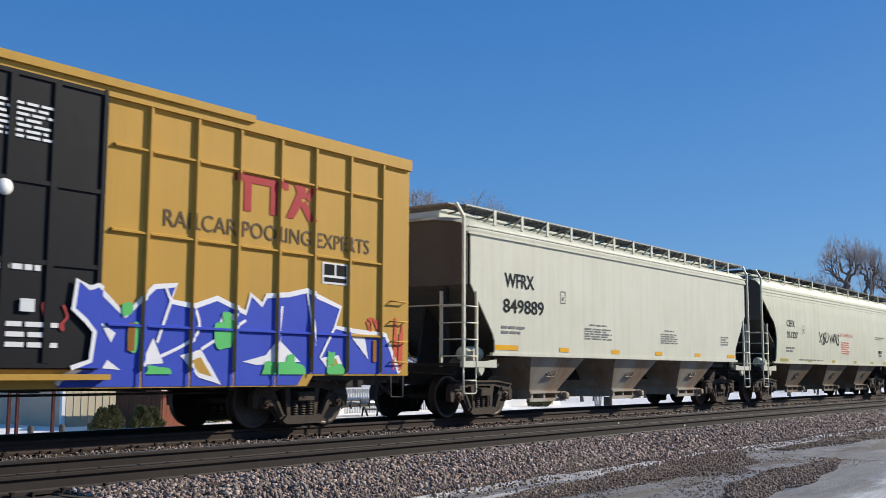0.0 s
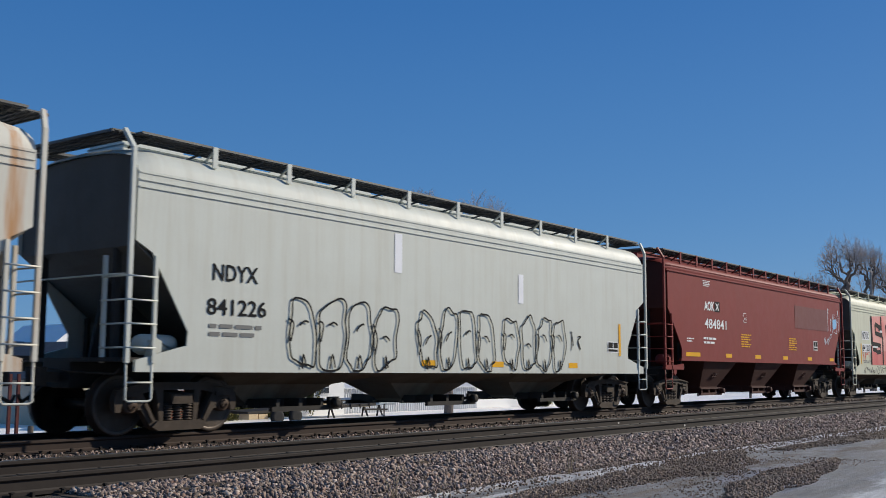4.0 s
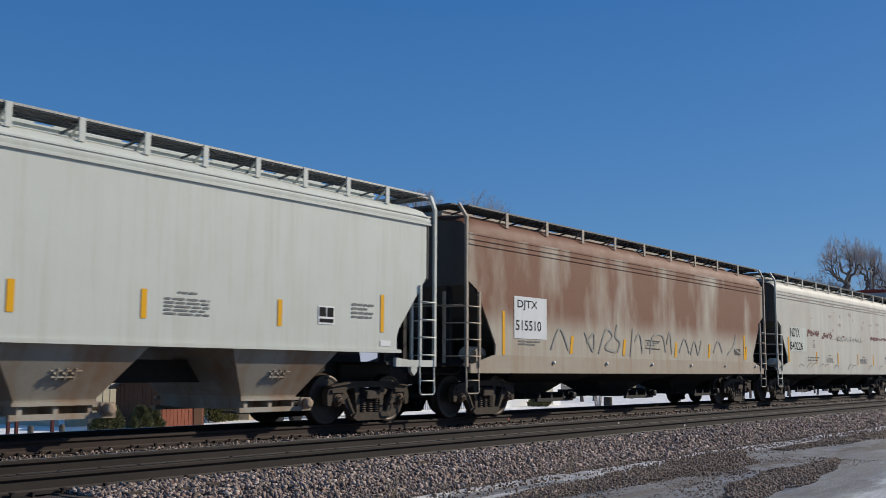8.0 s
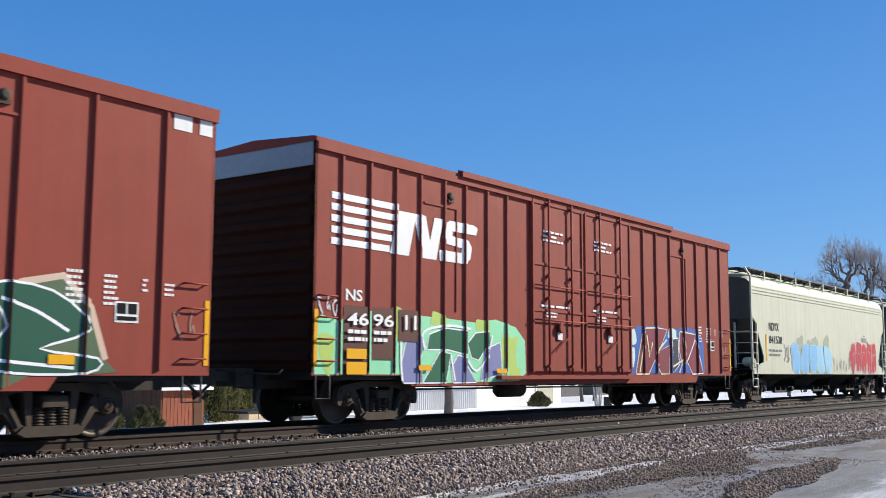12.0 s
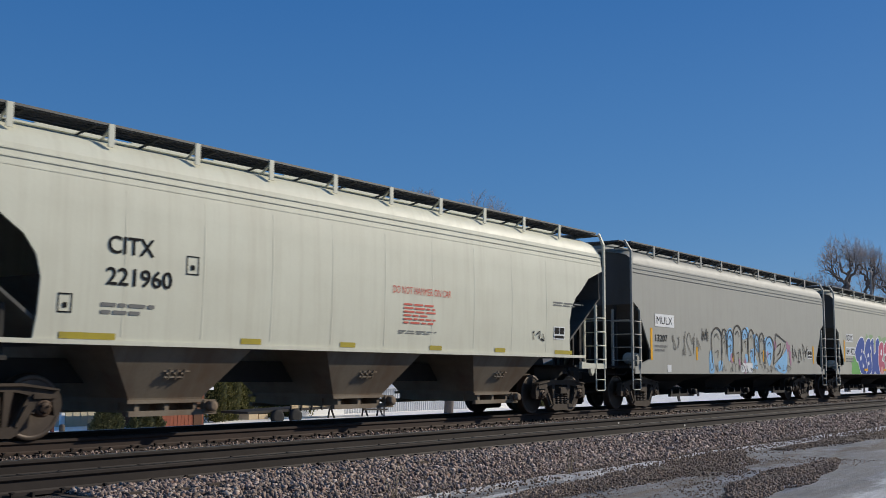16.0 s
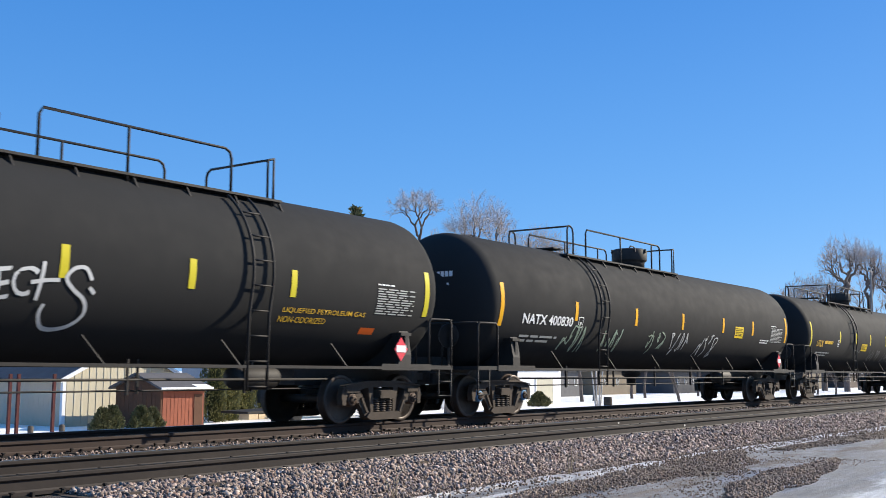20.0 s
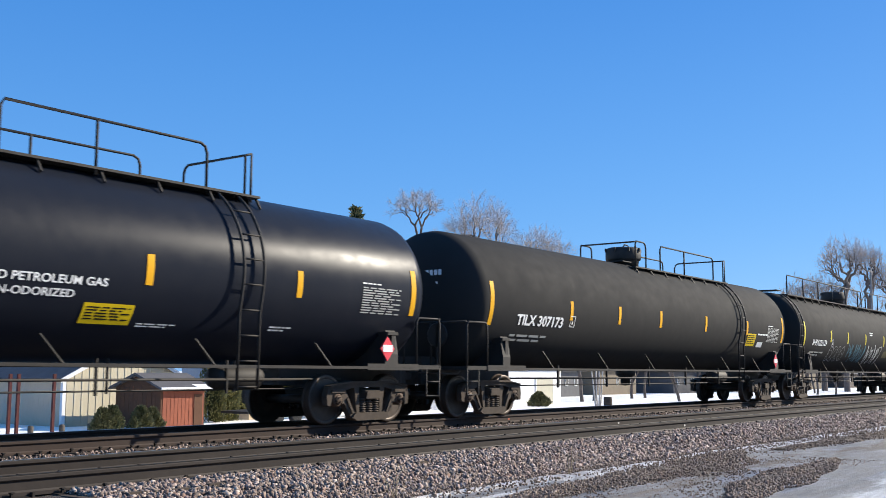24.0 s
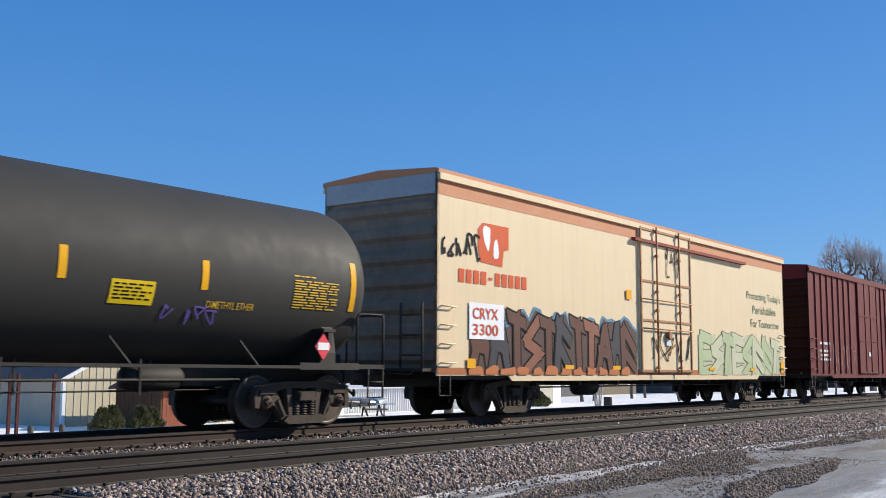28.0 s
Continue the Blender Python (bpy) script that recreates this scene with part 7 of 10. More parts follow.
LETTERS = (([(2.65, 1.83), (2.76, 2.01), (3.12, 2.31), (3.55, 2.5), (3.87, 2.5), (4.08, 2.32), (4.05, 2.04), (3.83, 1.88), (4.09, 1.8), (4.37, 1.76), (4.26, 1.52), (4.49, 1.28), (4.5, 1.09), (4.32, 0.98), (3.6, 0.98), (3.41, 1.04), (3.22, 1.22), (3.08, 1.49), (2.84, 1.52)], cob, ([(3.35, 1.68), (3.57, 1.76), (3.58, 1.59), (3.39, 1.51)], [(3.7, 1.45), (3.95, 1.3), (3.75, 1.2)])),
           ([(4.12, 1.8), (4.22, 2.19), (4.56, 2.45), (4.91, 2.5), (5.09, 2.34), (5.11, 1.99), (5.0, 1.79), (5.11, 1.54), (5.09, 1.15), (4.81, 0.98), (4.19, 0.98), (4.45, 1.14), (4.38, 1.43), (4.3, 1.66)], cob, ([(4.48, 1.8), (4.71, 1.88), (4.74, 1.73), (4.51, 1.67)], [(4.46, 1.46), (4.72, 1.53), (4.77, 1.39), (4.52, 1.33)])),
           ([(5.13, 2.34), (5.58, 2.5), (5.55, 1.86), (5.9, 1.98), (5.97, 2.39), (6.26, 2.55), (6.45, 2.51), (6.5, 2.0), (6.28, 1.37), (6.35, 1.16), (6.48, 0.98), (5.85, 0.98), (5.61, 1.1), (5.46, 0.98), (5.09, 0.98), (5.2, 1.35), (5.22, 1.95)], cob, ()),
           ([(6.38, 2.0), (6.46, 2.21), (6.79, 2.39), (7.1, 2.36), (7.22, 2.15), (7.06, 1.76), (6.8, 1.59), (7.23, 1.49), (7.32, 1.28), (7.07, 1.01), (6.65, 0.98), (6.4, 1.16), (6.28, 1.58)], ros, ([(6.63, 1.85), (6.8, 2.1), (6.93, 2.02), (6.8, 1.78)],)),
           ([(7.35, 2.21), (7.67, 2.44), (7.85, 2.4), (7.8, 2.06), (7.4, 1.85), (7.28, 1.98)], ros, ()), ([(7.32, 1.71), (7.64, 1.81), (7.68, 1.5), (7.95, 1.23), (7.86, 0.98), (7.41, 1.01), (7.5, 1.39)], ros, ()),
           ([(7.81, 2.06), (8.13, 2.42), (8.32, 2.4), (8.45, 1.86), (8.61, 2.27), (8.9, 2.43), (9.04, 2.29), (8.9, 1.76), (9.0, 1.3), (9.2, 1.07), (9.1, 0.98), (8.61, 0.98), (8.42, 1.3), (8.33, 0.98), (7.83, 1.01), (7.95, 1.62)], ros, ()),
           ([(9.04, 2.0), (9.2, 2.42), (9.61, 2.48), (9.72, 2.03), (9.87, 2.52), (10.26, 2.42), (10.3, 1.81), (10.25, 1.08), (9.82, 0.98), (9.61, 1.43), (9.41, 1.08), (9.0, 1.02)], azu, ()),
           ([(10.48, 2.06), (10.75, 2.44), (11.52, 2.55), (11.28, 1.84), (11.75, 1.73), (11.82, 1.09), (11.39, 1.03), (11.16, 1.59), (10.81, 1.39), (10.81, 1.02), (10.25, 0.98)], azu, ()),
           ([(11.51, 2.1), (11.76, 2.4), (12.25, 2.46), (12.63, 2.28), (12.12, 1.87), (12.88, 1.76), (12.74, 1.23), (12.23, 0.99), (11.39, 1.03), (11.75, 1.34), (12.12, 1.48), (11.51, 1.72)], azu, ([(12.0, 1.75), (12.25, 1.75), (12.2, 1.6)],)),
           ([(12.76, 2.02), (13.16, 2.37), (13.7, 2.19), (13.95, 1.24), (13.4, 1.03), (12.74, 1.1)], pal, ([(13.2, 1.7), (13.4, 1.75), (13.35, 1.5)],)),
           ([(13.82, 1.79), (14.26, 2.35), (14.84, 2.17), (15.29, 2.4), (15.58, 1.98), (14.97, 1.53), (15.57, 1.4), (15.56, 1.04), (14.09, 1.04)], azu, ()))
for k, (p, fill, holes) in enumerate(LETTERS):
    painted_letter(s, p, fill, wl, 0.05, 1.5 + 1.2 * (k % 2), True, holes)
# paler feet of the letters on the sill, and paint spots
s.shape([[(x0, 0.985), (x1, 0.985), (x1 - 0.08, 1.3), (x0 + 0.08, 1.3)] for x0, x1 in ((6.6, 7.05), (7.5, 7.82), (7.95, 8.28), (8.7, 9.05))], ink("salmon", (0.72, 0.36, 0.33)), "graffiti_patch", layer=4)
s.shape([[(x0, 1.06), (x1, 1.06), (x1 - 0.05, 1.4), (x0 + 0.1, 1.4)] for x0, x1 in ((9.1, 9.35), (10.4, 10.75), (11.5, 12.6), (12.85, 13.5), (14.2, 15.4))], pal, "graffiti_patch", layer=4)
rnd = random.Random(95)
s.shape([blob(rnd.uniform(9.2, 15.3), rnd.uniform(1.2, 2.3), 0.08, 0.08, rnd, 7, 0.1) for _ in range(34)], ink("azure_dot", (0.08, 0.25, 0.5)), "graffiti_dots", layer=8.5)
s.shape([blob(x, z, 0.13, 0.15, rnd, 7, 0.1) for x, z in ((8.25, 2.1), (8.9, 2.05), (8.75, 1.9), (3.6, 1.95), (5.0, 2.1))], wl, "graffiti_dots", layer=8.5)
s.quads([(x, x + 0.55, 1.1, 1.2) for x in (3.9, 7.0, 9.6, 12.2)], yellow_tape, "reflective_bar", layer=9)

# ---- tank cars
c, s = tank_car("matt black tank car with yellow lettering and white scrawl", 313.6, 17.9, tank_matt, white_ink, ((8.13, 8.63), (9.57, 14.28)), 8.86, 13.28, [3.7, 6.85, 9.66, 11.87, 14.05], stripe=ink("tape_yellow", (0.62, 0.52, 0.03)))
s.text("UTLX 958491", 0.92, 3.1, 2.0, 2.26, yellow_ink)
chalk = ink("chalk", (0.6, 0.6, 0.58))
s.text("NASTY PHILTHY REJEC", 4.1, 9.2, 1.78, 2.3, chalk, 0.004, "graffiti", slant=0.2, wild=0.05)
s.strokes([smooth_line([(10.12, 2.22), (10.0, 2.38), (9.82, 2.36), (9.72, 2.22), (9.85, 2.08), (10.06, 1.94), (10.13, 1.76), (10.0, 1.6), (9.76, 1.53), (9.56, 1.56), (9.45, 1.72), (9.47, 1.86)]), smooth_line([(9.2, 2.13), (9.4, 2.17), (9.62, 2.19)]), [(9.36, 2.42), (9.33, 1.9)], [(10.1, 2.12), (10.2, 2.04)]], 0.055, chalk, "graffiti")
s.text("LIQUEFIED PETROLEUM GAS", 13.9, 16.0, 1.95, 2.05, yellow_ink, 0.004)
s.text("NON-ODORIZED", 13.85, 15.0, 1.8, 1.9, yellow_ink, 0.004)
s.quads([(16.0, 16.4, 1.66, 1.78)], ink("orange", (0.65, 0.12, 0.02)), "sticker")

blue_cap = plain("blue_cap", (0.10, 0.22, 0.36), 0.5, 0.2, 0.4, 14)
c, s = tank_car("matt black tank car with white lettering and chalky tags", 333.9, 18.6, tank_matt, white_ink, ((4.1, 4.4), (5.06, 10.64)), 9.3, 4.76, [3.41, 6.63, 9.62, 12.66, 15.2], caps=blue_cap)
s.text("NATX 400830", 1.03, 3.28, 2.07, 2.3, white_ink, 0.02)
for i, (x0, x1, m) in enumerate(((5.0, 6.0, "chalk_green"), (7.5, 8.6, "chalk_green"), (9.0, 10.2, "chalk"), (11.0, 12.4, "chalk"), (3.0, 4.2, "chalk_green"))):
    scrawl(s, x0, x1, 1.5, 2.1, ink(m, (0.32, 0.40, 0.30) if "green" in m else (0.6, 0.6, 0.58)), 4, 100 + i, 0.035)
warning(s, 13.66, 14.36, 2.1, 2.46, ink("label_yellow", (0.78, 0.54, 0.012)), black_ink)
s.bars(16.0, 16.8, 1.95, 2.1, 2, white_ink, seed=3)

c, s = tank_car("matt black tank car with yellow lettering", 355.2, 17.9, tank_matt, white_ink, ((4.4, 4.81), (5.52, 10.87)), 9.07, 5.73, [3.84, 6.17, 8.35, 10.95, 13.88], radius=1.505, stripe=ink("tape_yellow", (0.62, 0.52, 0.03)))
s.text("UTLX", 0.9, 1.7, 2.02, 2.26, yellow_ink)
s.bars(1.85, 2.9, 2.02, 2.26, 1, yellow_ink, seed=2)
warning(s, 7.04, 7.89, 1.95, 2.25, ink("label_yellow", (0.78, 0.54, 0.012)), black_ink)
s.quads([(14.1, 15.6, 1.95, 2.08), (14.57, 15.13, 1.84, 2.22)], white_patch, "warning_label")
s.bars(14.6, 15.1, 1.88, 2.18, 4, red_ink, seed=5)
for i, (x0, x1) in enumerate(((6.4, 7.0), (8.4, 9.3), (9.7, 10.2), (10.9, 12.2), (12.8, 13.6))):
    scrawl(s, x0, x1, 1.55, 2.0, ink("chalk_dim", (0.12, 0.12, 0.12)), 4, 110 + i, 0.03)

c, s = tank_car("glossy black tank car with bold white lettering", 375.6, 18.5, tank_gloss, white_ink, ((8.5, 8.99), (9.98, 14.75)), 9.2, 14.07, [3.75, 5.5, 8.9, 12.1, 15.22], radius=1.515)
s.text("TILX 307086", 1.26, 3.52, 1.92, 2.16, white_ink, 0.03)
s.text("LIQUEFIED PETROLEUM GAS", 8.95, 11.4, 2.13, 2.27, white_ink, 0.02)
s.text("NON-ODORIZED", 9.45, 10.9, 1.97, 2.08, white_ink, 0.02)
s.bars(12.08, 12.8, 1.6, 1.67, 2, white_ink, seed=21)
s.bars(14.75, 15.25, 1.62, 1.72, 2, white_ink, seed=22)
warning(s, 11.1, 11.95, 1.63, 1.92, ink("label_yellow", (0.78, 0.54, 0.012)), black_ink)

c, s = tank_car("matt black tank car with bold white lettering", 396.5, 18.65, tank_matt, white_ink, ((8.33, 9.0), (9.95, 15.04)), 9.31, 14.56, [3.57, 6.07, 8.54, 11.7, 15.1])
s.text("TILX 307173", 1.19, 3.21, 2.02, 2.27, white_ink, 0.03)
warning(s, 15.2, 15.95, 1.88, 2.28, ink("label_yellow", (0.78, 0.54, 0.012)), black_ink)
s.quads([(16.2, 16.7, 1.85, 2.02)], white_patch, "warning_label")
s.bars(16.1, 17.0, 2.2, 2.3, 1, white_ink, seed=3)

c, s = tank_car("matt black tank car with a full-length top railing and chalk graffiti", 417.4, 17.85, tank_matt, white_ink, ((0.15, 10.2), (10.9, 17.75)), 8.98, -0.5, [3.38, 5.7, 8.35, 11.33, 14.29], full=True, radius=1.515, stripe=ink("tape_yellow", (0.62, 0.52, 0.03)))
s.text("SHPX222129", 1.13, 2.87, 2.05, 2.28, white_ink, 0.02)
graffiti_bubbles(s, 3.4, 5.5, 1.5, 2.05, [None], ink("chalk_mid", (0.26, 0.26, 0.26)), 4, 120, width=0.03)
scrawl(s, 5.9, 8.5, 1.48, 2.2, ink("teal_chalk", (0.06, 0.20, 0.27)), 9, 121, 0.04)
scrawl(s, 8.7, 11.0, 1.45, 2.18, ink("chalk", (0.6, 0.6, 0.58)), 8, 122, 0.035)
scrawl(s, 14.9, 16.1, 1.6, 1.95, ink("chalk", (0.6, 0.6, 0.58)), 4, 123, 0.035)
scrawl(s, 14.3, 14.9, 1.6, 1.9, ink("faded_red", (0.35, 0.08, 0.07)), 2, 124, 0.06)
s.bars(9.0, 9.5, 2.6, 2.78, 2, white_ink, seed=4)
s.quads([(11.6, 12.4, 1.7, 2.0)], ink("olive_label", (0.08, 0.07, 0.02)), "warning_label")

c, s = tank_car("faded black tank car with yellow lettering and a purple tag", 437.75, 17.6, tank_grey, yellow_ink, ((4.04, 4.41), (5.07, 10.17)), 8.8, 4.76, [3.35, 6.2, 8.85, 11.5, 14.0], radius=1.505)
s.text("UTLX 954663", 0.89, 3.07, 2.05, 2.28, yellow_ink, 0.02)
scrawl(s, 6.1, 9.1, 1.45, 2.2, ink("purple", (0.16, 0.11, 0.36)), 6, 130, 0.045)
scrawl(s, 13.3, 14.4, 1.7, 1.95, ink("purple", (0.16, 0.11, 0.36)), 4, 131, 0.03)
warning(s, 12.31, 13.08, 1.93, 2.28, ink("label_yellow", (0.78, 0.54, 0.012)), black_ink)
s.text("DIMETHYL ETHER", 14.1, 15.1, 1.95, 2.06, yellow_ink, 0.004)

# ---- insulated car with an orange eave, and the red car behind it
beige = paint("beige_paint", (0.72, 0.57, 0.36), 0.55, 0.12, (0.48, 0.35, 0.2), 0.14, (0.46, 0.3, 0.16))
terra = paint("terracotta_paint", (0.52, 0.20, 0.09), 0.6, 0.25, (0.56, 0.36, 0.2), 0.2, (0.5, 0.3, 0.18))
# ends darker and browner than the beige sides: their shade is painted in
c, s = box_car("tall beige insulated box car with orange eave and graffiti", 457.65, 20.45, beige, [], [(8.95, 12.3)], low=0.78, end_mat=plain("shaded_brown_end", (0.30, 0.22, 0.15), 0.7, 0.0, 0.6, 5, (0.15, 0.105, 0.075)), top_mat=galv,
               roof_mat=terra, corr=7, trucks=(3.45, 2.45), name="insulated_box_car", door_bars=paint("door_bar_orange", (0.40, 0.19, 0.08), 0.6, 0.3, (0.25, 0.13, 0.07), 0.2, (0.3, 0.15, 0.07)))
s.quads([(0.02, 20.43, 4.56, 4.99)], terra, "eave_band", layer=0)
part("door_track_cover", Geo().box(8.6, 16.6, -1.68, -1.55, 4.5, 4.58), boxred, c)
s.quads([(0.02, 20.43, 0.92, 1.06)], ink("sill_orange", (0.42, 0.15, 0.06)), "sill_band", layer=0)
orange_l = ink("logo_orange", (0.62, 0.09, 0.02))
s.shape([[(1.5, 3.3), (2.35, 3.25), (2.4, 3.6), (2.6, 3.65), (2.6, 4.15), (1.6, 4.15), (1.42, 4.0), (1.42, 3.6)]], orange_l, "painted_emblem", layer=1)
s.shape([blob(1.75, 3.85, 0.3, 0.5, random.Random(3), 9, 0.3), blob(2.1, 3.65, 0.22, 0.4, random.Random(4), 9, 0.3)], ink("white", (0.85, 0.85, 0.87)), "painted_emblem", layer=2)
s.quads([(0.72 + i * 0.268, 0.72 + i * 0.268 + 0.2, 2.82, 3.1) for i in range(10) if i != 4] + [(1.82, 1.96, 2.93, 2.99)], orange_l, "brand_block", layer=2)
s.quads([(1.08, 2.38, 1.66, 2.42)], ink("white", (0.85, 0.85, 0.87)), "repaint_patch", layer=8)
sd = Side(c, lambda z: 1.55 + 0.024)
sd.text("CRYX", 1.2, 2.15, 2.08, 2.32, orange_l)
sd.text("3300", 1.2, 2.15, 1.74, 1.98, orange_l)
graffiti_shards(s, 1.2, 8.7, 0.95, 2.25, [ink("umber", (0.12, 0.05, 0.035)), ink("charcoal", (0.05, 0.05, 0.06)), ink("umber", (0.12, 0.05, 0.035)), ink("clay", (0.25, 0.10, 0.06))], black_ink, ink("umber_dark", (0.09, 0.055, 0.045)), 11, 140, ink("steel_blue", (0.10, 0.24, 0.36)), 0.05)
s.shape([blob(1.3 + 0.62 * i, 0.95, 0.5, 0.3, random.Random(i), 9, 0.3) for i in range(12)], ink("burnt_orange", (0.50, 0.17, 0.06)), "graffiti_patch", layer=9)
graffiti_shards(s, 13.0, 19.9, 0.9, 2.15, [ink("celery", (0.45, 0.52, 0.30)), ink("celery_pale", (0.56, 0.56, 0.38))], ink("olive_line", (0.16, 0.17, 0.10)), ink("pale_celery", (0.52, 0.52, 0.34)), 8, 141, None, 0.03)
scrawl(s, 0.1, 1.5, 3.35, 3.8, black_ink, 6, 142, 0.055)
sd = Side(c, lambda z: 1.61)
scrawl(sd, 10.6, 11.5, 3.7, 4.5, black_ink, 4, 143, 0.04)
scrawl(sd, 9.6, 12.1, 1.3, 2.1, black_ink, 5, 144, 0.045)
green_t = paint("green_script", (0.10, 0.16, 0.08), 0.5, 0, streak=0, bumpy=0)
s.text("Protecting Today's", 16.9, 20.1, 3.35, 3.68, green_t, 0.0)
s.text("Perishables", 17.4, 19.6, 2.95, 3.22, green_t, 0.0)
s.text("For Tomorrow", 17.2, 19.9, 2.5, 2.76, green_t, 0.0)
s.quads([(1.0, 1.3, 1.05, 1.25), (5.0, 5.4, 1.05, 1.15), (7.4, 7.8, 1.05, 1.15), (8.2, 8.5, 2.9, 3.15), (13.6, 14.0, 1.05, 1.15), (17.0, 17.4, 1.05, 1.15), (19.9, 20.2, 1.0, 1.4)], yellow_tape, "reflective_bar", layer=11)
part("end_cage", Geo().tube([(-0.35, -1.45, 0.95), (-0.35, -1.45, 2.35)], 0.025, 6).tube([(-0.35, -0.9, 0.95), (-0.35, -0.9, 2.35)], 0.025, 6).tube([(-0.35, -1.45, 1.3), (-0.35, -0.9, 1.3)], 0.018, 6).tube(
    [(-0.35, -1.45, 1.7), (-0.35, -0.9, 1.7)], 0.018, 6).tube([(-0.35, -1.45, 2.1), (-0.35, -0.9, 2.1)], 0.018, 6).box(-0.4, 0.0, -1.5, 1.5, 0.98, 1.04), steel_dark, c)

c, s = box_car("dark red ribbed box car with faded tags", 480.95, 16.2, boxred_dark, [0.75 * i + 0.75 for i in range(7)] + [10.2 + 0.75 * i for i in range(7)], [(6.35, 9.4)], low=0.8, rods=False, trucks=(2.2, 2.2))
s.bars(1.2, 2.4, 2.0, 2.2, 1, white_ink, seed=3)
s.bars(1.2, 2.4, 1.4, 1.9, 3, white_ink, seed=4)
for i in range(5):
    scrawl(s, 0.8 + 1.1 * i, 1.8 + 1.1 * i, 1.0, 2.1, ink("faded_tan", (0.32, 0.2, 0.15)), 3, 150 + i, 0.03)

# ---------------------------------------------------------------- ground, tracks
def ground_z(x, y):
    """Height of the bare ground."""
    near = interp(y, [-400, 5.0, 7.6, 8.0, 16.5, 19.0, 32.0, 60.0, 4000], [-0.5, -0.5, -0.5, -0.55, -0.55, -0.8, -1.72, -1.75, -1.75])
    return near


def snow_ground():
    """Snow, ice, gravel and thaw water, patch by patch."""
    m, nt, b = nodes_of("ground")
    g = nt.nodes.new("ShaderNodeNewGeometry")
    sep = nt.nodes.new("ShaderNodeSeparateXYZ")
    nt.links.new(g.outputs["Position"], sep.inputs[0])
    n1 = noise_node(nt, 1.0, 6, 0.62, (0.30, 0.9, 1.0))
    n2 = noise_node(nt, 1.0, 6, 0.65, (0.5, 3.2, 1.0))
    n3 = noise_node(nt, 38.0, 3, 0.6)
    gravel = mix(nt, ramp(nt, n3, 0.35, 0.65), (0.22, 0.165, 0.12), (0.05, 0.04, 0.032))
    n4 = noise_node(nt, 1.0, 8, 0.75, (2.2, 7.0, 1.0))
    ice = mix(nt, ramp(nt, n2, 0.36, 0.64), (0.13, 0.13, 0.13), (0.28, 0.28, 0.28))
    ice = mix(nt, ramp(nt, n4, 0.42, 0.6), ice, (0.20, 0.19, 0.175))
    white = mix(nt, ramp(nt, n2, 0.40, 0.62), (0.42, 0.42, 0.41), (0.72, 0.72, 0.71))
    # smooth grey road ice, rubbed sandy along the track, ploughed snow on the far side of the road
    fray = nt.nodes.new("ShaderNodeMath")
    fray.operation = "MULTIPLY_ADD"
    nt.links.new(n1, fray.inputs[0])
    fray.inputs[1].default_value = 2.6
    nt.links.new(sep.outputs["Y"], fray.inputs[2])

    def band(lo, hi):
        r = nt.nodes.new("ShaderNodeMapRange")
        r.interpolation_type = "SMOOTHSTEP"
        nt.links.new(fray.outputs[0], r.inputs[0])
        r.inputs[1].default_value, r.inputs[2].default_value = lo, hi
        return r.outputs[0]
    patch = ramp(nt, noise_node(nt, 1.0, 8, 0.72, (0.45, 1.5, 1.0)), 0.50, 0.57)
    c = mix(nt, band(4.9, 5.5), white, ice)
    pm = nt.nodes.new("ShaderNodeMath")
    pm.operation = "MULTIPLY"
    nt.links.new(patch, pm.inputs[0])
    nt.links.new(band(6.3, 7.6), pm.inputs[1])
    c = mix(nt, times(nt, pm.outputs[0], 0.85), c, gravel)
    c = mix(nt, times(nt, band(8.6, 9.2), 0.8), c, gravel)
    c = mix(nt, times(nt, ramp(nt, noise_node(nt, 14.0, 6, 0.8), 0.5, 0.66), 0.35), c, (0.15, 0.12, 0.09))
    # beyond the tracks the snow lies whole
    far = nt.nodes.new("ShaderNodeMapRange")
    nt.links.new(sep.outputs["Y"], far.inputs[0])
    far.inputs[1].default_value, far.inputs[2].default_value = 16.8, 18.5
    snow = mix(nt, ramp(nt, noise_node(nt, 0.35, 6, 0.6), 0.62, 0.75), (0.90, 0.86, 0.80), (0.32, 0.27, 0.2))
    c = mix(nt, far.outputs[0], c, snow)
    nt.links.new(c, b.inputs["Base Color"])
    rr = nt.nodes.new("ShaderNodeMapRange")
    nt.links.new(n1, rr.inputs[0])
    rr.inputs[1].default_value, rr.inputs[2].default_value, rr.inputs[3].default_value, rr.inputs[4].default_value = 0.40, 0.52, 0.28, 0.85
    nt.links.new(rr.outputs[0], b.inputs["Roughness"])
    bump(nt, b, n3, 0.8, 0.03)
    MATS["ground"] = m
    return m


def near_swell(x, y):
    """Ruts and swells of the icy road."""
    return 0.03 * noise.noise(Vector((x * 0.5, y * 1.6, 0))) + 0.012 * noise.noise(Vector((x * 2.2, y * 4, 3)))


def ground_np(x):
    return -0.485 + 0.0 * x


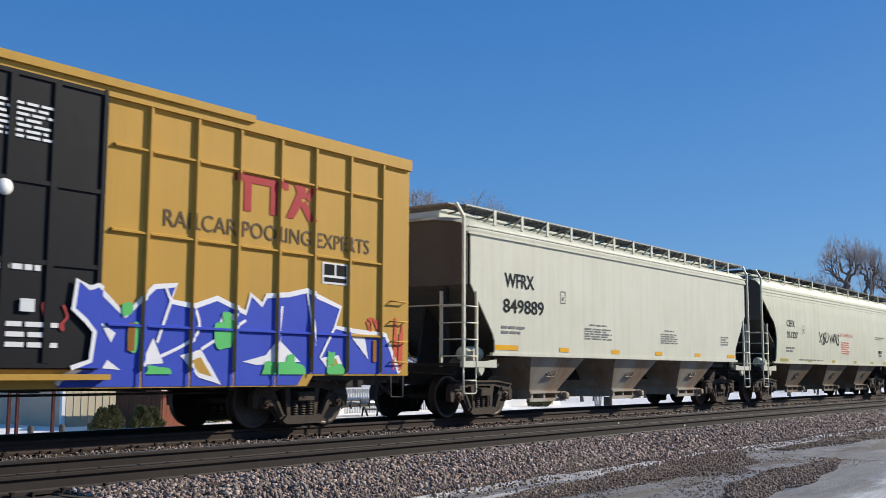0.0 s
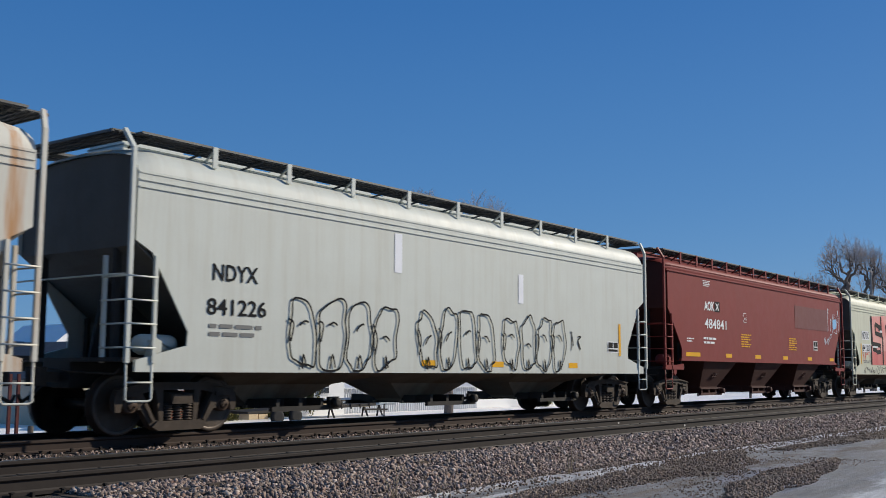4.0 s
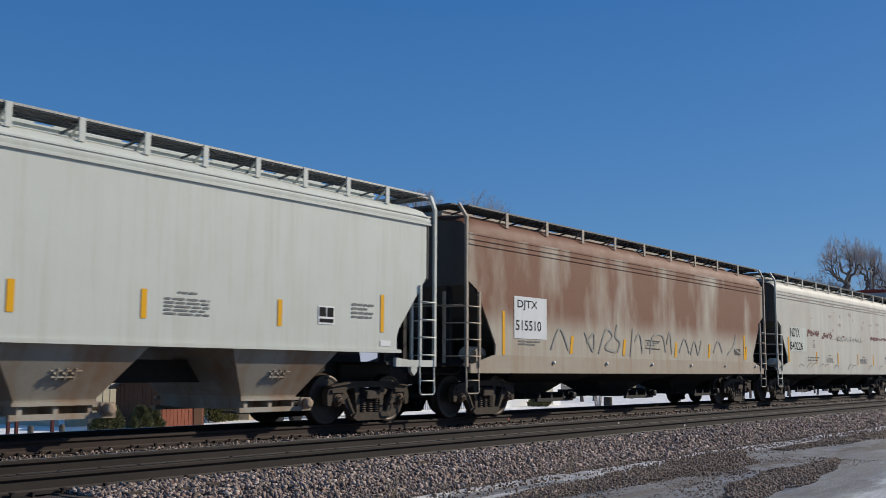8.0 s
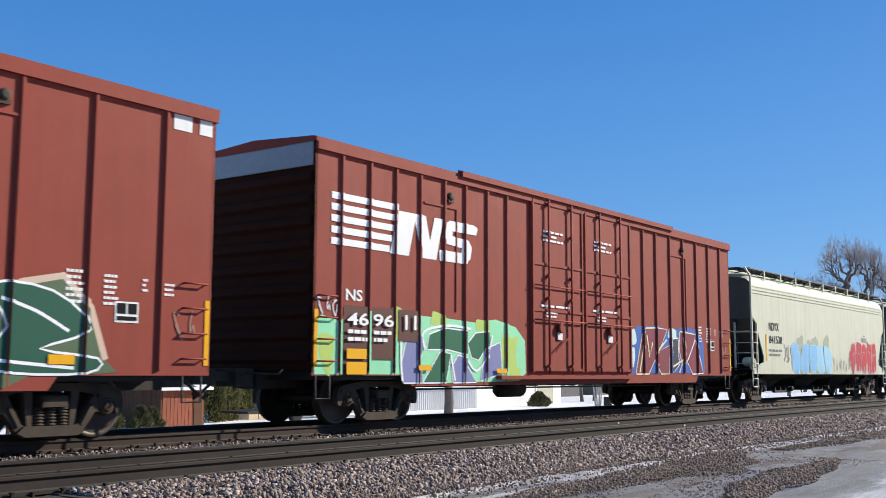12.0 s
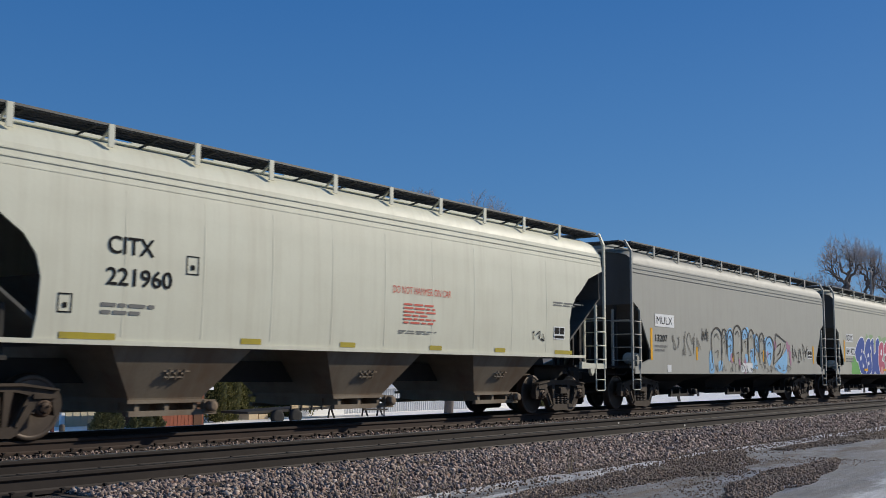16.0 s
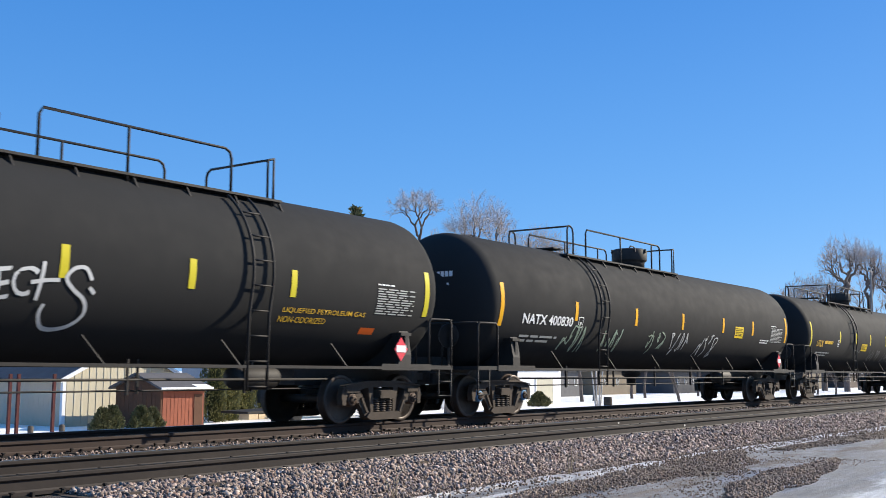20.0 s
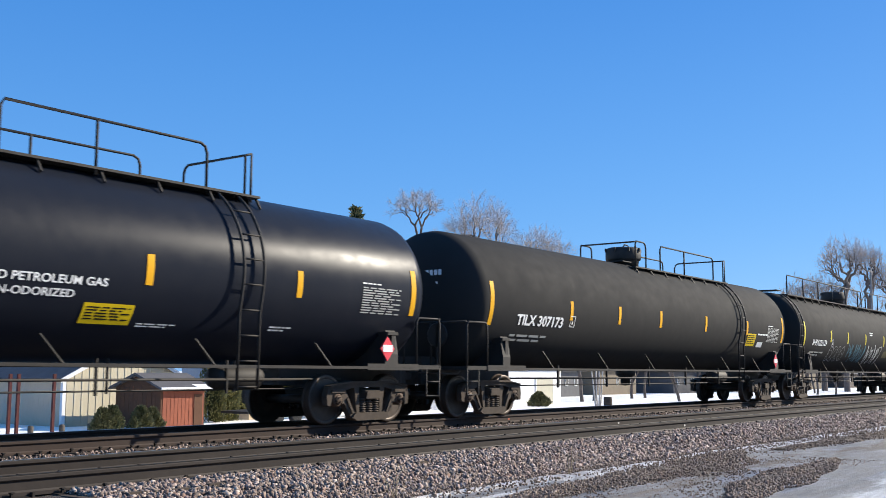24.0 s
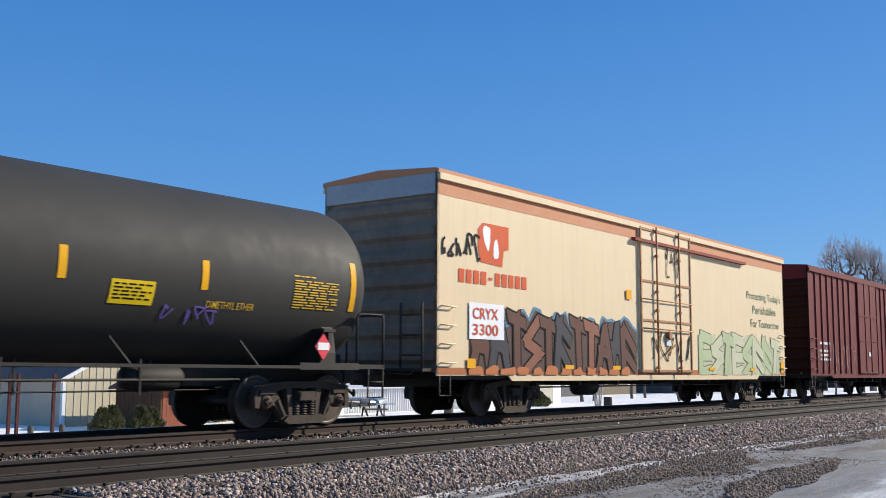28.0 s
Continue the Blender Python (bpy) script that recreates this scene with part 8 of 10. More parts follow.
def dirty_ice():
    """Crusted ice: white and clean farther on, grey and sandy where feet and gravel have passed."""
    m, nt, b = nodes_of("dirty_ice")
    f1 = noise_node(nt, 1.0, 7, 0.7, (0.5, 2.6, 1.0))
    f2 = noise_node(nt, 1.0, 8, 0.75, (3.0, 9.0, 1.0))
    c = mix(nt, ramp(nt, f1, 0.36, 0.58), (0.27, 0.25, 0.23), (0.56, 0.55, 0.535))
    c = mix(nt, times(nt, ramp(nt, f2, 0.50, 0.60), 0.75), c, (0.20, 0.175, 0.15))
    nt.links.new(c, b.inputs["Base Color"])
    b.inputs["Roughness"].default_value = 0.55
    bump(nt, b, f2, 0.7, 0.05)
    MATS["dirty_ice"] = m
    return m


def build_ground():
    ys = [-400, -60, -20, -5, 0, 2, 3.5, 5] + list(np.arange(5.4, 8.4, 0.2)) + [9, 12, 15, 16.5, 18, 20, 23, 27, 32, 40, 60, 120, 400, 1500, 4000]
    xs = [-4000, -400, -80, -20] + list(np.arange(-5, 40, 0.6)) + list(np.arange(40, 120, 4)) + [130, 160, 220, 320, 500, 1200, 4000]
    rows = []
    for x in xs:
        r = []
        for y in ys:
            z = ground_z(x, y)
            if -20 < x < 100 and y < 8.2:
                z += near_swell(x, y)
            r.append((x, y, z))
        rows.append(r)
    ob = part("ground", Geo().loft(rows, True), snow_ground())
    tagged(ob, "thawing snow, grey ice and wet gravel beside the tracks", "ground", kind="structure")


def build_bed():
    """The ballast bed under both tracks."""
    sec = [(7.75, -0.60), (8.0, -0.47), (8.35, -0.29), (8.62, -0.215), (8.9, -0.20), (10.7, -0.20), (11.3, -0.215), (12.0, -0.23), (12.7, -0.215), (13.2, -0.20), (15.0, -0.20), (15.6, -0.22), (16.4, -0.5), (17.2, -0.9)]
    xs = [-300, -60, -10] + list(np.arange(-2, 60, 0.25)) + list(np.arange(60, 130, 1.5)) + [160, 220, 320, 500]
    rows = [[(x, y + (0.05 * noise.noise(Vector((x * 1.3, i * 3.7, 0))) if i < 4 else 0), z + 0.02 * noise.noise(Vector((x * 3.1, y * 3.0, 5)))) for i, (y, z) in enumerate(sec)] for x in xs]
    m = plain("ballast_bed", (0.16, 0.125, 0.105), 0.9, 0, 0.8, 34, (0.05, 0.042, 0.038), 0.9, 0.03)
    ob = part("ballast_bed", Geo().loft(rows), m)
    tagged(ob, "bed of crushed pinkish-grey stone under two tracks", "ballast", kind="structure")


def stones(name, n, xr, yr, height, size, seed, material, label, power=1.0, place=None):
    """A heap of broken stones as one mesh."""
    rng = np.random.default_rng(seed)
    base = np.array([(-1, -1, -1), (1, -1, -1), (1, 1, -1), (-1, 1, -1), (-1, -1, 1), (1, -1, 1), (1, 1, 1), (-1, 1, 1)]) * 0.72
    faces = np.array([(0, 2, 1), (0, 3, 2), (4, 5, 6), (4, 6, 7), (0, 1, 5), (0, 5, 4), (1, 2, 6), (1, 6, 5), (2, 3, 7), (2, 7, 6), (3, 0, 4), (3, 4, 7)])
    x = xr[0] + (xr[1] - xr[0]) * rng.random(n) ** power
    y = rng.uniform(*yr, n)
    z = height(x, y) + rng.uniform(-0.3, 0.7, n) * size * 0.5
    if place:
        y = place(x, y)
    s = size * rng.uniform(0.5, 1.25, n)
    v = base[None] * (1 + rng.uniform(-0.7, 0.45, (n, 8, 3)))
    v *= rng.uniform(0.5, 1.15, (n, 1, 3))
    a = rng.uniform(0, 6.28, n)
    b = rng.uniform(-3.1, 3.1, n)
    c, sn = np.cos(a)[:, None], np.sin(a)[:, None]
    vx, vy, vz = v[..., 0] * c - v[..., 1] * sn, v[..., 0] * sn + v[..., 1] * c, v[..., 2]
    cb, sb = np.cos(b)[:, None], np.sin(b)[:, None]
    vy, vz = vy * cb - vz * sb, vy * sb + vz * cb
    v = np.stack([vx, vy, vz], -1) * s[:, None, None] * 0.5 + np.stack([x, y, z], -1)[:, None]
    f = (faces[None] + 8 * np.arange(n)[:, None, None]).reshape(-1, 3)
    me = bpy.data.meshes.new(name)
    me.vertices.add(n * 8)
    me.vertices.foreach_set("co", v.reshape(-1).astype(np.float32))
    me.loops.add(len(f) * 3)
    me.loops.foreach_set("vertex_index", f.reshape(-1).astype(np.int32))
    me.polygons.add(len(f))
    me.polygons.foreach_set("loop_start", np.arange(0, len(f) * 3, 3, dtype=np.int32))
    me.update(calc_edges=True)
    me.materials.append(material)
    ob = new(name, me)
    return tagged(ob, label, "stones", kind="stuff")


def rail_geo(y, x0=-300.0, x1=500.0):
    """136-pound rail section drawn along the track, head up at z = 0."""
    half = [(0.036, -0.002), (0.038, -0.010), (0.038, -0.036), (0.030, -0.046), (0.011, -0.056), (0.010, -0.140), (0.020, -0.158), (0.076, -0.174), (0.076, -0.186)]
    ring = [(y - a, z) for a, z in [(0.0, 0.0)] + half] + [(y + a, z) for a, z in half[::-1]]
    g = Geo()
    g.loft([[(x, a, z) for a, z in ring] for x in (x0, -20.0, 0.0, 20.0, 40.0, 80.0, x1)], False, True)
    return g


PAINT_MARKS = (((-0.755, (0.5, 0.47, 0.43), "white_mark"), (0.755, (0.5, 0.47, 0.43), "white_mark")), ((-0.755, (0.5, 0.12, 0.06), "red_mark"),))


def build_tracks():
    rust = plain("rail_rust", (0.040, 0.031, 0.026), 0.7, 0.08, 0.5, 5, (0.018, 0.014, 0.012))
    rust_warm = plain("rail_rust_warm", (0.058, 0.038, 0.029), 0.75, 0.05, 0.5, 5, (0.032, 0.023, 0.019))
    dark_head = plain("rail_head_dark", (0.016, 0.014, 0.013), 0.7, 0.0, 0.4, 6, (0.01, 0.009, 0.008), 0.0)
    bright = plain("rail_head", (0.30, 0.29, 0.28), 0.35, 0.9, 0.4, 6, (0.18, 0.17, 0.16), 0.0)
    wood = plain("tie_wood", (0.10, 0.075, 0.055), 0.85, 0, 0.7, 16, (0.04, 0.03, 0.025))
    iron = plain("spike_iron", (0.03, 0.025, 0.022), 0.7, 0.3, 0.4, 30)
    for k, yc in enumerate((9.83, 14.15)):
        tr = thing("track_%d" % (k + 1), "pair of worn steel rails spiked to timber ties in stone ballast", "railway track", (0, yc, 0), "parallel tracks", "structure")
        for s in (-1, 1):
            r = part("rail", rail_geo(s * 0.755), (rust, rust_warm)[k], tr, "rail with rusty sides")
            part("running_surface", Geo().box(-300, 500, s * 0.755 - 0.031, s * 0.755 + 0.031, 0.001, 0.004), bright if s > 0 else dark_head, r, "polished top of the rail" if s > 0 else "dark top of the rail")
        for y, col, nm in PAINT_MARKS[k]:
            part("paint_mark", Geo().box(20.41, 20.48, y - 0.013, y - 0.0105, -0.115, -0.08), plain(nm, col, 0.7, 0, 0.3, 30), tr, "small paint mark on the rail's web")
        def tie():
            return Geo().prism([(-0.115, -0.34), (0.115, -0.34), (0.115, -0.205), (0.105, -0.192), (-0.105, -0.192), (-0.115, -0.205)], -1.3, 1.3)
        rnd = random.Random(5 + k)
        for i in range(120):
            part("tie", tie, wood, tr, at=(4 + i * 0.495 + rnd.uniform(-0.02, 0.02), rnd.uniform(-0.05, 0.05), rnd.uniform(-0.006, 0.006)), turn=(0, 0, rnd.uniform(-1, 1)), key="tie")
        far, clips = Geo(), Geo()
        for i in range(150):
            x = 4 + (120 + i) * 0.495
            far.box(x - 0.115, x + 0.115, -1.3, 1.3, -0.34, -0.192)
        for i in range(160):
            x = 4 + i * 0.495
            for s in (-1, 1):
                for d in (-1, 1):
                    y = s * 0.755 + d * 0.095
                    dx = rnd.uniform(-0.05, 0.05)
                    clips.box(x + dx - 0.012, x + dx + 0.012, y - 0.014, y + 0.014, -0.2, -0.145 + rnd.uniform(0, 0.02))
                    clips.box(x + dx - 0.02, x + dx + 0.02, y - 0.026, y + 0.022, -0.15, -0.14)
                    clips.box(x + 0.16, x + 0.185, y - 0.02, y + 0.03, -0.2, -0.155)
                clips.box(x - 0.1, x + 0.1, s * 0.755 - 0.17, s * 0.755 + 0.17, -0.194, -0.186)
        tagged(part("ties", far, wood, tr), kind="stuff")
        tagged(part("spikes", clips, iron, tr), kind="stuff")


def bank(line, widths, x):
    """Middle and half width of a strip of loose ground at x."""
    xs, ys = [p[0] for p in line], [p[1] for p in line]
    return np.interp(x, xs, ys), np.interp(x, xs, widths)


def build_strip(name, label, line, widths, crown, material, seed, kind="stuff"):
    """A low strip of gravel or ice with frayed edges, domed over the ground."""
    x0, x1 = line[0][0], line[-1][0]
    n = int((x1 - x0) / 0.12)
    rows = []
    for i in range(n + 1):
        x = lerp(x0, x1, i / n)
        y, w = bank(line, widths, x)
        w *= min(1.0, 8 * i / n, 8 * (n - i) / n)
        fr = [1 + 0.75 * noise.noise(Vector((x * 1.1, s * 9.0, seed))) + 0.35 * noise.noise(Vector((x * 4.2, s * 5.0, seed))) for s in (-1, 1)]
        lo, hi = y - w * max(0.05, fr[0]), y + w * max(0.05, fr[1])
        row = []
        for k in range(9):
            u = k / 8
            yy = lerp(lo, hi, u)
            h = crown * (1 - abs(2 * u - 1) ** 2.2) + 0.012 * noise.noise(Vector((x * 3, yy * 9, seed)))
            row.append((x, yy, ground_z(x, yy) - 0.012 + max(0, h) + near_swell(x, yy)))
        rows.append(row)
    ob = part(name, Geo().loft(rows, True), material)
    return tagged(ob, label, "ground", kind=kind)


GRAVEL = (([(9.6, 6.55), (12.0, 6.8), (13.5, 6.75), (15.5, 6.75), (17.5, 7.15), (19.2, 7.45)], [0.1, 0.28, 0.32, 0.65, 0.42, 0.1]),
          ([(20.0, 7.0), (23.3, 6.95), (26.0, 6.9), (30.0, 6.85), (44.0, 6.8)], [0.1, 0.28, 0.38, 0.4, 0.3]),
          ([(11.8, 4.7), (13.8, 5.02), (16.0, 5.25), (18.4, 5.42)], [0.1, 0.30, 0.30, 0.06]))
ICE = [(8.6, 7.55), (11.5, 7.72), (13.2, 7.52), (15.0, 7.62), (17.5, 7.85), (18.8, 7.92), (20.5, 7.78), (22.5, 7.88), (25.0, 7.85), (29.0, 7.8), (60.0, 7.7)]

# thin sheets of ice between the ledge and the gravel: ends along the track, distance at each end, half width
ICE_SHEETS = ((9.4, 13.4, 7.05, 7.2, 0.16), (12.0, 15.4, 7.18, 7.36, 0.12), (14.6, 18.6, 7.34, 7.5, 0.17), (19.4, 24.0, 7.42, 7.5, 0.2), (22.0, 30.0, 7.25, 7.35, 0.16))


def build_stones():
    cols = [(0.06, 0.042, 0.033), (0.25, 0.175, 0.135), (0.36, 0.27, 0.215), (0.10, 0.073, 0.06), (0.58, 0.48, 0.405), (0.22, 0.125, 0.09), (0.27, 0.205, 0.17), (0.46, 0.335, 0.275), (0.07, 0.053, 0.045), (0.19, 0.142, 0.115)]
    m = varied("ballast_stone", cols, 0.85, 30)
    prof = lambda x, y: np.interp(y, [7.7, 8.0, 8.35, 8.62, 8.9], [-0.56, -0.46, -0.28, -0.205, -0.195])
    stones("ballast_stones", 15000, (6, 16), (7.9, 8.98), prof, 0.068, 11, m, "loose crushed stone on the ballast shoulder", 1.15)
    stones("ballast_stones", 12000, (6, 20), (7.84, 8.98), prof, 0.045, 21, m, "loose crushed stone on the ballast shoulder", 1.1)
    stones("ballast_stones", 13000, (16, 34), (7.9, 8.98), prof, 0.075, 12, m, "loose crushed stone on the ballast shoulder", 1.2)
    stones("ballast_stones", 5000, (33, 80), (7.95, 8.98), prof, 0.09, 22, m, "loose crushed stone on the ballast shoulder", 1.3)
    flat = lambda x, y: -0.205 + 0 * x
    stones("ballast_stones", 9000, (6, 30), (10.72, 13.2), flat, 0.055, 13, m, "loose crushed stone between the two tracks", 1.2)
    stones("ballast_stones", 5000, (28, 80), (10.72, 13.2), flat, 0.08, 14, m, "loose crushed stone between the two tracks", 1.4)
    stones("ballast_stones", 5000, (6, 40), (9.2, 10.5), lambda x, y: -0.225 + 0 * x, 0.055, 15, m, "loose crushed stone between the rails", 1.3)
    # a dirty ice ledge along the ballast's foot, and gravel banks thrown up on the road's ice
    build_strip("ice_ledge", "grey-white ledge of thawing ice along the ballast", ICE, [0.1, 0.42, 0.40, 0.34, 0.28, 0.2, 0.34, 0.52, 0.5, 0.42, 0.35], 0.06, dirty_ice(), 3)
    for k, (x0, x1, y0, y1, w) in enumerate(ICE_SHEETS):
        build_strip("ice_sheet", "thin sheet of dirty ice among the gravel", [(x0, y0), ((x0 + x1) / 2, (y0 + y1) / 2 + 0.05), (x1, y1)], [0.06, w, 0.05], 0.022, MATS["dirty_ice"], 30 + k)
    gr = varied("gravel_stone", [(0.09, 0.066, 0.05), (0.27, 0.195, 0.145), (0.18, 0.133, 0.10), (0.44, 0.345, 0.265), (0.13, 0.097, 0.078), (0.33, 0.225, 0.15), (0.24, 0.185, 0.155)], 0.9, 30)
    soil = plain("gravel_soil", (0.20, 0.15, 0.11), 0.95, 0, 0.8, 30, (0.10, 0.078, 0.056), 1.0, 0.03)
    for i, (line, widths) in enumerate(GRAVEL):
        build_strip("gravel_bank", "low bank of brown gravel on the icy road", line, widths, 0.06, soil, 5 + i)
        x0, x1 = line[0][0], line[-1][0]
        for k, size, n in ((0, 0.046, 1800), (1, 0.028, 5600)):
            def on_bank(x, y, line=line, widths=widths):
                c, w = bank(line, widths, x)
                return c + np.sign(y - 0.5) * np.abs(2 * y - 1) ** 1.25 * 1.45 * w + 0.22 * np.sin(x * 2.3 + c * 3) * w
            stones("gravel", int(n * min(1, (x1 - x0) / 8)), (x0, x1), (0.0, 1.0), lambda x, y: ground_np(x) - 0.008 + 0.042 * (1 - np.abs(2 * y - 1) ** 2), size, 40 + 3 * i + k, gr, "loose gravel on the icy road", 1.0, on_bank)
    stones("gravel", 1500, (9, 40), (6.6, 7.95), lambda x, y: ground_np(x), 0.034, 16, gr, "loose gravel on the verge", 1.2)
    stones("gravel", 2600, (8.8, 30), (7.25, 8.0), lambda x, y: ground_np(x) + 0.035, 0.032, 18, gr, "loose stones frozen onto the ice ledge", 1.0)
    stones("gravel", 2600, (10.2, 19), (4.9, 6.6), lambda x, y: ground_np(x) - 0.015, 0.026, 17, gr, "stray gravel on the ice", 1.0)


build_ground()
build_bed()
build_tracks()
build_stones()


def grass_stalk(x, y, z, seed):
    """Dry grass stalks at the foot of the ballast."""
    rnd = random.Random(seed)
    straw = plain("dry_straw", (0.42, 0.33, 0.2), 0.8, 0, 0.3, 20)
    g = thing("grass_tuft", "few dry grass stalks at the ballast's foot", "grass", (x, y, z), "dry grass tufts")
    for i in range(5):
        a, h = rnd.uniform(0, 6.28), rnd.uniform(0.2, 0.42)
        part("stalk", Geo().tube([(0.02 * i - 0.05, 0, -0.05), (0.02 * i - 0.05 + math.cos(a) * 0.05, math.sin(a) * 0.05, h * 0.6), (0.02 * i - 0.05 + math.cos(a) * 0.13, math.sin(a) * 0.13, h)], 0.004, 4, 0.002), straw, g)


for i, (x, y) in enumerate(((6.15, 7.8), (9.4, 7.72), (13.2, 7.6))):
    grass_stalk(x, y, ground_z(x, y) + 0.02, 70 + i)

# ---------------------------------------------------------------- beyond the tracks
bark = plain("bark", (0.17, 0.14, 0.12), 0.9, 0, 0.6, 9, (0.07, 0.057, 0.048), 0.6, 0.03)
twig = plain("twig_bark", (0.36, 0.30, 0.26), 0.9, 0, 0.4, 9, (0.22, 0.18, 0.155), 0.0)
snow_white = plain("roof_snow", (0.88, 0.85, 0.80), 0.7, 0, 0.2, 5, (0.76, 0.74, 0.72), 0.2, 0.02)
white_siding = plain("white_siding", (0.78, 0.78, 0.77), 0.6, 0, 0.15, 3, (0.62, 0.62, 0.6), 0.05)
glass_dark = plain("window_glass", (0.03, 0.035, 0.04), 0.08, 0, 0.1, 2, (0.05, 0.055, 0.06), 0.0)
shingle = plain("shingles", (0.12, 0.115, 0.115), 0.9, 0, 0.5, 14, (0.07, 0.065, 0.065), 0.4)


dark_bark = plain("dark_bark", (0.18, 0.148, 0.128), 0.9, 0, 0.6, 5, (0.10, 0.082, 0.07), 0.6, 0.03)
grey_bark = plain("grey_bark", (0.15, 0.125, 0.11), 0.9, 0, 0.6, 5, (0.07, 0.058, 0.05), 0.5, 0.03)
pale_twig = plain("pale_twig_bark", (0.42, 0.36, 0.32), 0.9, 0, 0.4, 9, (0.26, 0.215, 0.19), 0.0)
dark_twig = plain("dark_twig_bark", (0.36, 0.30, 0.27), 0.9, 0, 0.4, 9, (0.24, 0.20, 0.18), 0.0)


def bare_tree(name, label, at, height, spread, seed, trunk_r=0.28, fork=0.35, levels=6, lean=(0.0, 0.0), dense=3, up=0.55, tips=0.006, spray=14, reach=0.075, wide=None, loose=0.75, wiggle=0.24, wood=None, fine=None):
    """A leafless tree: trunk, limbs that fork again and again, and a haze of twigs."""
    rnd = random.Random(seed)
    tree = thing(name, label, "tree", at, "bare trees")
    trunk, limbs, twigs = Geo(), Geo(), Geo()
    ends = []

    def grow_limb(p, d, length, r, level):
        pts, q = [p], p
        n = 4 if level < 3 else 3
        for _ in range(n):
            d = (d + Vector((rnd.uniform(-1, 1), rnd.uniform(-1, 1), rnd.uniform(-0.4, 0.7))) * (0.16 if level == 0 else wiggle)).normalized()
            q = q + d * length / n
            pts.append(q)
        r2 = r * (0.66 if level else 0.75)
        (trunk if level == 0 else limbs if level < 4 else twigs).tube(pts, r, 8 if level == 0 else 5 if level < 3 else 3, max(tips, r2), caps=False)
        if level >= levels - 1:
            ends.extend((pts[i], pts[i + 1]) for i in range(n))
        if level >= levels:
            return
        for k in range(dense if level else 3):
            a = rnd.uniform(0, 2 * math.pi)
            out = Vector((math.cos(a), math.sin(a), 0))
            tilt = rnd.uniform(0.35, 0.95) * spread
            nd = (d + out * tilt + Vector((0, 0, up * rnd.uniform(0.1, 0.8)))).normalized()
            j = rnd.randint(max(1, n - 2), n)
            grow_limb(pts[j], nd, length * rnd.uniform(0.58, 0.82), max(tips, r2 * rnd.uniform(0.6, 0.85)), level + 1)

    grow_limb(Vector((0, 0, -0.2)), Vector((lean[0], lean[1], 1)).normalized(), height * fork, trunk_r, 0)
    # scale the whole to its height
    top = max(v[2] for g in (trunk, limbs, twigs) for v in g.v)
    k = height / top * (1.05 if wide else 1.0)
    # fine twigs along the last branches
    rng = np.random.default_rng(seed)
    a, b = np.array([e[0] for e in ends]), np.array([e[1] for e in ends])
    m = max(1, round(spray / 3))
    a, b = np.repeat(a, m, 0), np.repeat(b, m, 0)
    c = a + (b - a) * rng.random((len(a), 1))
    d = (b - a) / np.linalg.norm(b - a, axis=1)[:, None] + rng.normal(0, loose, (len(a), 3)) + np.array([0, 0, 0.05])
    d *= (height * reach / k * rng.uniform(0.35, 1.2, len(a)) / np.linalg.norm(d, axis=1))[:, None]
    u = np.cross(d, rng.normal(0, 1, (len(a), 3)))
    u *= (tips * 0.62 / k / np.linalg.norm(u, axis=1))[:, None]
    w = np.cross(d, u)
    w *= (tips * 0.62 / k / np.linalg.norm(w, axis=1))[:, None]
    v = np.stack([c + u, c - u * 0.5 + w * 0.87, c - u * 0.5 - w * 0.87, c + d], 1).reshape(-1, 3)
    i4 = 4 * np.arange(len(a))[:, None]
    twigs.add(v.tolist(), (np.array([[0, 1, 3], [1, 2, 3], [2, 0, 3]])[None] + i4[:, :, None]).reshape(-1, 3).tolist())
    # set the crown over its foot, at the width asked for
    if wide:
        tv = np.array(twigs.v)
        lo, hi = np.percentile(tv[:, :2], 3, 0), np.percentile(tv[:, :2], 97, 0)
        mid, zt = (lo + hi) / 2, tv[:, 2].max()
        kx = wide / k / max(hi - lo)
        for g in (trunk, limbs, twigs):
            fan = [0.9 + 0.15 * max(0, z) / zt for x, y, z in g.v]
            g.v = [((x - mid[0] * min(1, max(0, z) / zt / 0.7)) * kx * f, (y - mid[1] * min(1, max(0, z) / zt / 0.7)) * kx * f, z if z < 0.8 * zt else zt * (0.8 + 0.75 * (z / zt - 0.8))) for (x, y, z), f in zip(g.v, fan)]
    for g, nm, m in ((trunk, "trunk", wood or bark), (limbs, "branch_work", wood or bark), (twigs, "twig_mass", fine or twig)):
        if g.v:
            g.v = [(x * k, y * k, z * k) for x, y, z in g.v]
            me = bpy.data.meshes.new(nm)
            me.from_pydata(g.v, [], g.f)
            me.polygons.foreach_set("use_smooth", [True] * len(g.f))
            ob = part(nm, me, m, tree)
            if nm != "trunk":
                tagged(ob, kind="stuff")
    return tree


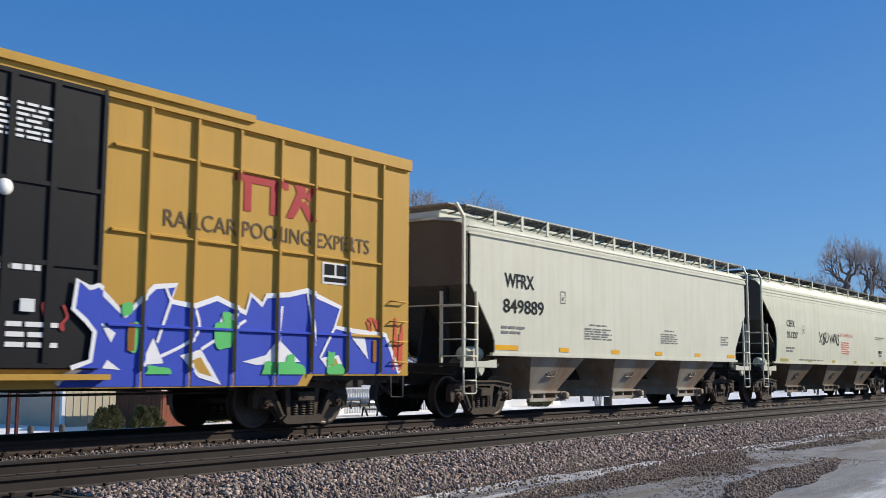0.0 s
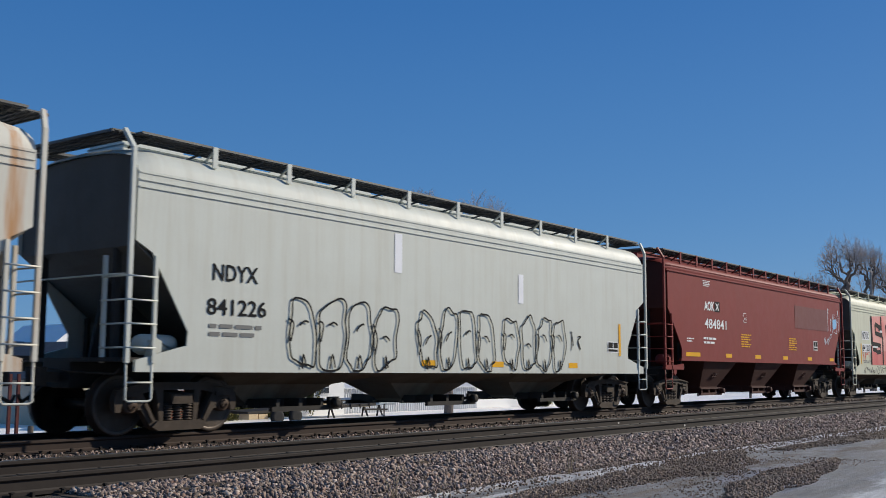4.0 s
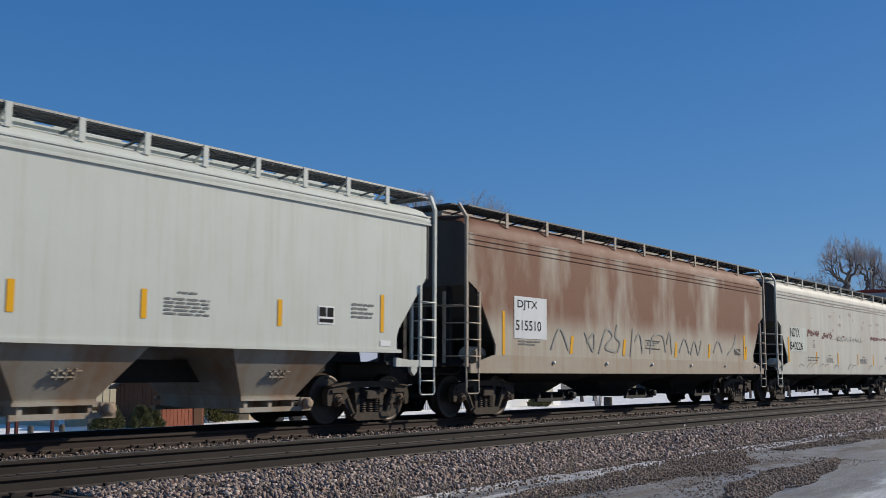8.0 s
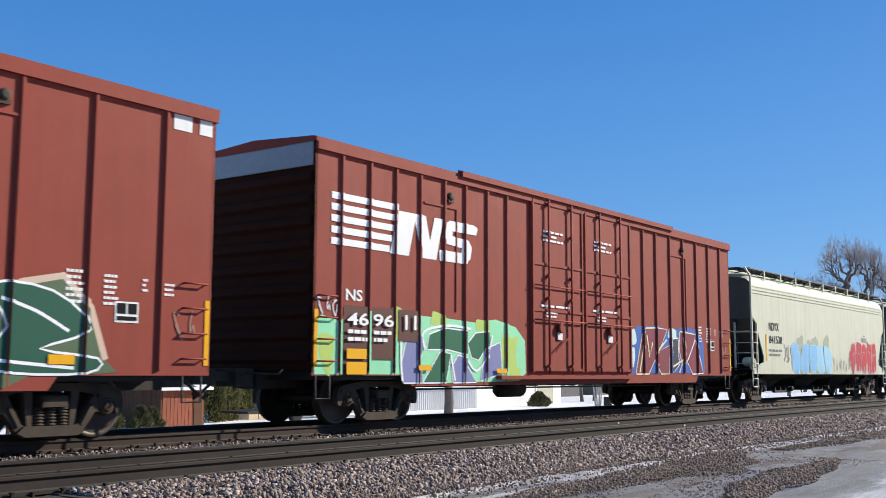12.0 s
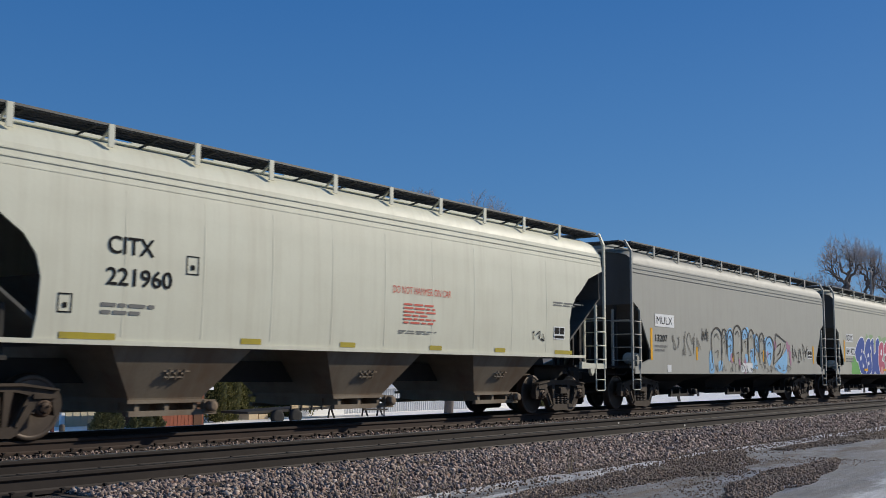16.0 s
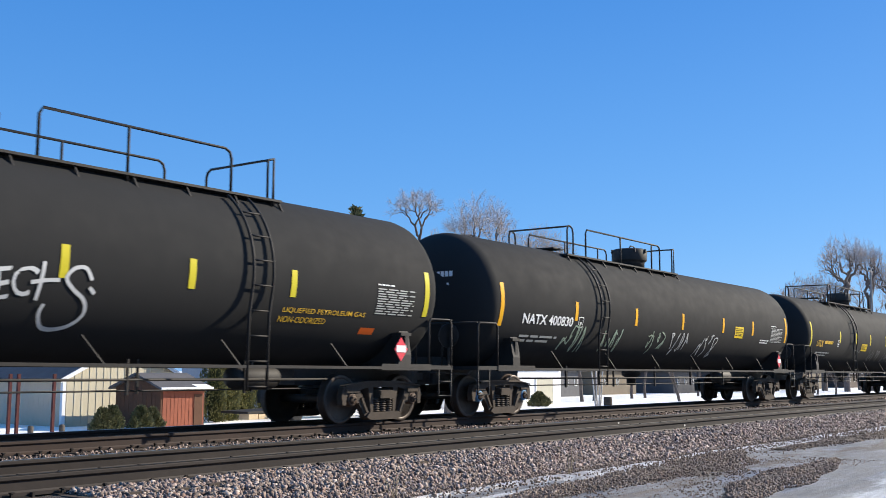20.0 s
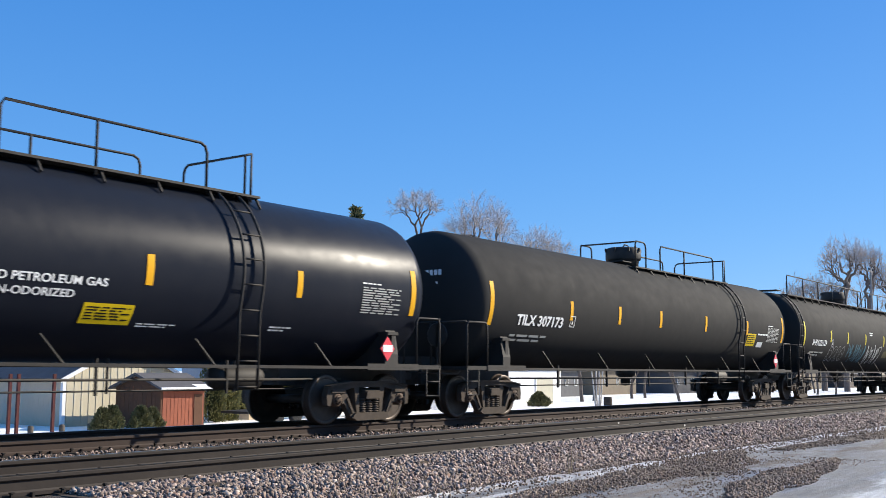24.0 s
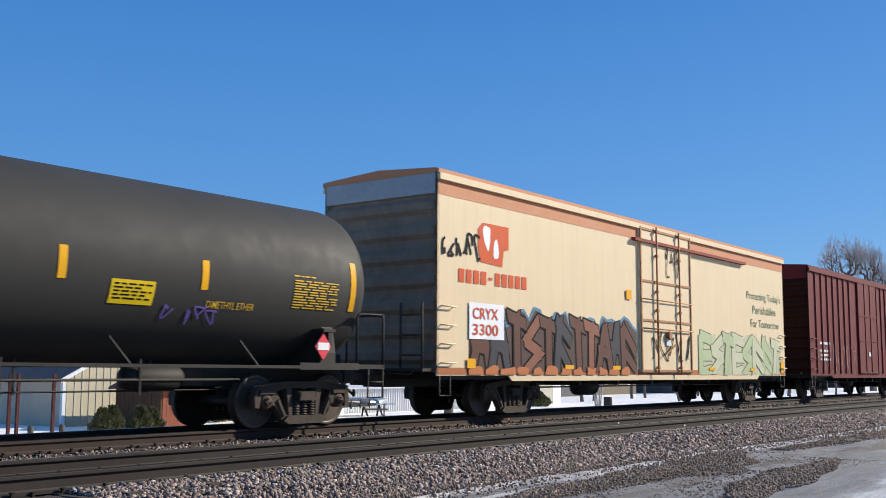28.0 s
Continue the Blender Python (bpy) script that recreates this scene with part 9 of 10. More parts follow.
def crown_tree(label, at, fork, crown, n, r0, seed, tips, wood, fine, twigs_each=3, reach=0.5, power=0.5, wander=0.10):
    """A bare tree whose limbs divide again and again until they reach every part of its rounded crown. crown: half width, middle height, half height."""
    rng = np.random.default_rng(seed)
    tree = thing("tree", label, "tree", at, "bare trees")
    half, mid, tall = crown
    u = rng.normal(0, 1, (n, 3))
    u /= np.linalg.norm(u, axis=1)[:, None]
    u[:, 2] = np.where(u[:, 2] < -0.35, -u[:, 2] * 0.6, u[:, 2])
    u *= rng.uniform(0.30, 1.0, (n, 1)) ** 0.45 * (1 + 0.10 * np.sin(3 * np.arctan2(u[:, 1:2], u[:, 0:1]) + seed) + 0.05 * rng.normal(0, 1, (n, 1)))
    goals = u * np.array([half, half, tall]) + np.array([0, 0, mid])
    trunk, limbs, spray = Geo(), Geo(), Geo()
    start = np.array([0.02 * fork, 0.0, fork])
    trunk.tube([(0, 0, -0.3), (0.03 * fork, 0.01 * fork, fork * 0.5), tuple(start)], r0 * 1.25, 8, r0, caps=False)

    def divide(p, pts, level):
        m = len(pts)
        r = max(tips, r0 * (m / n) ** power)
        if m == 1:
            q = pts[0]
            h = (p + q) / 2 + rng.normal(0, wander * 0.6, 3) * np.linalg.norm(q - p)
            spray.tube([tuple(p), tuple(h), tuple(q)], r, 3, tips * 0.6, caps=False)
            for _ in range(twigs_each):
                a = p + (q - p) * rng.uniform(0.25, 1.0)
                d = (q - p) / (np.linalg.norm(q - p) + 1e-6) + rng.normal(0, 0.55, 3) + np.array([0, 0, 0.15])
                b = a + d / np.linalg.norm(d) * reach * rng.uniform(0.4, 1.2)
                c = (a + b) / 2 + rng.normal(0, 0.07, 3) * reach
                spray.tube([tuple(a), tuple(c), tuple(b)], tips * 0.75, 3, tips * 0.4, caps=False)
            return
        d = pts - p
        d = d / (np.linalg.norm(d, axis=1)[:, None] + 1e-6)
        w, v = np.linalg.eigh(np.cov((d - d.mean(0)).T) + 1e-6 * np.eye(3))
        order = np.argsort(d @ v[:, 2])
        k = min(m - 1, max(1, int(round(m * rng.uniform(0.3, 0.7)))))
        for part_of in (order[:k], order[k:]):
            g = pts[part_of]
            c = g.mean(0)
            step = (c - p) * rng.uniform(0.26, 0.44)
            size = np.linalg.norm(step)
            q = p + step + rng.normal(0, wander, 3) * size
            h = p + step * 0.5 + rng.normal(0, wander, 3) * size + np.array([0, 0, -0.08 * size])
            r2 = max(tips, r0 * (len(g) / n) ** power)
            (limbs if level < 5 else spray).tube([tuple(p), tuple(h), tuple(q)], min(r, r2 * 1.25), 6 if level < 3 else 4 if level < 6 else 3, r2, caps=False)
            divide(q, g, level + 1)

    divide(start, goals, 0)
    for g, nm, m in ((trunk, "trunk", wood), (limbs, "branch_work", wood), (spray, "twig_mass", fine)):
        me = bpy.data.meshes.new(nm)
        me.from_pydata(g.v, [], g.f)
        me.polygons.foreach_set("use_smooth", [True] * len(g.f))
        ob = part(nm, me, m, tree)
        if nm != "trunk":
            tagged(ob, kind="stuff")
    return tree


def evergreen(name, label, at, height, radius, seed, material, column=True, n=5200, leaf=0.075):
    """A dense evergreen of many small sprays round a hidden stem."""
    rng = np.random.default_rng(seed)
    tree = thing(name, label, "shrub", at, "evergreens along the fence")
    part("stem", Geo().tube([(0, 0, -0.2), (0, 0, height * 0.8)], 0.07, 7, 0.02), bark, tree)
    t = rng.random(n) ** 0.8
    a = rng.uniform(0, 2 * np.pi, n)
    prof = np.interp(t, [0, 0.08, 0.35, 0.75, 0.93, 1.0], [0.6, 0.9, 1.0, 0.8, 0.42, 0.05]) if column else np.interp(t, [0, 0.1, 0.35, 0.7, 1], [0.75, 1.0, 0.95, 0.6, 0.1])
    lump = 1 + 0.16 * np.sin(a * 3 + t * 9 + seed) + 0.1 * np.sin(a * 7 - t * 17)
    r = radius * prof * lump * rng.uniform(0.84, 1.04, n)
    c = np.stack([r * np.cos(a), r * np.sin(a), t * height], -1)
    out = np.stack([np.cos(a) * 0.7, np.sin(a) * 0.7, np.full(n, 0.75)], -1) + rng.normal(0, 0.35, (n, 3))
    out /= np.linalg.norm(out, axis=1)[:, None]
    side = np.cross(out, rng.normal(0, 1, (n, 3)))
    side /= np.linalg.norm(side, axis=1)[:, None]
    s = leaf * rng.uniform(0.6, 1.4, (n, 1))
    v = np.stack([c - out * s * 0.4, c + side * s * 0.42 + out * s * 0.3, c + out * s * 1.2, c - side * s * 0.42 + out * s * 0.3], 1).reshape(-1, 3)
    me = bpy.data.meshes.new("foliage")
    me.from_pydata([tuple(p) for p in v.tolist()], [], [(4 * i, 4 * i + 1, 4 * i + 2, 4 * i + 3) for i in range(n)])
    tagged(part("foliage", me, material, tree), kind="stuff")
    core = Geo().lathe([(0.02, 0.0), (radius * 0.5, 0.1), (radius * 0.7, height * 0.3), (radius * 0.52, height * 0.75), (0.02, height * 0.96)], 12, "z")
    part("inner_foliage", core, MATS["foliage_shade"], tree)
    return tree


plain("foliage_shade", (0.045, 0.048, 0.015), 0.9, 0, 0.5, 9)
arbor = varied("arborvitae_green", [(0.11, 0.11, 0.022), (0.20, 0.175, 0.04), (0.15, 0.14, 0.03), (0.25, 0.21, 0.055)], 0.7, 20)
juniper = varied("juniper_green", [(0.08, 0.085, 0.03), (0.19, 0.17, 0.065), (0.12, 0.12, 0.045)], 0.7, 20)
BASE = -1.74


def build_garage():
    """Beige garage with upright boards, gable towards the tracks."""
    tan = plain("beige_siding", (0.52, 0.46, 0.33), 0.7, 0, 0.2, 4, (0.42, 0.37, 0.27), 0.05)
    dull = plain("grey_steel_siding", (0.56, 0.45, 0.33), 0.6, 0.0, 0.3, 3, (0.46, 0.36, 0.26), 0.05)
    g = thing("garage", "beige garage with upright boards and white corner trim in snow", "garage", (0, 0, BASE))
    ev, rd = 2.38, 4.1
    x0, x1, y0, y1 = 29.7, 36.7, 45.0, 60.0
    xm = (x0 + x1) / 2
    w = part("wall", Geo().prism([(x0, 0), (x1, 0), (x1, ev), (xm, rd), (x0, ev)], y0, y0 + 0.15), tan, g)
    for i in range(17):
        a = lerp(x0, x1, (i + 0.5) / 17)
        top = ev + (rd - ev) * (1 - abs(a - xm) / (xm - x0))
        part("batten", Geo().box(a - 0.02, a + 0.02, y0 - 0.02, y0, 0, top), tan, w)
    sw = part("wall", Geo().box(x0, x0 + 0.15, y0 + 0.15, y1, 0, ev), dull, g)
    for i in range(34):
        y = lerp(y0 + 0.3, y1, i / 34)
        part("corrugation", Geo().box(x0 - 0.005, x0, y, y + 0.3, 0, ev - 0.05), dull, sw)
    part("wall", Geo().box(x1 - 0.15, x1, y0 + 0.15, y1, 0, ev), tan, g)
    part("corner_trim", Geo().box(x0 - 0.06, x0 + 0.12, y0 - 0.05, y0, 0, ev).box(x0 - 0.06, x0 - 0.03, y0, y0 + 0.14, 0, ev), white_siding, g)
    for s in (-1, 1):
        xe = xm + s * (xm - x0 + 0.35)
        ze = ev - 0.17
        part("roof", Geo().prism([(xm, rd + 0.02), (xe, ze), (xe, ze + 0.12), (xm, rd + 0.16)], y0 - 0.3, y1 + 0.3), shingle, g)
        part("fascia", Geo().prism([(xm, rd - 0.06), (xe, ze - 0.1), (xe, ze + 0.1), (xm, rd + 0.14)], y0 - 0.34, y0 - 0.3), white_siding, g)


def build_shed():
    """Low shed: red long side, boarded gables with their shade painted dark brown."""
    brown = plain("brown_shade_boards", (0.12, 0.058, 0.032), 0.8, 0, 0.4, 6, (0.06, 0.03, 0.018))
    red = plain("red_boards", (0.28, 0.085, 0.045), 0.75, 0, 0.35, 5, (0.17, 0.055, 0.035))
    s = thing("shed", "red boarded shed with shade-darkened gables and snow on its roof", "shed", (0, 0, BASE))
    x0, x1, y0, y1, ev, rd = 31.56, 34.16, 40.0, 43.4, 1.92, 2.5
    ym = (y0 + y1) / 2
    w = part("wall", Geo().prism([(y0, 0), (y1, 0), (y1, ev), (ym, rd), (y0, ev)], x0, x0 + 0.1, "x"), brown, s)
    part("wall", Geo().prism([(y0, 0), (y1, 0), (y1, ev), (ym, rd), (y0, ev)], x1 - 0.1, x1, "x"), brown, s)
    f = part("wall", Geo().box(x0 + 0.1, x1 - 0.1, y0, y0 + 0.1, 0, ev), red, s)
    for i in range(11):
        a = lerp(x0 + 0.1, x1 - 0.1, i / 11)
        part("board", Geo().box(a, a + 0.24, y0 - 0.02, y0, 0.02, ev - 0.05), red, f)
    for i in range(10):
        y = lerp(y0, y1, (i + 0.5) / 10)
        part("board", Geo().box(x0 - 0.02, x0, y - 0.16, y + 0.16, 0.02, ev + 0.1), brown, w)
    for sy in (-1, 1):
        ye = ym + sy * (ym - y0 + 0.3)
        r = part("roof", Geo().prism([(ym, rd), (ye, ev - 0.1), (ye, ev), (ym, rd + 0.12)], x0 - 0.25, x1 + 0.25, "x"), shingle, s)
        part("roof_snow", Geo().prism([(ye - sy * 0.5, ev + 0.12), (ye - sy * 0.05, ev + 0.01), (ye - sy * 0.05, ev + 0.05), (ye - sy * 0.5, ev + 0.17)], x0 + (1.9 if sy < 0 else 0.2), x1 + 0.2, "x"), snow_white, s)
    part("fascia", Geo().box(x0 - 0.25, x1 + 0.25, y0 - 0.36, y0 - 0.3, ev - 0.12, ev + 0.02), white_siding, s)
    part("door", Geo().box(33.5, 34.0, y0 - 0.05, y0 - 0.025, 0.05, 1.6), brown, s)


def build_white_house():
    """White gabled house, its low corrugated wing and a plain white garage."""
    blue = plain("blue_grey_wall", (0.36, 0.39, 0.43), 0.7, 0, 0.2, 3)
    h = thing("house", "white gabled house with a four-pane window", "house", (0, 0, BASE))
    w = part("wall", Geo().prism([(46.0, 0), (50.0, 0), (50.0, 2.75), (48.0, 4.1), (46.0, 2.75)], 45.2, 45.35), white_siding, h)
    part("wall", Geo().box(46.0, 46.15, 45.35, 54, 0, 2.75).box(49.85, 50.0, 45.35, 54, 0, 2.75), white_siding, h)
    for sx in (-1, 1):
        xe = 48 + sx * 2.3
        part("roof", Geo().prism([(48, 4.1), (xe, 2.55), (xe, 2.7), (48, 4.26)], 44.9, 54), shingle, h)
        part("fascia", Geo().prism([(48, 4.04), (xe, 2.5), (xe, 2.68), (48, 4.22)], 44.85, 44.9), white_siding, h)
    win = part("window", Geo().box(47.55, 48.55, 45.13, 45.19, 1.3, 2.2), white_siding, h)
    for i in range(2):
        for j in range(2):
            part("pane", Geo().box(47.62 + i * 0.46, 48.02 + i * 0.46, 45.115, 45.128, 1.36 + j * 0.41, 1.72 + j * 0.41), glass_dark, win)
    bl = thing("shed", "blue-grey outbuilding wall between evergreens", "shed", (0, 0, BASE))
    part("wall", Geo().box(45.0, 47.6, 52.5, 55.0, 0, 3.4), blue, bl)
    part("roof", Geo().prism([(44.8, 3.4), (47.8, 3.4), (46.3, 4.4)], 52.3, 55.2), shingle, bl)
    b = thing("outbuilding", "low corrugated metal building with a pale sloping roof", "outbuilding", (0, 0, BASE))
    metal = plain("corrugated_metal", (0.62, 0.63, 0.64), 0.5, 0.15, 0.25, 4, (0.5, 0.51, 0.52), 0.0)
    roofm = plain("metal_roof", (0.52, 0.54, 0.57), 0.5, 0.15, 0.2, 2, (0.46, 0.48, 0.51), 0.0)
    w = part("wall", Geo().box(50.2, 65.8, 46.0, 46.1, 0, 1.6), metal, b)
    for i in range(64):
        x = lerp(50.2, 65.8, i / 64)
        part("corrugation", lambda: Geo().prism([(0.0, 0.0), (0.04, -0.05), (0.1, -0.05), (0.14, 0.0)], 0, 1.58, "z"), metal, w, at=(x, 46.0, 0), key="corr")
    part("roof", Geo().prism([(45.7, 1.58), (45.7, 1.66), (52, 4.2), (52, 4.1)], 49.9, 65.8, "x"), roofm, b)
    part("wall", Geo().prism([(46.1, 0), (52, 0), (52, 4.1), (46.1, 1.7)], 65.6, 65.8, "x"), white_siding, b)
    gw = thing("garage", "plain white garage with a tan door", "garage", (0, 0, BASE))
    part("wall", Geo().box(65.85, 78.4, 46.0, 46.15, 0, 3.3), white_siding, gw)
    part("wall", Geo().box(65.85, 66.0, 46.15, 54, 0, 3.3).box(78.25, 78.4, 46.15, 54, 0, 3.3), white_siding, gw)
    part("roof", Geo().prism([(45.5, 3.25), (45.5, 3.4), (50, 5.0), (54.5, 3.4), (54.5, 3.25), (50, 4.85)], 65.4, 78.9, "x"), shingle, gw)
    d = part("door", Geo().box(74.4, 77.0, 45.95, 46.0, 0.1, 2.15), plain("tan_door", (0.50, 0.47, 0.36), 0.6, 0, 0.2, 4), gw)
    part("door_frame", Geo().box(74.25, 74.4, 45.93, 46.0, 0.05, 2.3).box(77.0, 77.15, 45.93, 46.0, 0.05, 2.3).box(74.25, 77.15, 45.93, 46.0, 2.15, 2.3), white_siding, gw)


def build_yard():
    """Trailer, upturned boat, posts and bollards along the far verge."""
    rustp = plain("rusty_post", (0.10, 0.032, 0.03), 0.8, 0.2, 0.5, 12)
    woodp = plain("grey_post", (0.12, 0.10, 0.08), 0.9, 0, 0.5, 14)
    lumber = plain("fresh_lumber", (0.62, 0.47, 0.28), 0.7, 0, 0.3, 8)
    alu = plain("aluminium_hull", (0.33, 0.37, 0.39), 0.35, 0.6, 0.3, 4)
    tyre = plain("tyre_rubber", (0.02, 0.02, 0.02), 0.8, 0, 0.3, 10)
    rim = plain("wheel_rim", (0.6, 0.6, 0.6), 0.35, 0.6, 0.2, 10)
    for x, y, h in ((18.17, 28.0, 2.3), (17.02, 28.0, 2.3), (16.76, 28.0, 2.3)):
        p = thing("fence_post", "thin rusty steel fence post in snow", "post", (x, y, ground_z(x, y)), "steel posts")
        part("post", lambda: Geo().box(-0.04, 0.04, -0.04, 0.04, -0.3, 2.3), rustp, p, key="fpost")
    for x in (25.27, 26.75, 28.16, 29.58, 30.88, 32.33):
        y = 40.5
        p = thing("bollard", "short weathered wooden post in snow", "post", (x, y, BASE), "short posts")
        part("post", lambda: Geo().lathe([(0.12, -0.3), (0.12, 0.34), (0.09, 0.39), (0.001, 0.4)], 10, "z"), woodp, p, key="bollard")
    # trailer
    t = thing("trailer", "flat utility trailer with board sides and a load of lumber", "trailer", (0, 40.0, ground_z(0, 40.0)))
    t.scale = (1.176, 1.1, 1.1)
    part("deck", Geo().prism([(30.7, 0.53), (39.0, 0.72), (39.0, 0.86), (30.7, 0.64)], -0.9, 0.9), steel_black, t)
    part("side_rail", Geo().box(33.2, 38.6, -0.93, -0.9, 0.98, 1.06), woodp, t)
    for i in range(9):
        part("upright", lambda: Geo().box(-0.03, 0.03, -0.95, -0.9, 0.6, 1.06), steel_black, t, at=(33.2 + i * 0.66, 0, 0), key="upright")
    for i in range(3):
        part("side_board", lambda: Geo().box(0, 2.6, -0.88, -0.85, 0, 0.13), lumber, t, at=(33.3 + (i % 2) * 2.7, 0, 0.68 + 0.14 * (i // 2)), key="sboard")
    for k in range(2):
        part("load", Geo().box(30.75 + 0.58 * k, 31.27 + 0.58 * k, -0.9, -0.25, 0.28, 0.52), lumber, t, "yellow board ends")
    for x in (32.3, 33.4):
        w = part("wheel", lambda: Geo().lathe([(0.2, -0.1), (0.33, -0.1), (0.36, -0.05), (0.36, 0.05), (0.33, 0.1), (0.2, 0.1)], 20), tyre, t, at=(x, -1.02, 0.36), key="twheel")
        part("rim", lambda: Geo().lathe([(0.001, -0.06), (0.1, -0.08), (0.21, -0.06), (0.21, 0.06)], 16), rim, w, key="trim")
    part("drawbar", Geo().beam((39.0, 0, 0.5), (40.8, 0, 0.45), 0.12, 0.1).tube([(40.6, 0, 0.0), (40.6, 0, 0.75)], 0.04, 6), steel_black, t)
    # boat lying keel up on trestles
    b = thing("boat", "grey aluminium boat lying keel up on trestles", "boat", (44.6, 43.0, ground_z(39, 43)))
    rows = []
    for i in range(13):
        u = i / 12
        w = 0.75 * math.sin(math.pi * min(1, 0.16 + u * 0.84)) ** 0.6 if u > 0.0 else 0.35
        hgt = 0.42 * (0.75 + 0.25 * math.sin(math.pi * u))
        rows.append([(u * 7.0, math.cos(a) * w, 0.72 + math.sin(a) * hgt) for a in np.linspace(0, math.pi, 9)])
    part("hull", Geo().loft(rows, True).add(rows[0], [tuple(range(9))]).add(rows[-1], [tuple(range(9))]), alu, b)
    part("gunwale", Geo().box(0.1, 6.9, -0.72, -0.68, 0.66, 0.74).box(0.1, 6.9, 0.68, 0.72, 0.66, 0.74), alu, b)
    for x in (1.2, 4.2, 5.6):
        part("trestle", lambda: Geo().beam((-0.3, -0.6, -0.1), (0, -0.5, 0.7), 0.08, 0.08).beam((0.3, -0.6, -0.1), (0, -0.5, 0.7), 0.08, 0.08).beam((0, -0.6, 0.66), (0, 0.6, 0.66), 0.1, 0.08), steel_black, b, at=(x, 0, 0), key="trestle")
    # dark bucket and sign stand farther along
    k = thing("barrel", "small dark barrel standing at the verge", "barrel", (47.8, 25.3, ground_z(0, 25.3)))
    part("body", Geo().lathe([(0.001, -0.1), (0.2, -0.1), (0.22, 0.1), (0.22, 0.95), (0.2, 1.0), (0.001, 1.0)], 14, "z"), steel_dark, k)
    birch = plain("birch_bark", (0.62, 0.58, 0.53), 0.8, 0, 0.5, 14, (0.25, 0.22, 0.2), 0.2)
    v = thing("birch_clump", "pale bare birch stems fanning up behind a dark barrel", "tree", (47.9, 25.9, ground_z(0, 25.9)))
    for i, (a, b) in enumerate(((-0.42, 0.1), (-0.16, -0.1), (0.12, 0.12), (0.40, -0.05))):
        part("stem", Geo().tube([(a * 0.15, b * 0.3, -0.1), (a * 0.5, b, 1.0), (a * 0.95, b * 1.5, 2.4), (a * 1.3, b * 2, 3.6)], 0.05, 7, 0.02), birch, v)


def build_far_row():
    """Dark row of houses, fences and trunks along the far street."""
    walls = [plain("far_wall_%s" % n, c, 0.8, 0, 0.3, 2) for n, c in (("brown", (0.06, 0.045, 0.038)), ("grey", (0.13, 0.13, 0.135)), ("tan", (0.20, 0.165, 0.12)), ("slate", (0.09, 0.088, 0.09)), ("umber", (0.11, 0.085, 0.07)))]
    rnd = random.Random(12)
    x = 88.0
    for i in range(11):
        w, h, d = rnd.uniform(7, 12), rnd.uniform(2.7, 3.4), 9
        y = 62 + rnd.uniform(-3, 3)
        m = walls[i % 5]
        g = thing("house", "distant single-storey house across the snowy field", "house", (x, y, BASE), "distant houses")
        part("wall", Geo().box(0, w, 0, d, 0, h), m, g)
        part("roof", Geo().prism([(-0.5, h - 0.1), (d + 0.5, h - 0.1), (d / 2, h + 2.2)], -0.5, w + 0.5, "x"), shingle, g)
        for j in range(3):
            xw = w * (0.2 + 0.3 * j)
            win = part("window", Geo().box(xw - 0.34, xw + 0.34, -0.06, 0.0, 1.2, 2.1), white_siding, g)
            part("pane", Geo().box(xw - 0.28, xw + 0.28, -0.075, -0.062, 1.26, 2.04), glass_dark, win)
        x += w + rnd.uniform(3, 8)
    for i in range(16):
        h = rnd.uniform(6, 9)
        bare_tree("tree", "slender bare street tree in snow", (80 + i * 5.5 + rnd.uniform(-2, 2), 44 + rnd.uniform(-5, 10), BASE), h, 0.8, 300 + i, 0.14, 0.38, 4, dense=2)
    # gabled house far behind, seen between the cars
    g = thing("house", "distant white gabled house with dark roof", "house", (50.0, 80.0, BASE), "distant houses")
    part("wall", Geo().prism([(1.8, 0), (5.6, 0), (5.6, 4.9), (3.7, 6.4), (1.8, 4.9)], -0.1, 0.1), white_siding, g)
    part("roof", Geo().prism([(1.3, 4.6), (3.7, 6.5), (3.7, 6.75), (1.1, 4.7)], -0.4, 8).prism([(6.1, 4.6), (3.7, 6.5), (3.7, 6.75), (6.3, 4.7)], -0.4, 8), white_siding, g)
    part("wing", Geo().box(-6, 1.8, 1.0, 8, 0, 3.4), walls[3], g)
    part("wing_roof", Geo().prism([(0.6, 3.4), (8.4, 3.4), (4.5, 5.2)], -6.4, 1.8, "x"), shingle, g)


def build_pole():
    weathered_pole = plain("weathered_pole", (0.32, 0.29, 0.26), 0.9, 0, 0.4, 8, (0.2, 0.18, 0.16))
    p = thing("utility_pole", "wooden utility pole with a crossarm", "pole", (174.4, 45.0, BASE))
    part("pole", Geo().tube([(0, 0, -0.5), (0, 0, 19.6)], 0.24, 8, 0.17), weathered_pole, p)
    part("crossarm", Geo().box(-1.3, 1.3, -0.08, 0.08, 18.9, 19.1), weathered_pole, p)
    for x in (-1.2, -0.4, 0.5, 1.2):
        part("insulator", lambda: Geo().lathe([(0.05, 0), (0.1, 0.1), (0.06, 0.3), (0.001, 0.32)], 8, "z"), glass_dark, p, at=(x, 0, 19.2), key="insul")


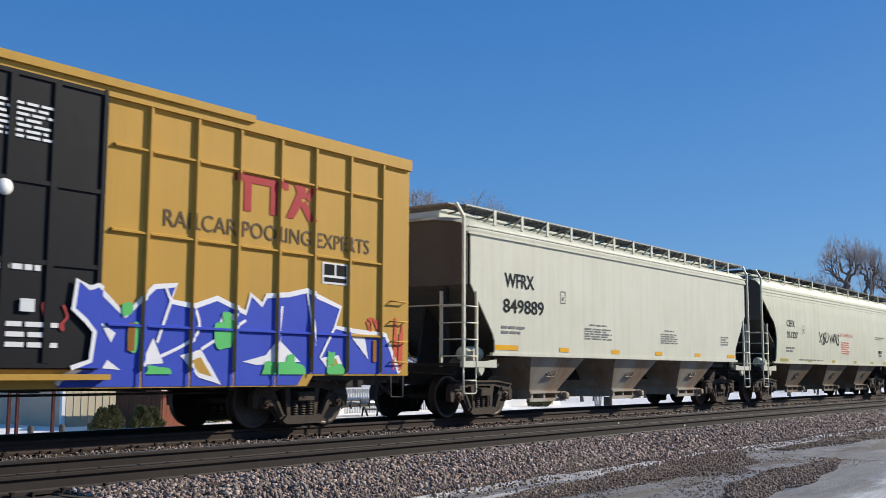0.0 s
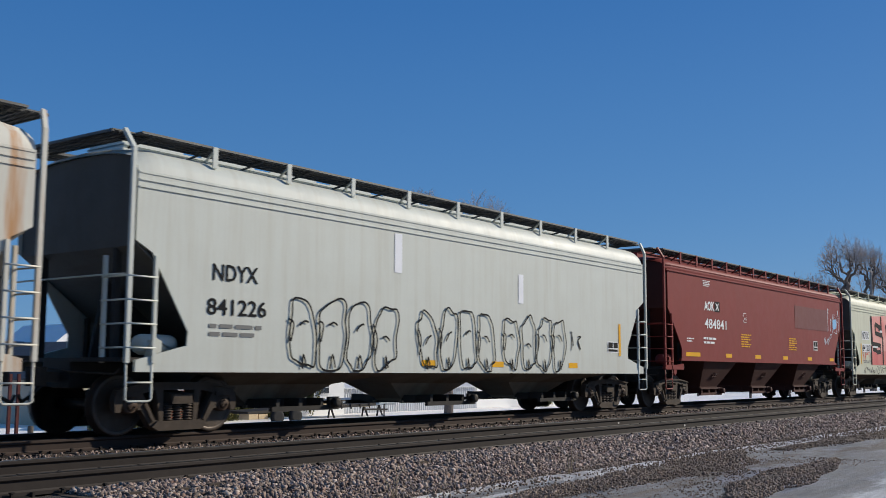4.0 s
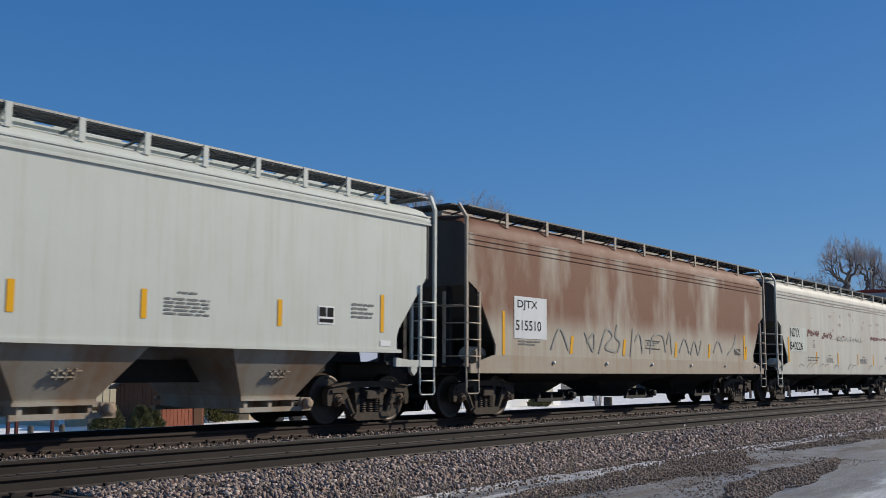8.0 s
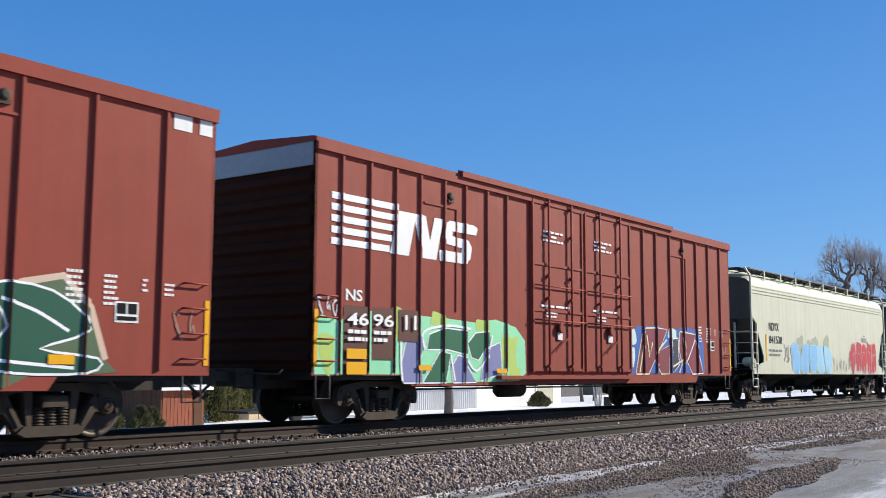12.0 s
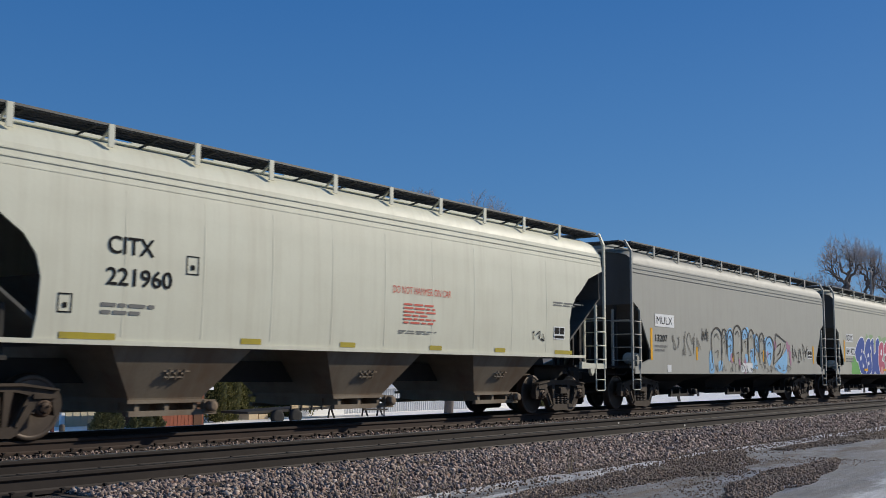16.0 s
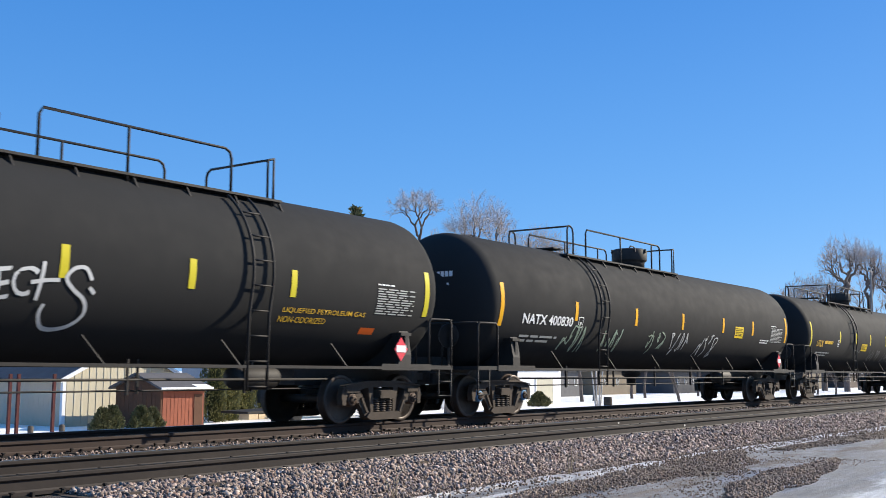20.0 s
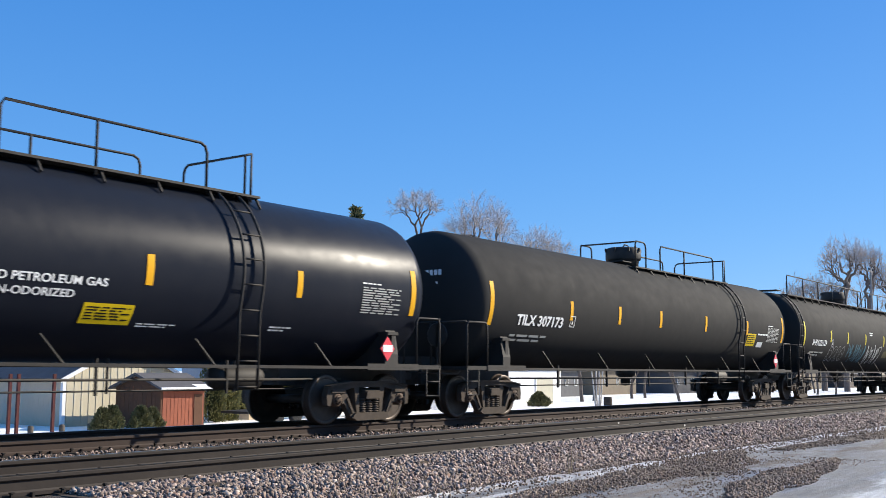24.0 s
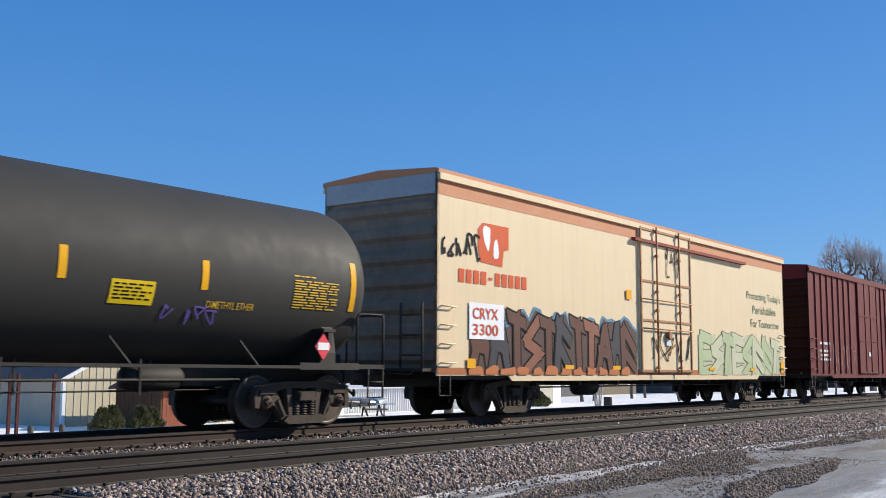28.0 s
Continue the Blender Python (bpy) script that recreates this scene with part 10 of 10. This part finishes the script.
build_garage()
build_shed()
build_white_house()
build_yard()
build_far_row()
build_pole()
for i, (px, y, h, r) in enumerate(((37.9, 43.4, 4.6, 0.8), (39.6, 44.2, 5.0, 0.85), (41.6, 45.2, 5.1, 0.9), (43.3, 45.2, 5.0, 0.9), (45.4, 45.6, 5.0, 0.85), (46.9, 45.6, 5.0, 0.8))):
    evergreen("arborvitae", "tall dense columnar arborvitae in a hedge", (px, y, BASE), h, r, 40 + i, arbor)
for i, (px, y, h, r) in enumerate(((27.0, 38.0, 1.05, 0.4), (27.5, 38.0, 1.15, 0.4), (28.95, 38.0, 1.1, 0.45), (29.7, 38.2, 1.0, 0.42), (72.6, 44.6, 1.1, 0.8))):
    evergreen("juniper", "low spreading juniper in the snow", (px, y, BASE), h, r, 60 + i, juniper, False, 2200, 0.13)
bare_tree("tree", "large bare shade tree with a spreading crown", (54.5, 40.3, BASE), 9.2, 0.8, 7, 0.3, 0.42, 5, (0.0, 0.0), dense=3, tips=0.010, spray=12, wood=dark_bark)
crown_tree("bare tree with a forked trunk and an open flat crown", (72.4, 57.0, BASE), 14.6, (2.7, 17.2, 1.6), 190, 0.15, 8, 0.012, grey_bark, pale_twig, 5, 0.6, 0.5, 0.14)
crown_tree("bare tree with a dense twiggy crown", (89.6, 62.0, BASE), 11.0, (4.1, 16.6, 4.6), 760, 0.28, 9, 0.012, grey_bark, pale_twig, 5, 0.75, 0.55, 0.14)
crown_tree("bare tree with a dense twiggy crown", (101.3, 62.0, BASE), 10.0, (4.2, 15.4, 3.9), 600, 0.28, 10, 0.012, grey_bark, pale_twig, 5, 0.75, 0.55, 0.14)
crown_tree("small bare tree with crooked limbs", (77.0, 58.5, BASE), 12.4, (1.6, 14.6, 1.5), 40, 0.16, 17, 0.014, grey_bark, pale_twig, 3, 0.5, 0.45, 0.16)
crown_tree("large gnarled bare tree with heavy limbs", (166.2, 47.0, BASE), 14.0, (4.1, 19.6, 4.8), 230, 0.38, 11, 0.021, dark_bark, dark_twig, 5, 1.0, 0.45, 0.2)
crown_tree("large gnarled bare tree with heavy limbs", (176.4, 46.0, BASE), 14.5, (3.0, 19.8, 4.4), 170, 0.34, 14, 0.021, dark_bark, dark_twig, 5, 1.0, 0.45, 0.2)
crown_tree("large gnarled bare tree with heavy limbs", (181.0, 44.2, BASE), 12.5, (3.6, 17.6, 4.4), 190, 0.34, 15, 0.021, dark_bark, dark_twig, 5, 1.0, 0.45, 0.2)
crown_tree("bare tree with a low brown crown", (171.5, 52.0, BASE), 10.0, (5.2, 15.0, 3.6), 420, 0.4, 16, 0.022, dark_bark, dark_twig, 3, 1.0, 0.5, 0.12)
for i, (x, y, h) in enumerate(((149, 50, 15), (154, 50, 17), (159, 51, 18), (171, 52, 19), (184, 50, 19), (190, 47, 22), (196, 46, 22))):
    bare_tree("tree", "slender pale bare tree in a row", (x, y, BASE), h, 0.65, 20 + i, 0.2, 0.36, 6, dense=2, tips=0.022, spray=6, reach=0.05, wide=5 if i < 4 else 8)
for i, (x, y, h) in enumerate(((46.0, 66.0, 8.0), (50.0, 70.0, 8.5), (57.0, 72.0, 8.0))):
    bare_tree("tree", "small bare garden tree", (x, y, BASE), h, 0.8, 34 + i, 0.14, 0.36, 5, dense=2, tips=0.010, spray=5, wide=4)
p = evergreen("pine", "top of a far pine above the roofs", (65.3, 58.0, BASE), 16.4, 1.3, 90, juniper, False, 800, 0.4)


# ---------------------------------------------------------------- what moves
SPEED = 15.75


def motions():
    for car, q in CARS:
        walk(car, [(t, pose(q - SPEED * t, 14.15, 0)) for t in (0.0, 28.0)])
    turn = math.degrees(SPEED / FPS / 0.457)
    for w, car, x in WHEELSETS:
        q = dict(CARS)[car] + x
        # the wheels are keyed step by step while they pass; before and after they are out of sight
        f0 = max(0, int((q - 75) / SPEED * FPS))
        f1 = min(840, int((q + 6) / SPEED * FPS))
        m = w.location.copy()
        rows = [(0.0, pose(m.x, 0, m.z))] if f0 > 0 else []
        rows += [(f / FPS, pose(m.x, 0, m.z, 0, -(turn * (f - f0)) % 360, 0)) for f in range(f0, max(f0, f1) + 1)]
        if f1 < 840:
            rows.append((28.0, pose(m.x, 0, m.z, 0, -(turn * (f1 - f0)) % 360, 0)))
        walk(w, rows)


motions()
